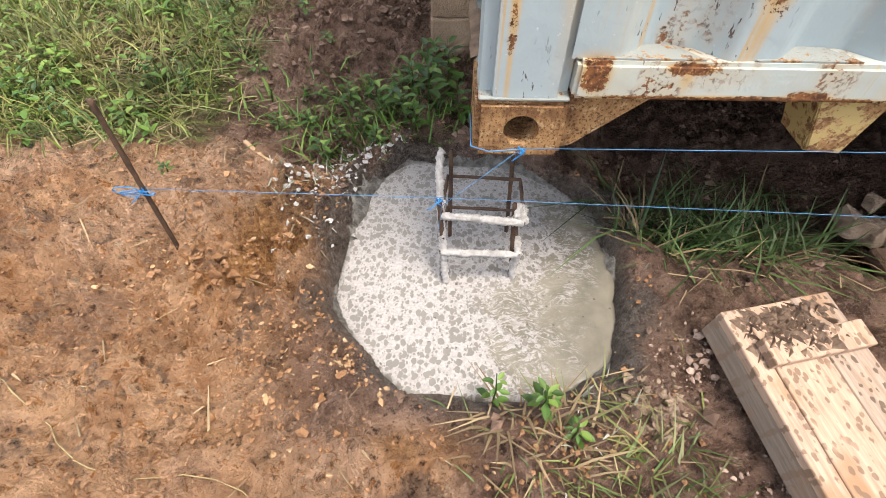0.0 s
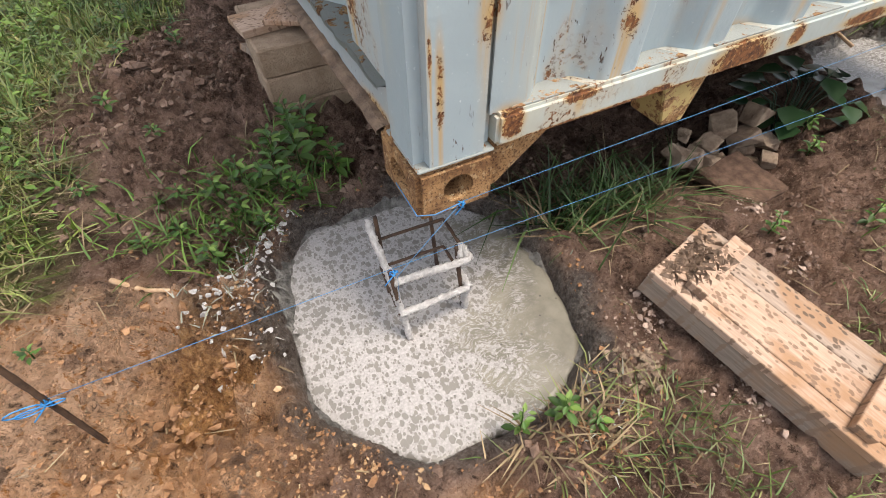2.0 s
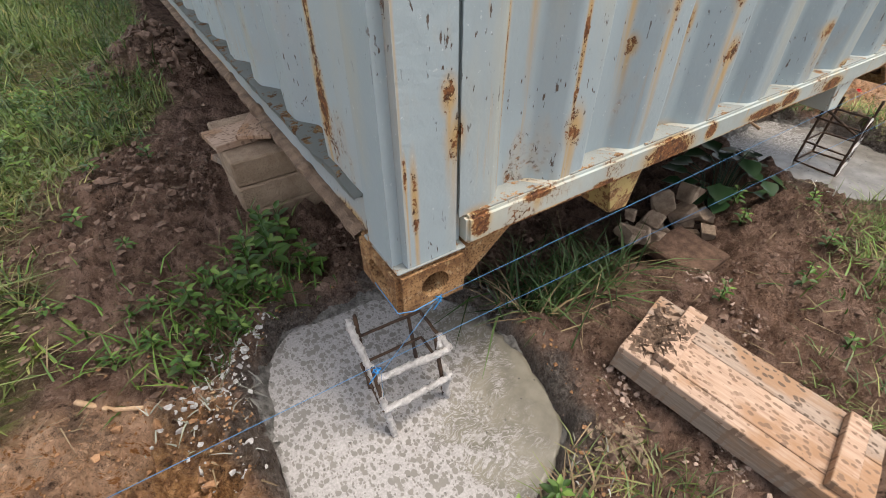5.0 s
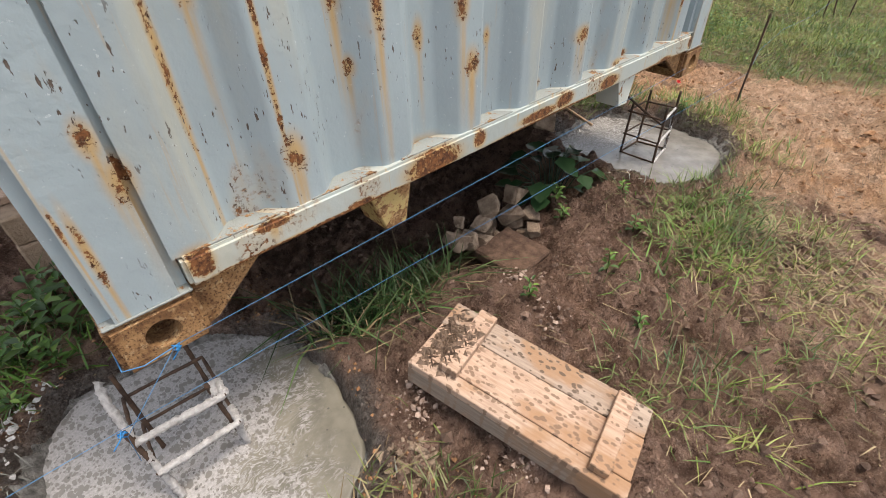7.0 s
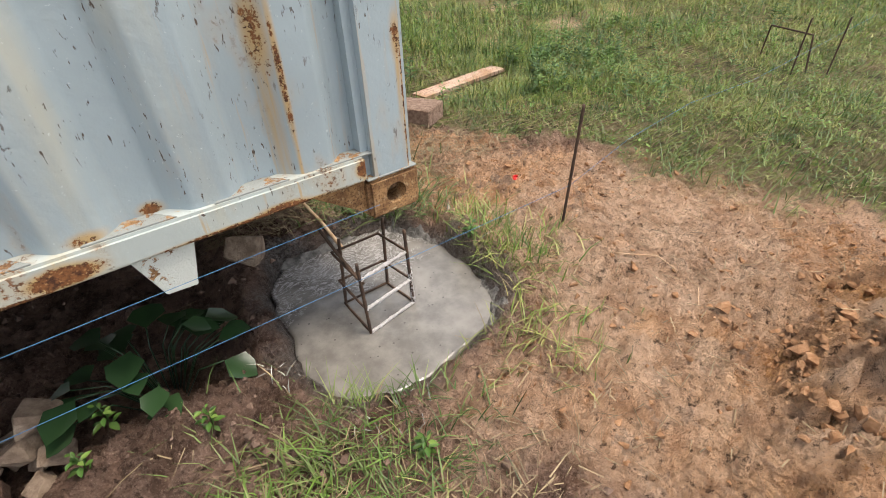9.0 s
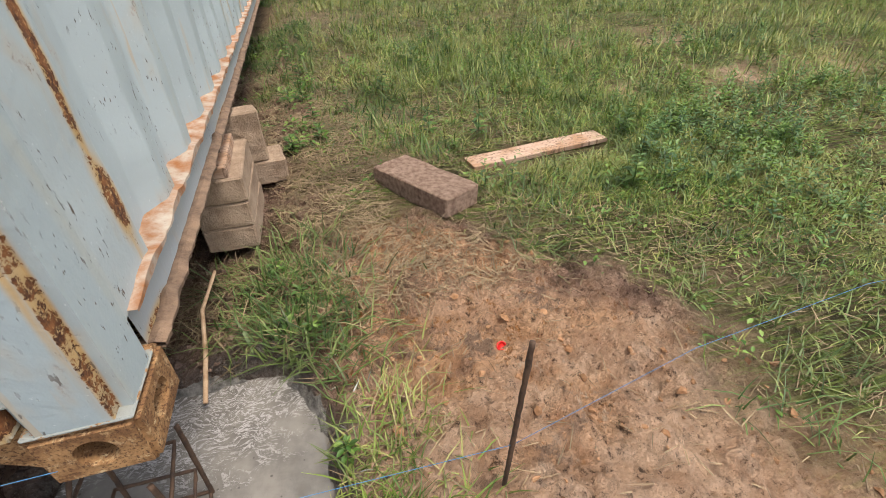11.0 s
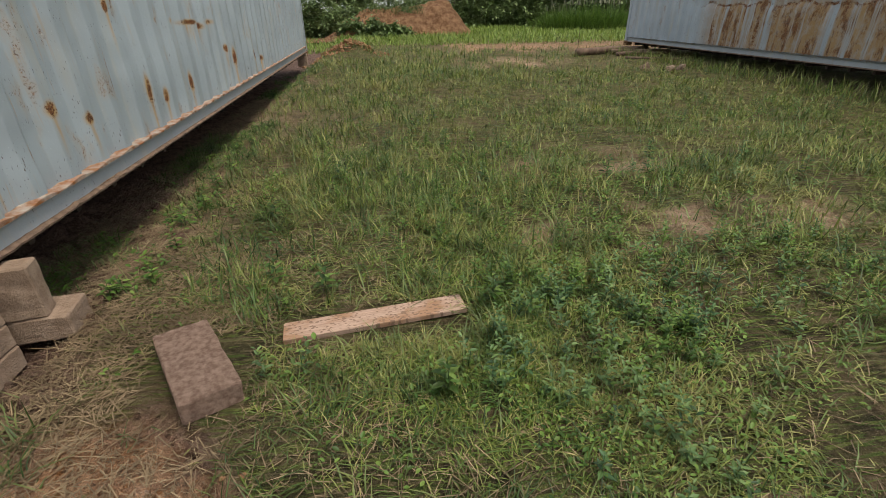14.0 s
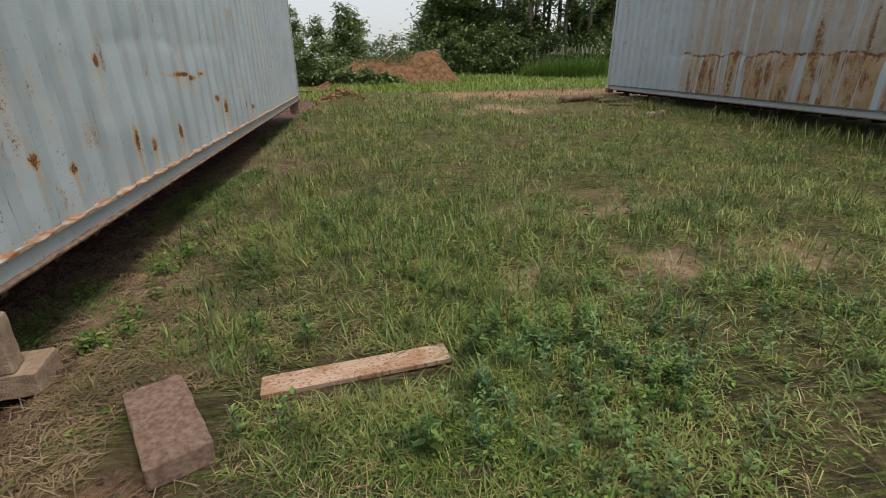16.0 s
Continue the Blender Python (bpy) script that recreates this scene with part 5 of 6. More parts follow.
block("concrete_block", (0.22, 0.30, 0.26), pose(2.33, 11.9, 0.10, 0, 0, 4), M_BLOCK, "tan concrete block standing under the far corner", GR, 31)
block("paving_slab", (0.20, 0.21, 0.045), pose(1.185, 0.030, -0.118, 3, -2, 2), M_SLAB, "thin muddy concrete slab lying by rubble", "", 33, 0.003)
plank("loose_plank", (0.81, 0.125, 0.026), pose(3.892, 1.545, 0.012, 0, -0.8, 7.0), M_WOOD, "pale stained plank lying on grass", "", 13)


def chunk(at, size, seed, flat=0.8):
    rnd = random.Random(seed)
    bm = bmesh.new()
    for _ in range(14):
        d = Vector((rnd.gauss(0, 1), rnd.gauss(0, 1), rnd.gauss(0, 1))).normalized()
        d = Vector((math.copysign(abs(d.x) ** 0.3, d.x), math.copysign(abs(d.y) ** 0.3, d.y), math.copysign(abs(d.z) ** 0.3, d.z) * flat)) * 0.82
        bm.verts.new(d * size * rnd.uniform(0.85, 1.15))
    bmesh.ops.convex_hull(bm, input=bm.verts[:])
    bmesh.ops.delete(bm, geom=[v for v in bm.verts if not v.link_faces], context="VERTS")
    bmesh.ops.bevel(bm, geom=bm.edges[:], offset=size * 0.03, segments=1, affect="EDGES")
    rough_up(bm, size * 0.035, 50, 2, seed)
    o = part("rubble_chunk", bm, M_CHUNK, None, "")
    o.matrix_basis = pose(*at, rnd.uniform(-25, 25), rnd.uniform(-25, 25), rnd.uniform(0, 90))
    return tagged(o, "broken angular chunk of pale concrete in a rubble heap", "rubble", "heap of broken concrete")


for k, (x, y, z, s) in enumerate(((1.256, 0.212, -0.012, 0.056), (1.386, 0.185, 0.008, 0.056), (1.322, 0.155, -0.046, 0.055), (1.393, 0.117, -0.060, 0.044), (1.189, 0.20, -0.056, 0.046),
                                  (1.352, 0.058, -0.085, 0.036), (1.052, 0.198, -0.045, 0.052), (1.097, 0.174, -0.062, 0.042), (1.149, 0.151, -0.074, 0.038), (1.122, 0.253, -0.028, 0.026), (1.24, 0.15, -0.10, 0.022), (1.30, 0.24, -0.10, 0.05), (1.36, 0.17, -0.11, 0.05), (1.13, 0.23, -0.10, 0.05), (1.23, 0.20, -0.12, 0.05), (1.34, 0.10, -0.12, 0.035))):
    chunk((x, y, z), s, 50 + k)
chunk((2.035, 0.54, 0.025), 0.075, 91)
for k, (x, y) in enumerate(((9.6, 8.6), (9.95, 8.75), (9.3, 8.9))):
    chunk((x, y, float(gz(x, y)) + 0.03), 0.11, 95 + k)


# ---- small litter ----
def cap(at):
    bm = bmesh.new()
    prof = [(0.0, 0.004), (0.011, 0.004), (0.0125, 0.012), (0.0145, 0.012), (0.0155, 0.0), (0.0, 0.0)]
    rows = [[bm.verts.new((math.cos(2 * math.pi * k / 24) * r, math.sin(2 * math.pi * k / 24) * r, z)) for k in range(24)] for r, z in prof[1:5]]
    for a, b in zip(rows, rows[1:]):
        for k in range(24):
            bm.faces.new((a[k], a[(k + 1) % 24], b[(k + 1) % 24], b[k]))
    bm.faces.new(rows[0])
    bm.faces.new(rows[-1][::-1])
    o = part("bottle_cap", bm, M_RED, None, "", True)
    o.matrix_basis = pose(at[0], at[1], float(gz(at[0], at[1])) + 0.004, 12, -8, 0)
    tagged(o, "red plastic bottle cap lying upturned on clay", "cap")


cap((3.204, 0.338))
wrap = thing("food_wrapper", pose(2.33, -1.14, float(gz(2.33, -1.14)) + 0.012, 6, 4, -35), "crumpled white and blue wrapper on bare earth", "wrapper")
for nm, x0, x1, mt in (("white_half", -0.022, 0.006, M_WHITE), ("blue_half", 0.006, 0.028, M_BLUE)):
    bm = box_bm(x0, x1, -0.018, 0.018, 0, 0.002)
    rough_up(bm, 0.003, 60, 4, 5)
    part(nm, bm, mt, wrap)


def stick(pts, radius, label, material=M_STICK, taper=0.6):
    tagged(part("stick", tube(dense(pts, 0.03), radius, 7, taper=taper, knob=0.25), material, None, label, True), label, "stick")


def on(x, y, up=0.0):
    return (x, y, float(gz(x, y)) + up)


stick([on(-0.70, 0.50, 0.008), on(-0.62, 0.43, 0.014), on(-0.55, 0.37, 0.01)], 0.009, "short broken stick lying on clay")
stick([(2.345, 0.42, -0.06), (2.34, 0.58, -0.01), (2.325, 0.72, 0.03), (2.35, 0.90, 0.05)], 0.008, "peeled forked stick lying beside the footing", taper=0.7)
stick([on(3.05, -0.30, 0.004), on(3.12, -0.42, 0.006), on(3.10, -0.58, 0.004), on(2.96, -0.66, 0.005), on(2.90, -0.60, 0.004)], 0.0022, "thin dry stem lying on clay", taper=0.5)
stick([on(-1.1 + 0.05 * k, -0.36 - 0.32 * (k / 18) ** 2 + 0.05 * math.sin(k * 0.55), 0.009) for k in range(19)], 0.0017, "thin dry creeper lying over clay", M_STEM)
for k, (x0, y0, x1, y1, r) in enumerate(((9.1, 11.85, 11.4, 12.6, 0.09), (10.0, 11.5, 11.6, 11.9, 0.05), (9.9, 10.9, 10.9, 10.3, 0.03), (10.1, 12.0, 11.8, 12.1, 0.06))):
    tagged(part("log", tube(dense([on(x0, y0, r), on((x0 + x1) / 2, (y0 + y1) / 2, r * 1.05), on(x1, y1, r)], 0.2), r, 10, taper=0.85, knob=0.1), M_LOG, None, "dark wet log lying in a loose pile", True), "dark wet log lying in a loose pile", "log", "pile of logs")
hoop = part("bent_rod", tube(dense([(6.25, 0.56, -0.1), (6.22, 0.54, 0.20), (6.0, 0.18, 0.21), (5.98, 0.12, -0.1)], 0.03), 0.006, 7), M_REBAR, None, "", True)
tagged(hoop, "thin rod bent into a hoop standing in grass", "rod")


# ---- plants ----
rng = np.random.default_rng(7)


def mesh_np(name, verts, faces, material, label, category, kind="stuff", parent=None, smooth=True):
    """A mesh from arrays of vertices and of equal-sided faces."""
    me = bpy.data.meshes.new(name)
    faces = np.asarray(faces, np.int32)
    nf, ns = faces.shape
    me.vertices.add(len(verts))
    me.vertices.foreach_set("co", np.asarray(verts, np.float32).ravel())
    me.loops.add(nf * ns)
    me.loops.foreach_set("vertex_index", faces.ravel())
    me.polygons.add(nf)
    me.polygons.foreach_set("loop_start", np.arange(nf, dtype=np.int32) * ns)
    me.polygons.foreach_set("use_smooth", np.full(nf, smooth))
    me.update(calc_edges=True)
    me.materials.append(material)
    ob = new(name, me)
    ob.parent = parent
    return tagged(ob, label, category, kind=kind)


def blades(x, y, z, length, width, lean, az, droop):
    """Curved grass blades, two quads each. All arguments are arrays."""
    n = len(x)
    rows = []
    for t in (0.0, 0.5, 1.0):
        out = length * (np.sin(lean) * t + droop * t * t)
        up = length * (np.cos(lean) * t - droop * 0.8 * t * t)
        cx, cy, cz = x + np.cos(az) * out, y + np.sin(az) * out, z + up
        w = width * (1.0, 0.8, 0.12)[int(t * 2)] / 2
        sx, sy = -np.sin(az) * w, np.cos(az) * w
        rows += [np.stack([cx - sx, cy - sy, cz], 1), np.stack([cx + sx, cy + sy, cz], 1)]
    v = np.stack(rows, 1).reshape(-1, 3)
    b = np.arange(n)[:, None] * 6
    f = np.concatenate([b + np.array([[0, 1, 3, 2]]), b + np.array([[2, 3, 5, 4]])], 0)
    return v, f


def leaves(x, y, z, size, az, tilt, wide=0.55):
    """Pointed oval leaves: two quads folded along the middle rib."""
    n = len(x)
    d = np.stack([np.cos(az) * np.cos(tilt), np.sin(az) * np.cos(tilt), np.sin(tilt)], 1)
    s = np.stack([-np.sin(az), np.cos(az), np.zeros(n)], 1)
    u = np.cross(d, s)
    p = np.stack([x, y, z], 1)
    L = size[:, None]
    W = L * wide * 0.5
    base, tip = p, p + d * L - u * L * 0.12
    m1, m2 = p + d * L * 0.38, p + d * L * 0.72 - u * L * 0.03
    lift = -u * L * 0.07
    v = np.stack([base, m1 - s * W - lift, m2 - s * W * 0.75 - lift, tip, m2 + s * W * 0.75 - lift, m1 + s * W - lift], 1).reshape(-1, 3)
    b = np.arange(n)[:, None] * 6
    f = np.concatenate([b + np.array([[0, 1, 2, 3]]), b + np.array([[0, 3, 4, 5]])], 0)
    return v, f


def clear(x, y):
    """Where plants may stand: not on footings, blocks, boards or paths under things."""
    ok = (pad_edge(PAD_A, x, y) > 0.02) & (pad_edge(PAD_B, x, y) > 0.02)
    for cx, cy, hx, hy in ((0.67, -0.43, 0.2, 0.29), (3.2, 1.288, 0.2, 0.25), (3.89, 1.52, 0.43, 0.13), (0.08, 1.15, 0.22, 0.22), (2.39, 1.42, 0.17, 0.36), (1.2, 0.12, 0.22, 0.2)):
        ok &= ~((np.abs(x - cx) < hx) & (np.abs(y - cy) < hy))
    return ok


def scatter(count, sampler, keep):
    """count tries of sampler(n) kept with the chance keep(x, y)."""
    x, y = sampler(count)
    ok = (rng.random(count) < keep(x, y)) & clear(x, y)
    return x[ok], y[ok]


def rings(cx, cy, lo, hi, power=1.0):
    """Places round a centre, thinner with distance."""
    def f(n):
        u = rng.random(n)
        r = lo + (hi - lo) * u**power
        a = rng.random(n) * 2 * np.pi
        return cx + r * np.cos(a), cy + r * np.sin(a)
    return f


def rect(x0, x1, y0, y1):
    return lambda n: (x0 + (x1 - x0) * rng.random(n), y0 + (y1 - y0) * rng.random(n))


def spot(cx, cy, rx, ry):
    return lambda n: (cx + rx * rng.normal(size=n), cy + ry * rng.normal(size=n))


def under_container(x, y):
    return ((x > 0.12) & (x < 2.32) & (y > 0.5) & (y < 12.0)) | ((x > 10.9) & (x < 13.0) & (y < 12.3) & (y > 0.3))


def field(x, y):
    """Chance of grass: on turf, in clumps."""
    _, turf, pale = zones(x, y)[:3]
    clump = step(fractal(x, y, 1.6, 3, 21), -0.7, 0.5)
    straw_side = 1 - 0.6 * step(-x, -3.5, -2.6) * step(x, 2.2, 2.5) * step(-y, -9.0, -5.0)
    edge = 0.4 + 0.6 * step(y + 0.4 * fractal(x, y, 1.5, 2, 51) + 1.3 * (x - 3.6), 0.7, 1.5)
    turf = turf * np.where(x > 2.0, edge, 1.0)
    return turf * (1 - 0.7 * pale) * (0.25 + 0.75 * clump) * np.where(under_container(x, y), 0.05, 1.0) * straw_side


def sow(name, xy, material, label, size, width, lean, droop, category="grass"):
    x, y = xy
    n = len(x)
    far = np.hypot(x - 3.0, y + 0.3)
    grow = 1 + 0.06 * np.clip(far - 2.5, 0, 30)
    length = size * (0.45 + 0.9 * rng.random(n)) * (0.75 + 0.5 * step(fractal(x, y, 0.9, 2, 31), -0.5, 0.6)) * (1 + 0.02 * far)
    length = length * np.where(x > 2.0, 0.68 + 0.32 * step(y + 0.3 * (x - 4.0) + 0.3 * fractal(x, y, 1.3, 2, 15), 0.5, 1.9), 1.0)
    slim = np.where(x > 2.0, 0.68 + 0.32 * step(y + 0.3 * (x - 4.0), 0.5, 1.9), 1.0)
    v, f = blades(x, y, gz(x, y) - 0.004, length, width * slim * (0.7 + 0.6 * rng.random(n)) * grow, rng.random(n) * lean, rng.random(n) * 2 * np.pi, droop * rng.random(n))
    return mesh_np(name, v, f, material, label, category)


def seed_pts(n, sampler, keep, clump, spread):
    """Tussocks: groups of blades that spring from one place."""
    x, y = scatter(n, sampler, keep)
    x, y = np.repeat(x, clump) + rng.normal(size=len(x) * clump) * spread, np.repeat(y, clump) + rng.normal(size=len(y) * clump) * spread
    ok = clear(x, y)
    return x[ok], y[ok]


right_field, left_field = rings(3.9, 0.2, 0.2, 16.0, 1.3), rings(-1.2, 1.2, 0.0, 5.0, 0.9)
far_field = rings(5.0, 10.0, 0.0, 34.0, 0.75)
sow("field_grass", seed_pts(52000, rings(4.3, 1.0, 0.1, 8.5, 0.9), field, 6, 0.026), M_GRASS, "short uneven green grass over the field", 0.090, 0.0054, 1.35, 0.9)
sow("field_grass", seed_pts(15000, right_field, field, 7, 0.03), M_GRASS_DARK, "darker grass tussocks over the field", 0.15, 0.0066, 1.2, 0.9)
sow("field_grass", seed_pts(13000, left_field, field, 6, 0.024), M_OLIVE, "short uneven yellow-green grass beyond the spoil", 0.085, 0.0044, 1.2, 0.9)
sow("field_grass", seed_pts(5000, left_field, lambda x, y: field(x, y) * step(y + 0.4 * fractal(x, y, 1.2, 2, 77), 0.9, 2.0), 7, 0.03), M_GRASS_DARK, "longer green grass beyond the spoil", 0.17, 0.0065, 1.0, 0.9)
sow("field_grass", seed_pts(22000, far_field, field, 6, 0.06), M_GRASS, "rough grass far over the field", 0.11, 0.0095, 0.9, 0.6)


edge_strip = lambda x, y: 0.8 * step(fractal(x, y, 2.0, 3, 7), -0.3, 0.4)
sow("field_grass", seed_pts(5200, rect(2.0, 2.85, 1.9, 11.0), edge_strip, 6, 0.03), M_GRASS_DARK, "patchy grass creeping under the container's rail", 0.075, 0.0055, 1.2, 0.9)


def low_leaves(name, xy, material, label, size, up, category="weeds"):
    x, y = xy
    n = len(x)
    far = np.hypot(x - 3.0, y + 0.3)
    v, f = leaves(x, y, gz(x, y) + up * rng.random(n), size * (0.5 + rng.random(n)) * (1 + 0.05 * np.clip(far - 3, 0, 20)), rng.random(n) * 2 * np.pi, rng.uniform(-0.3, 0.7, n))
    return mesh_np(name, v, f, material, label, category)


low_leaves("field_weeds", seed_pts(15000, rings(4.2, 0.8, 0.2, 9.0, 0.9), lambda x, y: field(x, y) * (0.3 + 0.7 * step(fractal(x, y, 2.6, 3, 44), 0.0, 0.6)), 6, 0.045), M_WEED, "low broad-leaved weeds among the grass", 0.020, 0.05)
low_leaves("field_weeds", seed_pts(900, rect(2.1, 2.8, 1.8, 9.0), edge_strip, 8, 0.035), M_WEED, "low weeds creeping under the container's rail", 0.03, 0.05)
low_leaves("field_weeds", seed_pts(2600, left_field, field, 7, 0.03), M_WEED, "low broad-leaved weeds beyond the spoil", 0.028, 0.08)


def standing(name, xy, material, label, count, size, height):
    """Upright weeds in one mesh: leaves set spirally round unseen thin stems."""
    x, y = xy
    n = len(x)
    h = height * (0.4 + 0.9 * rng.random(n))
    k = np.tile(np.arange(count), n)
    az = np.repeat(rng.random(n) * 6.28, count) + k * 2.4
    z = np.repeat(gz(x, y), count) + np.repeat(h, count) * (0.12 + 0.88 * (k + 0.5) / count)
    s = size * (0.6 + 0.6 * rng.random(n * count)) * (1.15 - 0.6 * k / count)
    lean = np.repeat(rng.normal(size=n) * 0.25, count) * (z - np.repeat(gz(x, y), count))
    v, f = leaves(np.repeat(x, count) + lean, np.repeat(y, count) + lean * 0.6, z, s, az, rng.uniform(0.0, 0.8, n * count), 0.42)
    mesh_np(name, v, f, material, label, "weeds")
    v, f = blades(x, y, gz(x, y), h, np.full(n, 0.004), np.full(n, 0.05), rng.random(n) * 6.28, np.full(n, 0.05))
    mesh_np(name + "_stems", v, f, material, label, "weeds")


patchy = lambda seed, lo, hi: (lambda x, y: field(x, y) * step(fractal(x, y, 0.8, 3, seed), lo, hi) * np.where(x > 2, step(y + 0.3 * (x - 3.6), 0.7, 1.3), 1.0))
standing("upright_weeds", scatter(4200, rings(4.6, 1.4, 0.2, 7.5, 0.9), patchy(61, 0.0, 0.6)), M_WEED, "upright leafy weeds standing among the grass", 13, 0.040, 0.16)
standing("upright_weeds", scatter(4600, rings(4.8, 2.0, 0.2, 8.5, 0.9), patchy(71, -0.1, 0.5)), M_WEED_BLUE, "blue-green leafy weeds standing among the grass", 14, 0.038, 0.18)
standing("upright_weeds", scatter(1100, left_field, patchy(81, -0.1, 0.5)), M_WEED, "upright leafy weeds beyond the spoil", 13, 0.05, 0.16)


def straw(name, xy, label, size=0.09):
    x, y = xy
    n = len(x)
    v, f = blades(x, y, gz(x, y) + 0.004 + 0.014 * rng.random(n), size * (0.4 + rng.random(n)), 0.0027 * (0.6 + 0.8 * rng.random(n)) * (1 + 0.05 * np.hypot(x - 3, y)), np.full(n, 1.45) + 0.2 * rng.random(n), rng.random(n) * 2 * np.pi, 0.02 * rng.random(n))
    return mesh_np(name, v, f, M_STRAW, label, "straw")


straw("dry_straw", scatter(85000, rect(1.95, 4.2, 0.6, 8.5), lambda x, y: step(-x + 0.5 * fractal(x, y, 1.5, 2, 3), -3.6, -2.7) * 0.9 + 0.12), "flattened dry straw along the container")
straw("dry_straw", scatter(30000, rings(4.2, 1.0, 0.2, 7.0, 0.9), lambda x, y: zones(x, y)[1] * 0.5), "scattered dry straw in the grass")
straw("dry_straw", scatter(16000, left_field, lambda x, y: zones(x, y)[1] * 0.8 + 0.03), "scattered dry straw by the spoil")
straw("dry_straw", scatter(7000, rect(0.9, 2.7, -1.5, -0.1), lambda x, y: bump2(x, y, 1.9, -0.75, 0.5, 0.5) * (0.15 + 0.8 * step(fractal(x, y, 3, 2, 8), 0.0, 0.5))), "dry trampled grass between the footings", 0.07)


straw("dry_straw", scatter(420, rect(2.55, 3.7, -1.3, 0.7), lambda x, y: zones(x, y)[0]), "few dry stems strewn over bare clay", 0.06)
straw("dry_straw", scatter(500, rect(-1.2, 1.4, -1.1, 0.5), lambda x, y: 0.6 + 0 * x), "few dry stems strewn over churned earth", 0.05)


TUFTS = {}


def tuft(cx, cy, rx, ry, n, size, width, material, label, lean=0.8, droop=0.6):
    n = int(n * 0.75)
    x, y = spot(cx, cy, rx * 1.25, ry * 1.25)(n)
    ok = clear(x, y)
    x, y = x[ok], y[ok]
    k = len(x)
    az = np.arctan2(y - cy, x - cx) + rng.normal(size=k) * 1.6
    v, f = blades(x, y, gz(x, y) - 0.004, size * (0.3 + 1.0 * rng.random(k)), width * (0.7 + 0.6 * rng.random(k)), rng.random(k) * lean, az, droop * rng.random(k))
    TUFTS.setdefault((material, label), []).append((v, f))
    if material not in (M_STRAW, M_SPLASH):
        k = int(n * 0.18)
        x, y = spot(cx, cy, rx * 1.6, ry * 1.6)(k)
        ok = clear(x, y)
        x, y = x[ok], y[ok]
        k = len(x)
        TUFTS.setdefault((M_STRAW, "dry withered blades among the green tufts"), []).append(blades(x, y, gz(x, y), size * (0.3 + 0.9 * rng.random(k)), width * 0.7 * np.ones(k), 0.6 + 0.9 * rng.random(k), rng.random(k) * 6.28, 0.5 * rng.random(k)))


tuft(0.60, 0.15, 0.085, 0.06, 340, 0.19, 0.0058, M_TUSSOCK, "tussock of long dark grass beside the concrete footing", 0.9, 0.8)
tuft(0.74, 0.12, 0.08, 0.05, 260, 0.17, 0.0055, M_TUSSOCK, "tussock of long dark grass beside the concrete footing", 0.9, 0.8)
tuft(0.45, 0.12, 0.03, 0.04, 26, 0.13, 0.007, M_STRAW, "bleached dry tuft at the footing's edge")
tuft(0.88, 0.20, 0.07, 0.04, 90, 0.13, 0.006, M_TUSSOCK, "small tussock of grass in the trench")
for cx, cy, n in ((0.36, -0.44, 190), (0.22, -0.42, 90), (0.45, -0.58, 150), (0.55, -0.80, 130)):
    tuft(cx, cy, 0.075, 0.06, int(n * 1.2), 0.080, 0.0034, M_OLIVE if n > 140 else M_GRASS_DARK, "clump of short grass by the footing", 1.3, 0.9)
for cx, cy, n in ((0.10, -0.38, 60), (0.16, -0.42, 60)):
    tuft(cx, cy, 0.04, 0.03, n, 0.09, 0.005, M_STRAW, "cement-splashed dry clump by the footing", 1.0, 0.8)
for cx, cy, n in ((-0.36, 0.34, 60), (-0.42, 0.22, 40), (-0.30, 0.42, 50), (0.45, 0.16, 20), (2.62, 0.34, 60), (2.66, 0.2, 40), (1.98, -0.05, 50), (2.1, -0.32, 40), (0.2, -0.33, 40)):
    tuft(cx, cy, 0.055, 0.055, n, 0.045, 0.004, M_SPLASH, "withered plants splashed white with cement", 1.2, 0.8)
for cx, cy, n in ((1.80, -0.30, 260), (1.96, -0.33, 330), (2.12, -0.40, 240), (1.88, -0.52, 300), (1.62, -0.62, 200), (2.02, -0.75, 200), (1.5, -1.0, 200), (1.75, -0.80, 160), (0.98, -0.62, 170), (1.02, -0.80, 140), (1.35, -0.78, 90), (1.72, -0.44, 260), (1.62, -0.50, 160)):
    tuft(cx, cy, 0.085, 0.075, int(n * 1.15), 0.085, 0.0034, M_GRASS if n in (200, 160, 140) else M_GRASS_DARK, "clump of short grass between the footings", 1.1, 0.9)
for cx, cy, n in ((2.74, 0.02, 260), (2.80, 0.14, 220), (2.78, -0.12, 160), (2.52, -0.30, 140), (2.62, -0.42, 130), (2.88, -0.06, 120), (2.86, 0.26, 120)):
    tuft(cx, cy, 0.06, 0.06, n, 0.09, 0.0042, M_GRASS, "sparse grass at the footing's edge", 1.0, 0.8)
for cx, cy, n in ((1.70, -0.42, 200), (1.60, -0.50, 130), (1.84, -0.36, 120), (1.36, -0.42, 50)):
    tuft(cx, cy, 0.08, 0.06, n, 0.085, 0.0055, M_WEED, "bright green grass sprouting between the footings", 1.1, 0.8)
for cx, cy, n in ((2.60, 0.62, 260), (2.62, 0.80, 240), (2.56, 0.98, 200), (2.66, 0.50, 160)):
    tuft(cx, cy, 0.09, 0.09, int(n * 2.2), 0.12, 0.0055, M_GRASS_DARK, "leafy green grass under the rail", 1.1, 0.9)
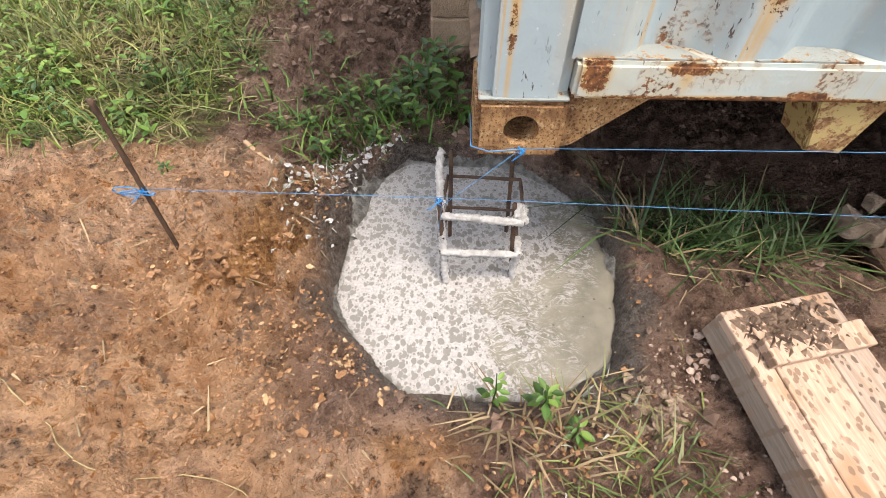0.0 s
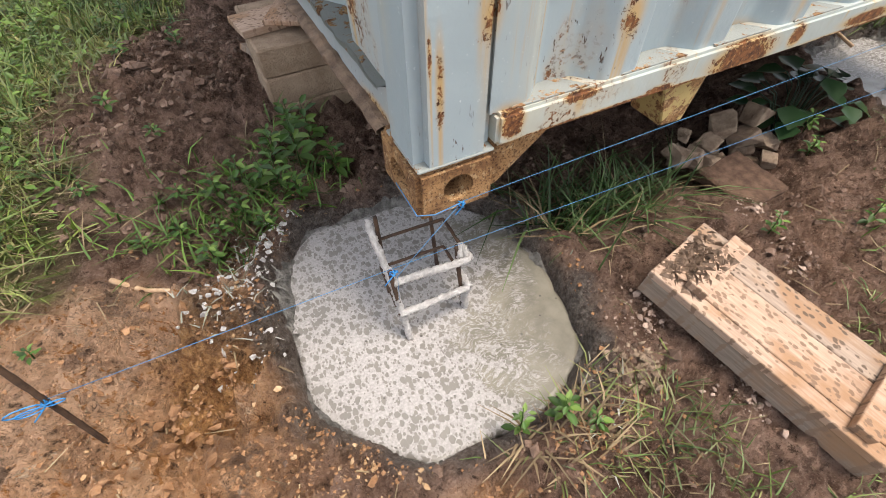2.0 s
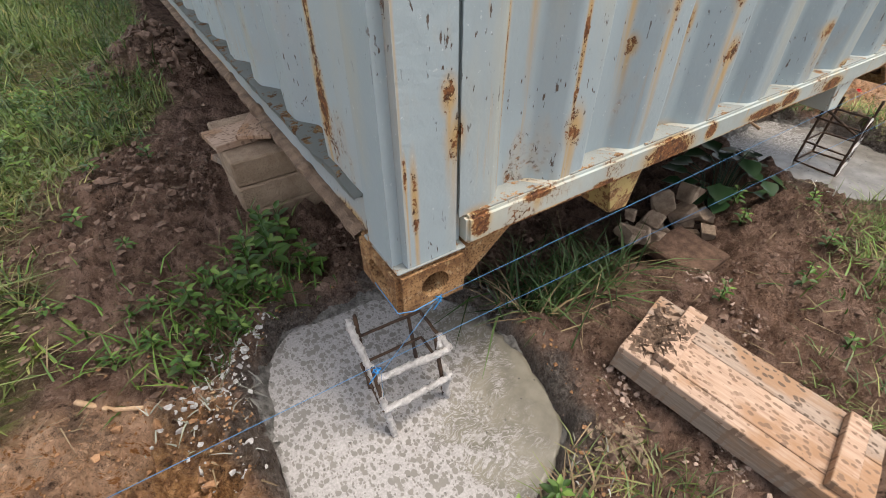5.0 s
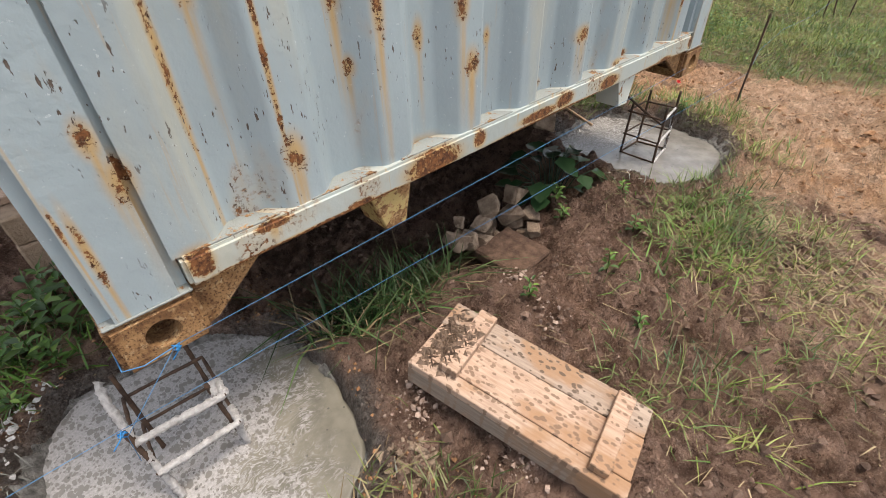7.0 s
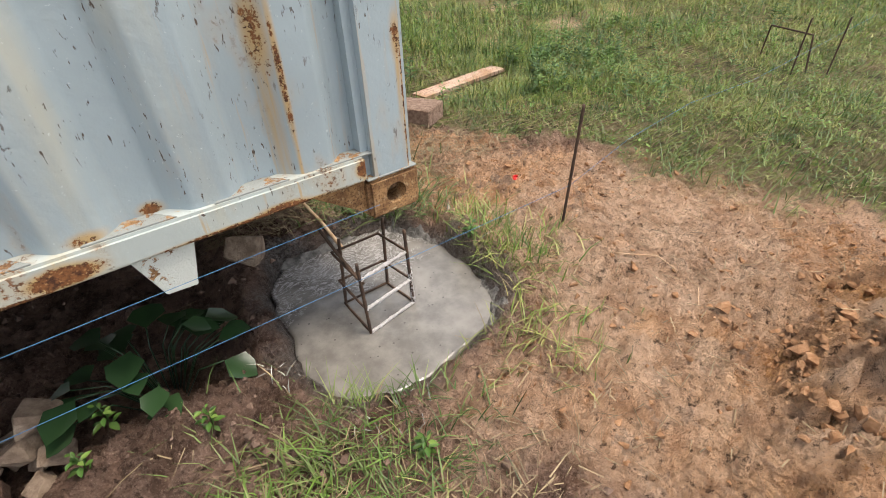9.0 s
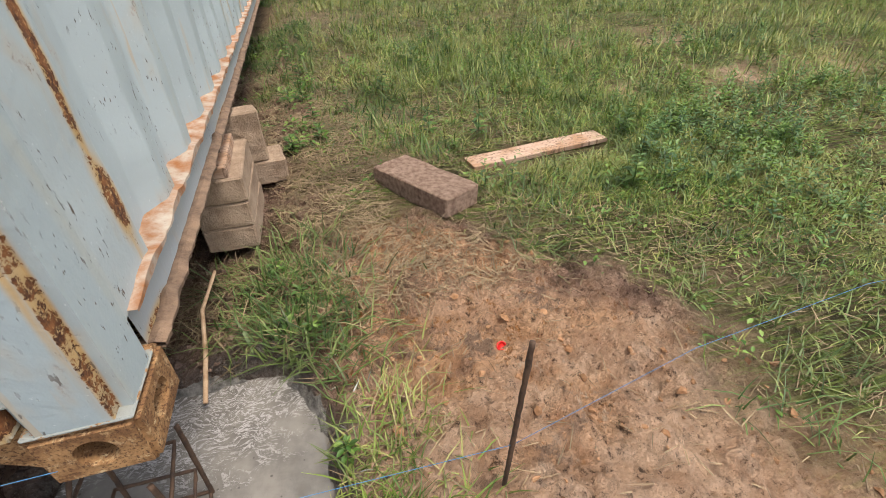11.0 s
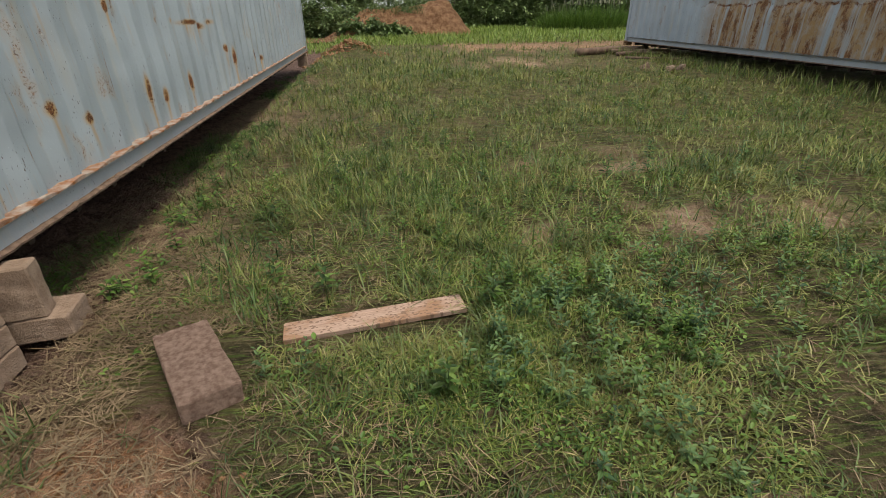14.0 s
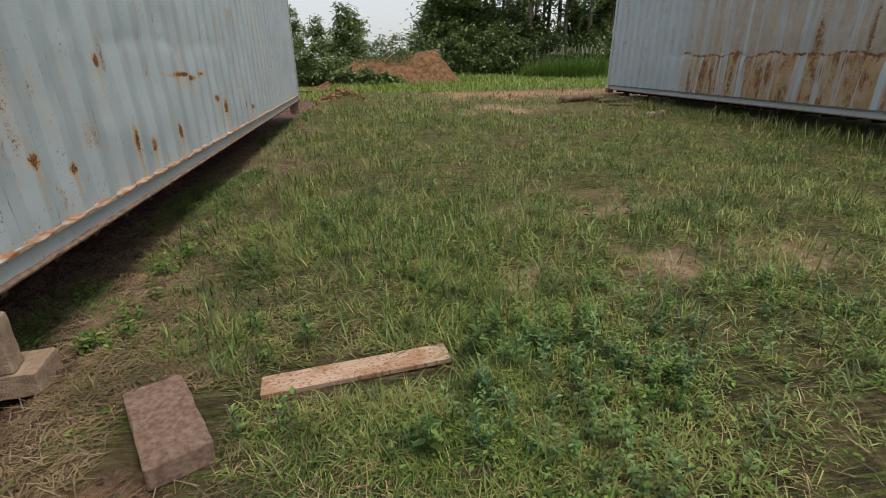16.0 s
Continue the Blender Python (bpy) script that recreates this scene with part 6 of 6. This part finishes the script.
for cx, cy, n in ((-0.30, 0.62, 260), (-0.18, 0.72, 200), (-0.42, 0.52, 200), (-0.55, 0.62, 160), (-0.10, 0.58, 100)):
    tuft(cx, cy, 0.07, 0.06, int(n * 0.7), 0.10, 0.006, M_WEED, "green grass and weeds at the spoil's foot", 0.9, 0.8)
for k in range(26):
    y = 1.2 + k * 0.42
    tuft(11.1 - 0.07 * y + 0.12 * math.sin(k * 3), y + 0.3, 0.12, 0.2, 90, 0.26, 0.010, M_GRASS, "tall grass along the foot of a container", 0.5, 0.5)


for (material, label), made in TUFTS.items():
    base, vs, fs = 0, [], []
    for v, f in made:
        vs.append(v)
        fs.append(f + base)
        base += len(v)
    mesh_np("grass_tufts", np.concatenate(vs), np.concatenate(fs), material, label, "grass")


def weed(at, count, size, height, material, label, spread=1.0):
    """A broad-leaved plant: a stem, with leaves that spring from it all round."""
    w = thing("broadleaf_weed", pose(*at), label, "weed")
    part("stem", tube([(0, 0, -0.01), (0.004, 0.002, height * 0.5), (0.0, 0.006, height)], 0.0022, 6, taper=0.5), M_WEED, w, "", True)
    k = np.arange(count)
    az = k * 2.4 + rng.random(count) * 0.5
    zz = height * (0.15 + 0.85 * (k + 0.5) / count)
    v, f = leaves(np.cos(az) * 0.006, np.sin(az) * 0.006, zz, size * (0.7 + 0.5 * rng.random(count)) * spread * (1.1 - 0.5 * k / count), az, rng.uniform(-0.2, 0.55, count), 0.5)
    mesh_np("foliage", v, f, material, "", "", "", w)


for x, y, c, s, h in ((2.58, 0.60, 12, 0.04, 0.08), (2.63, 0.74, 12, 0.04, 0.08), (2.55, 0.88, 12, 0.04, 0.08), (2.66, 0.55, 10, 0.035, 0.06), (-0.12, 0.66, 16, 0.075, 0.19), (-0.20, 0.60, 12, 0.06, 0.13), (-0.06, 0.74, 14, 0.07, 0.17), (-0.33, 0.58, 12, 0.05, 0.10), (-0.44, 0.44, 10, 0.045, 0.08), (-0.30, 0.70, 10, 0.06, 0.12),
                      (-0.16, 0.55, 14, 0.05, 0.10), (-0.24, 0.66, 14, 0.055, 0.12), (-0.38, 0.66, 12, 0.045, 0.09), (-0.02, 0.62, 14, 0.06, 0.14), (-0.10, 0.80, 14, 0.06, 0.15), (-0.28, 0.50, 12, 0.04, 0.07), (-0.50, 0.56, 10, 0.035, 0.06), (-0.40, 0.52, 10, 0.035, 0.06), (-0.18, 0.74, 14, 0.06, 0.13),
                      (0.14, -0.36, 12, 0.04, 0.08), (0.20, -0.40, 10, 0.035, 0.06), (0.05, -0.34, 9, 0.035, 0.13)):
    weed(on(x, y), int(c * 1.3), s * 0.85, h, M_SPROUT, "leafy green weed growing by the footing")
for x, y, c, s, h in ((0.98, -0.20, 10, 0.045, 0.10), (1.28, -0.30, 9, 0.05, 0.12), (1.12, -0.50, 8, 0.04, 0.07), (1.55, -0.25, 10, 0.05, 0.09), (1.72, -0.1, 12, 0.05, 0.10), (2.72, 0.10, 12, 0.05, 0.09), (2.1, -0.45, 10, 0.05, 0.09), (1.45, 0.0, 10, 0.05, 0.1), (1.52, 0.08, 10, 0.05, 0.1)):
    weed(on(x, y), int(c * 1.5), s * 0.62, h * 0.85, M_SPROUT, "small green weed sprouting from bare earth")
for x, y, c, s, h in ((-0.62, 1.15, 9, 0.05, 0.05), (-0.50, 0.95, 8, 0.035, 0.04), (-0.55, 1.45, 10, 0.05, 0.06), (-0.72, 0.80, 9, 0.04, 0.05), (-0.85, 0.30, 7, 0.03, 0.03), (-0.60, 0.55, 9, 0.035, 0.05), (-0.48, 0.70, 9, 0.04, 0.05), (-0.36, 1.55, 9, 0.05, 0.07)):
    weed(on(x, y), int(c * 1.5), s * 0.75, h, M_SPROUT, "small green weed sprouting from reddish soil")
for k in range(22):
    x, y = 2.58 + 0.22 * rng.random(), 1.75 + 3.2 * rng.random() ** 1.5
    weed(on(x, y), 13, 0.05, 0.10, M_WEED, "leafy green weed growing beside the rail")
for k in range(36):
    a, r = rng.random() * 2 * math.pi, 0.6 + 3.4 * rng.random()
    x, y = 4.4 + r * math.cos(a) * 0.9, 2.6 + r * math.sin(a)
    if x > 2.9 and y > 0.9 and bool(clear(np.array([x]), np.array([y]))[0]):
        weed(on(x, y), 18, 0.055, 0.17, M_SPROUT, "leafy weed standing in the grass")

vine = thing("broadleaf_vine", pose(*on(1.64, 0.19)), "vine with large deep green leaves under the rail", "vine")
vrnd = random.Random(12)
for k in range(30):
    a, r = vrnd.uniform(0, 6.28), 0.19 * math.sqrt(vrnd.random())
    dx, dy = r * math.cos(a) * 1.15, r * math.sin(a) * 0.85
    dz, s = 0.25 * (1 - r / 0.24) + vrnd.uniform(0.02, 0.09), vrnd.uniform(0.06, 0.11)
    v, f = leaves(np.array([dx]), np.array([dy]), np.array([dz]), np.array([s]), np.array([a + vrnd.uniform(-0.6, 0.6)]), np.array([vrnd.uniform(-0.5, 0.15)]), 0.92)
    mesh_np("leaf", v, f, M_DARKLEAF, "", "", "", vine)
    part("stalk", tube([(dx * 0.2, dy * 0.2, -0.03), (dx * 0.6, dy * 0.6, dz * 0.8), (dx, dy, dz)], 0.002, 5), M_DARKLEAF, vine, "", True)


# ---- clods and crumbs ----
def crumbs(name, x, y, size, material, label):
    """Many small angular lumps in one mesh."""
    n = len(x)
    base = np.array([(1, 0, 0), (-1, 0, 0), (0, 1, 0), (0, -1, 0), (0, 0, 1), (0, 0, -0.6)], float)
    tri = np.array([(0, 2, 4), (2, 1, 4), (1, 3, 4), (3, 0, 4), (2, 0, 5), (1, 2, 5), (3, 1, 5), (0, 3, 5)])
    v = base[None] * (0.6 + 0.8 * rng.random((n, 6, 1))) * size[:, None, None]
    a = rng.random(n) * 2 * np.pi
    c, s = np.cos(a)[:, None], np.sin(a)[:, None]
    vx, vy = v[..., 0] * c - v[..., 1] * s, v[..., 0] * s + v[..., 1] * c
    out = np.stack([vx + x[:, None], vy + y[:, None], v[..., 2] * 0.7 + (gz(x, y) + size * 0.15)[:, None]], -1).reshape(-1, 3)
    return mesh_np(name, out, (np.arange(n)[:, None, None] * 6 + tri[None]).reshape(-1, 3), material, label, "clods", smooth=False)


def lumps(name, x, y, size, material, label):
    """Rounded, uneven lumps in one mesh, with some twenty faces each."""
    t = (1 + 5**0.5) / 2
    ico = np.array([(-1, t, 0), (1, t, 0), (-1, -t, 0), (1, -t, 0), (0, -1, t), (0, 1, t), (0, -1, -t), (0, 1, -t), (t, 0, -1), (t, 0, 1), (-t, 0, -1), (-t, 0, 1)]) / 1.9
    tri = np.array([(0, 11, 5), (0, 5, 1), (0, 1, 7), (0, 7, 10), (0, 10, 11), (1, 5, 9), (5, 11, 4), (11, 10, 2), (10, 7, 6), (7, 1, 8), (3, 9, 4), (3, 4, 2), (3, 2, 6), (3, 6, 8), (3, 8, 9), (4, 9, 5), (2, 4, 11), (6, 2, 10), (8, 6, 7), (9, 8, 1)])
    n = len(x)
    v = ico[None] * (0.45 + 0.95 * rng.random((n, 12, 1))) * size[:, None, None] * rng.uniform(0.5, 1.35, (n, 1, 3))
    out = np.stack([v[..., 0] + x[:, None], v[..., 1] + y[:, None], v[..., 2] * 0.8 + (gz(x, y) + size * 0.1)[:, None]], -1).reshape(-1, 3)
    return mesh_np(name, out, (np.arange(n)[:, None, None] * 12 + tri[None]).reshape(-1, 3), material, label, "clods", smooth=False)


def sizes(n, lo, hi, power=3.0):
    return lo + (hi - lo) * rng.random(n) ** power


def clustered(scale, seed, lo=0.15, hi=0.6):
    return lambda x, y: step(fractal(x, y, scale, 3, seed), lo, hi)


heap_a, heap_b = clustered(8, 91), clustered(7, 95, 0.0, 0.5)
near_a = lambda x, y: bump2(x, y, -0.45, 0.06, 0.28, 0.28) + bump2(x, y, -0.26, -0.26, 0.2, 0.2) + bump2(x, y, 0.05, -0.42, 0.2, 0.08)
x, y = scatter(16000, rect(-1.3, 0.25, -0.9, 0.55), lambda x, y: zones(x, y)[0] * (0.015 + heap_a(x, y) * near_a(x, y)))
lumps("clay_crumbs", x, y, sizes(len(x), 0.0015, 0.014, 4) * (0.45 + 0.55 * np.clip(near_a(x, y) * 2, 0, 1)), M_CLOD, "crumbled orange clay by the footing")
x, y = scatter(26000, rect(-1.25, 0.45, -0.95, 0.6), lambda x, y: (1 - zones(x, y)[1]) * (0.10 + 0.9 * clustered(5, 131, -0.1, 0.5)(x, y) * np.clip(near_a(x, y) + 0.25, 0, 1)))
crumbs("clay_crumbs", x, y, sizes(len(x), 0.0015, 0.0075, 2.5), M_CLOD, "fine crumbs of orange clay")
x, y = scatter(7000, rect(-1.0, 0.3, -0.8, 0.45), lambda x, y: 0.9 * clustered(10, 99, 0.3, 0.7)(x, y) * near_a(x, y))
lumps("clay_crumbs", x, y, sizes(len(x), 0.001, 0.010, 4), M_PALE_CLOD, "pale cream crumbs of dry clay by the footing")
x, y = scatter(15000, rect(2.3, 4.0, -1.7, 0.9), lambda x, y: zones(x, y)[0] * (0.08 + heap_b(x, y) * bump2(x, y, 3.14, -1.08, 0.42, 0.34)))
lumps("clay_crumbs", x, y, sizes(len(x), 0.0015, 0.016, 4), M_CLOD, "crumbled orange clay on a spoil pile")
x, y = scatter(34000, rect(-1.2, 2.6, -1.2, 2.2), lambda x, y: (1 - zones(x, y)[0]) * (1 - zones(x, y)[1]) * (0.10 + 0.8 * step(fractal(x, y, 4, 3, 17), 0, 0.6)))
crumbs("soil_crumbs", x, y, sizes(len(x), 0.002, 0.017, 4), M_SOIL_CLOD, "dark crumbled earth")
x, y = scatter(3000, spot(-0.42, 1.32, 0.16, 0.2), lambda x, y: 0.2 + 0.8 * clustered(9, 103)(x, y))
lumps("soil_crumbs", x, y, sizes(len(x), 0.002, 0.022, 5), M_SOIL_CLOD, "dark lumps of dug earth on a spoil heap")
x, y = spot(-0.10, 2.9, 0.20, 0.22)(1100)
lumps("soil_crumbs", x, y, sizes(1100, 0.003, 0.04, 4), M_SOIL_CLOD, "dark lumps of dug earth on a spoil heap")
x, y = spot(0.38, -0.34, 0.035, 0.03)(190)
lumps("concrete_crumbs", x, y, sizes(190, 0.003, 0.014), M_CHUNK, "pale concrete crumbs by the footing")
for cx, cy, count in ((-0.34, 0.36, 110), (-0.42, 0.26, 90), (-0.24, 0.46, 60), (-0.40, 0.12, 40)):
    x, y = spot(cx, cy, 0.05, 0.05)(count)
    ok = clear(x, y)
    x, y = x[ok], y[ok]
    lumps("cement_splashes", x, y, sizes(len(x), 0.002, 0.012), M_CRUST, "white dabs of splashed cement beside the footing")
for cx, cy, count in ((0.56, -0.50, 150), (0.46, -0.24, 110), (1.06, -0.10, 120), (0.93, -0.30, 90)):
    x, y = spot(cx, cy, 0.04, 0.035)(count)
    lumps("concrete_crumbs", x, y, sizes(count, 0.002, 0.011), M_PALE_SOIL, "pinkish dry crumbs heaped on damp earth")
x, y = spot(3.35, 13.6, 0.5, 0.4)(700)
lumps("clay_crumbs", x, y, sizes(700, 0.015, 0.07), M_CLOD, "lumps of orange clay on a far heap")
x, y = scatter(1500, spot(3.14, -1.08, 0.26, 0.19), heap_b)
lumps("clay_lumps", x, y, sizes(len(x), 0.003, 0.024, 4), M_CLOD, "broken lumps of orange clay on a spoil pile")


# ---- distance ----
def mound_height(x, y):
    h = 1.35 * math.exp(-((x / 3.1) ** 6) - (y / 1.8) ** 4) * (0.92 + 0.05 * x / 3) + 0.45 * math.exp(-(((x - 2.0) / 0.7) ** 2) - ((y + 0.2) / 1.1) ** 2)
    return h + 0.22 * noise.fractal(Vector((x * 1.5, y * 1.5, 2)), 0.9, 2.0, 5) * min(1, h) - 0.06


def far_mound():
    bm = bmesh.new()
    n = 60
    grid = []
    for j in range(n):
        row = []
        for i in range(n):
            x, y = (i / (n - 1) - 0.5) * 11, (j / (n - 1) - 0.5) * 6
            row.append(bm.verts.new((x, y, mound_height(x, y))))
        grid.append(row)
    for j in range(n - 1):
        for i in range(n - 1):
            bm.faces.new((grid[j][i], grid[j][i + 1], grid[j + 1][i + 1], grid[j + 1][i]))
    o = part("clay_mound", bm, M_MOUND, None, "", True)
    o.location = (5.5, 25.0, 0.10)
    tagged(o, "tall mound of dug orange clay beyond the field", "mound")
    n = 3800
    x, y = rng.uniform(-3.2, 1.0, n), rng.uniform(-1.2, 0.6, n)
    z = np.array([mound_height(float(a), float(b)) for a, b in zip(x, y)])
    ok = z > 0.95
    x, y, z = x[ok], y[ok], z[ok]
    n = len(x)
    v, f = blades(x + 5.5, y + 25.0, z + 0.08, 0.16 * (0.5 + rng.random(n)), np.full(n, 0.02), rng.random(n) * 1.2, rng.random(n) * 6.28, 0.4 * rng.random(n))
    mesh_np("mound_grass", v, f, M_GRASS_DARK, "rough grass along the top of a clay mound", "grass")


far_mound()


def crown(points, per, spread, size):
    """Leaf clumps round given points."""
    k = len(points)
    p = np.repeat(np.asarray(points), per, 0) + rng.normal(size=(k * per, 3)) * spread
    n = k * per
    return leaves(p[:, 0], p[:, 1], p[:, 2], size * (0.6 + 0.8 * rng.random(n)), rng.random(n) * 2 * np.pi, rng.uniform(-0.9, 0.6, n), 0.6)


def tree(m, height, width, seed, label, bare=0.35, clumps=46, leaf=0.26):
    rnd = random.Random(seed)
    t = thing("tree", m, label, "tree", "trees beyond the field")
    top = Vector((rnd.uniform(-0.3, 0.3), rnd.uniform(-0.3, 0.3), height * 0.92))
    trunk = tube([Vector((0, 0, -0.2)), Vector((0.05, 0.03, height * 0.3)), top * 0.65, top], 0.012 * height + 0.03, 8, taper=0.25)
    ends = []
    for k in range(16):
        z = height * (bare + (0.95 - bare) * rnd.random())
        a, r = rnd.uniform(0, 2 * math.pi), width * (0.35 + 0.65 * rnd.random()) * math.sin(math.pi * min(0.92, 0.25 + 0.75 * (z / height - bare) / (1 - bare)))
        base = top * (z / top.z * 0.9)
        end = Vector((base.x + math.cos(a) * r, base.y + math.sin(a) * r, z + height * 0.06 * rnd.random()))
        tube([base, base.lerp(end, 0.5) + Vector((0, 0, 0.1)), end], 0.004 * height, 5, trunk, 0.4)
        ends += [end, base.lerp(end, 0.65)]
    part("trunk", trunk, M_BARK, t, "pale bare trunk with limbs", True)
    pts = [tuple(rnd.choice(ends) + Vector((rnd.gauss(0, 1), rnd.gauss(0, 1), rnd.gauss(0, 0.8))) * width * 0.16) for _ in range(clumps)]
    v, f = crown(pts, 42, width * 0.12, leaf * 1.2)
    mesh_np("crown", v, f, M_TREE, "", "", "", t)
    return t


def bush(m, w, h, label, count=60, leaf=0.16, material=M_TREE):
    b = thing("bush", m, label, "bush", "bushes beyond the field")
    pts = []
    for _ in range(count):
        a, r, z = rng.random() * 6.28, w * math.sqrt(rng.random()), rng.random()
        pts.append((math.cos(a) * r, math.sin(a) * r * 0.6, h * z * (1 - 0.55 * (r / w) ** 2) + 0.1))
    v, f = crown(pts, 40, w * 0.09, leaf)
    mesh_np("foliage", v, f, material, "", "", "", b)
    part("stem", tube([(0, 0, -0.1), (0.1, 0, h * 0.4), (0, 0.1, h * 0.8)], 0.05, 6, taper=0.4), M_BARK, b, "", True)
    return b


def bearing(deg, dist):
    return 4.05 + dist * math.sin(radians(deg)), -0.1 + dist * math.cos(radians(deg))


proto = [tree(pose(*bearing(a, d), 0.0), h, w, s, "tall slender tree with thin pale trunk and ragged crown", b, c) for a, d, h, w, s, b, c in
         ((13, 40, 12, 2.6, 1, 0.3, 60), (17.5, 42, 14, 2.4, 2, 0.4, 50), (22, 41, 15, 2.0, 3, 0.5, 40), (9.6, 39, 8.2, 2.8, 4, 0.12, 90))]
for k, (a, d) in enumerate(((12.5, 36), (16.5, 37), (19, 35.5), (22.8, 36), (25.2, 35), (27.5, 37), (11, 44), (15, 45), (19.5, 44), (24.5, 43), (27, 42), (12, 50), (16, 52), (20.5, 51), (23.5, 50), (26, 52), (10.5, 52), (14, 38), (21, 37.5), (18.3, 48), (25.4, 47), (29, 46), (32, 48), (36, 50), (41, 52))):
    x, y = bearing(a, d)
    o = copy_thing(proto[k % 3], pose(x, y, 0.0, 0, 0, k * 67))
    o.scale = (0.85 + 0.1 * (k % 4),) * 3
for k, (a, d, s) in enumerate(((9.0, 36, 0.75), (11.2, 37, 0.7), (13.5, 36, 0.6), (15.6, 36, 0.55), (17.6, 37, 0.6), (19.6, 36, 0.5), (24.0, 38, 0.6), (26.5, 38, 0.7))):
    x, y = bearing(a, d)
    copy_thing(proto[3], pose(x, y, 0.0, 0, 0, k * 51)).scale = (s * 1.3, s * 1.3, s)
far_tree = tree(pose(*bearing(-2.4, 62), 0.0), 7.8, 2.6, 9, "far ragged tree against a white sky", 0.3, 50, 0.3)
for a, d, s in ((-4.2, 66, 0.85), (-1.2, 64, 0.95), (-0.6, 70, 0.85), (-7.5, 60, 0.9), (-10, 55, 0.9), (-14, 50, 0.9)):
    copy_thing(far_tree, pose(*bearing(a, d), 0.0, 0, 0, a * 40)).scale = (s, s, s)
for k, (a, d, w, h) in enumerate(((-6.8, 27, 1.5, 2.6), (-5.4, 26, 1.2, 2.0), (-4.2, 26, 1.3, 1.2), (-8.5, 28, 1.6, 2.6), (-2.6, 25, 1.2, 1.3), (-11, 29, 1.8, 2.6), (-1.0, 23.5, 1.1, 1.1), (0.8, 23, 1.0, 0.75), (2.4, 22.8, 0.9, 0.6))):
    bush(pose(*bearing(a, d), 0.0), w, h, "dense dark bush at the field's edge", 46)
for k, (a, d, w, h) in enumerate(((-3.5, 60, 3.0, 3.6), (0.0, 60, 3.0, 3.8), (3.2, 58, 3.0, 4.2), (6.0, 56, 3.0, 3.6), (-0.5, 64, 2.4, 4.4), (8.3, 50, 2.4, 3.4))):
    bush(pose(*bearing(a, d), 0.0), w, h, "low far hedge of trees under a white sky", 50, 0.3)
for k, (a, d, w, h) in enumerate(((9.2, 33, 1.8, 3.2), (11.0, 34, 2.0, 3.6), (13.2, 33, 1.9, 3.0), (15.2, 34, 2.0, 3.4), (17.0, 33, 1.8, 2.6), (18.8, 34, 1.9, 3.0), (20.4, 35, 2.0, 3.4), (22.2, 34, 2.0, 3.2), (24.4, 34, 2.0, 3.4), (26.6, 34, 2.0, 3.2))):
    bush(pose(*bearing(a, d), 0.0), w, h, "leafy green bush before the woods", 70, 0.2)
for k, (a, d, w, h) in enumerate(((20.6, 30, 1.2, 1.5), (22.4, 29, 1.4, 1.9), (24.4, 29, 1.5, 2.0), (26.2, 30, 1.5, 1.9))):
    x, y = bearing(a, d)
    n = 1300
    px, py = rng.normal(size=n) * w * 0.45, rng.normal(size=n) * w * 0.3
    v, f = blades(px, py, np.zeros(n), h * (0.35 + 0.6 * rng.random(n)), np.full(n, 0.03), rng.random(n) * 0.9, np.arctan2(py, px) + rng.normal(size=n) * 0.5, 0.4 * rng.random(n))
    b = thing("reed_clump", pose(x, y, 0.0), "tall grey-green reed grass with pale plumes", "reeds", "reeds by the woods")
    mesh_np("foliage", v, f, M_WEED, "", "", "", b)
    n = 24
    px, py = rng.normal(size=n) * w * 0.35, rng.normal(size=n) * w * 0.25
    v, f = blades(px, py, np.full(n, h * 0.75), 0.4 + 0.2 * rng.random(n), np.full(n, 0.06), rng.random(n) * 0.4, rng.random(n) * 6.28, 0.3 * rng.random(n))
    mesh_np("plume_fringe", v, f, M_PLUME, "pale feathery plumes", "", "stuff", b)
x, y = rect(1.0, 24.0, 17.0, 36.0)(42000)
ok = np.hypot((x - 5.5) / 3.6, (y - 25) / 2.2) > 1
x, y = x[ok], y[ok]
sow("meadow_grass", (x, y), M_MEADOW, "bright meadow grass before the woods", 0.16, 0.012, 0.8, 0.5)
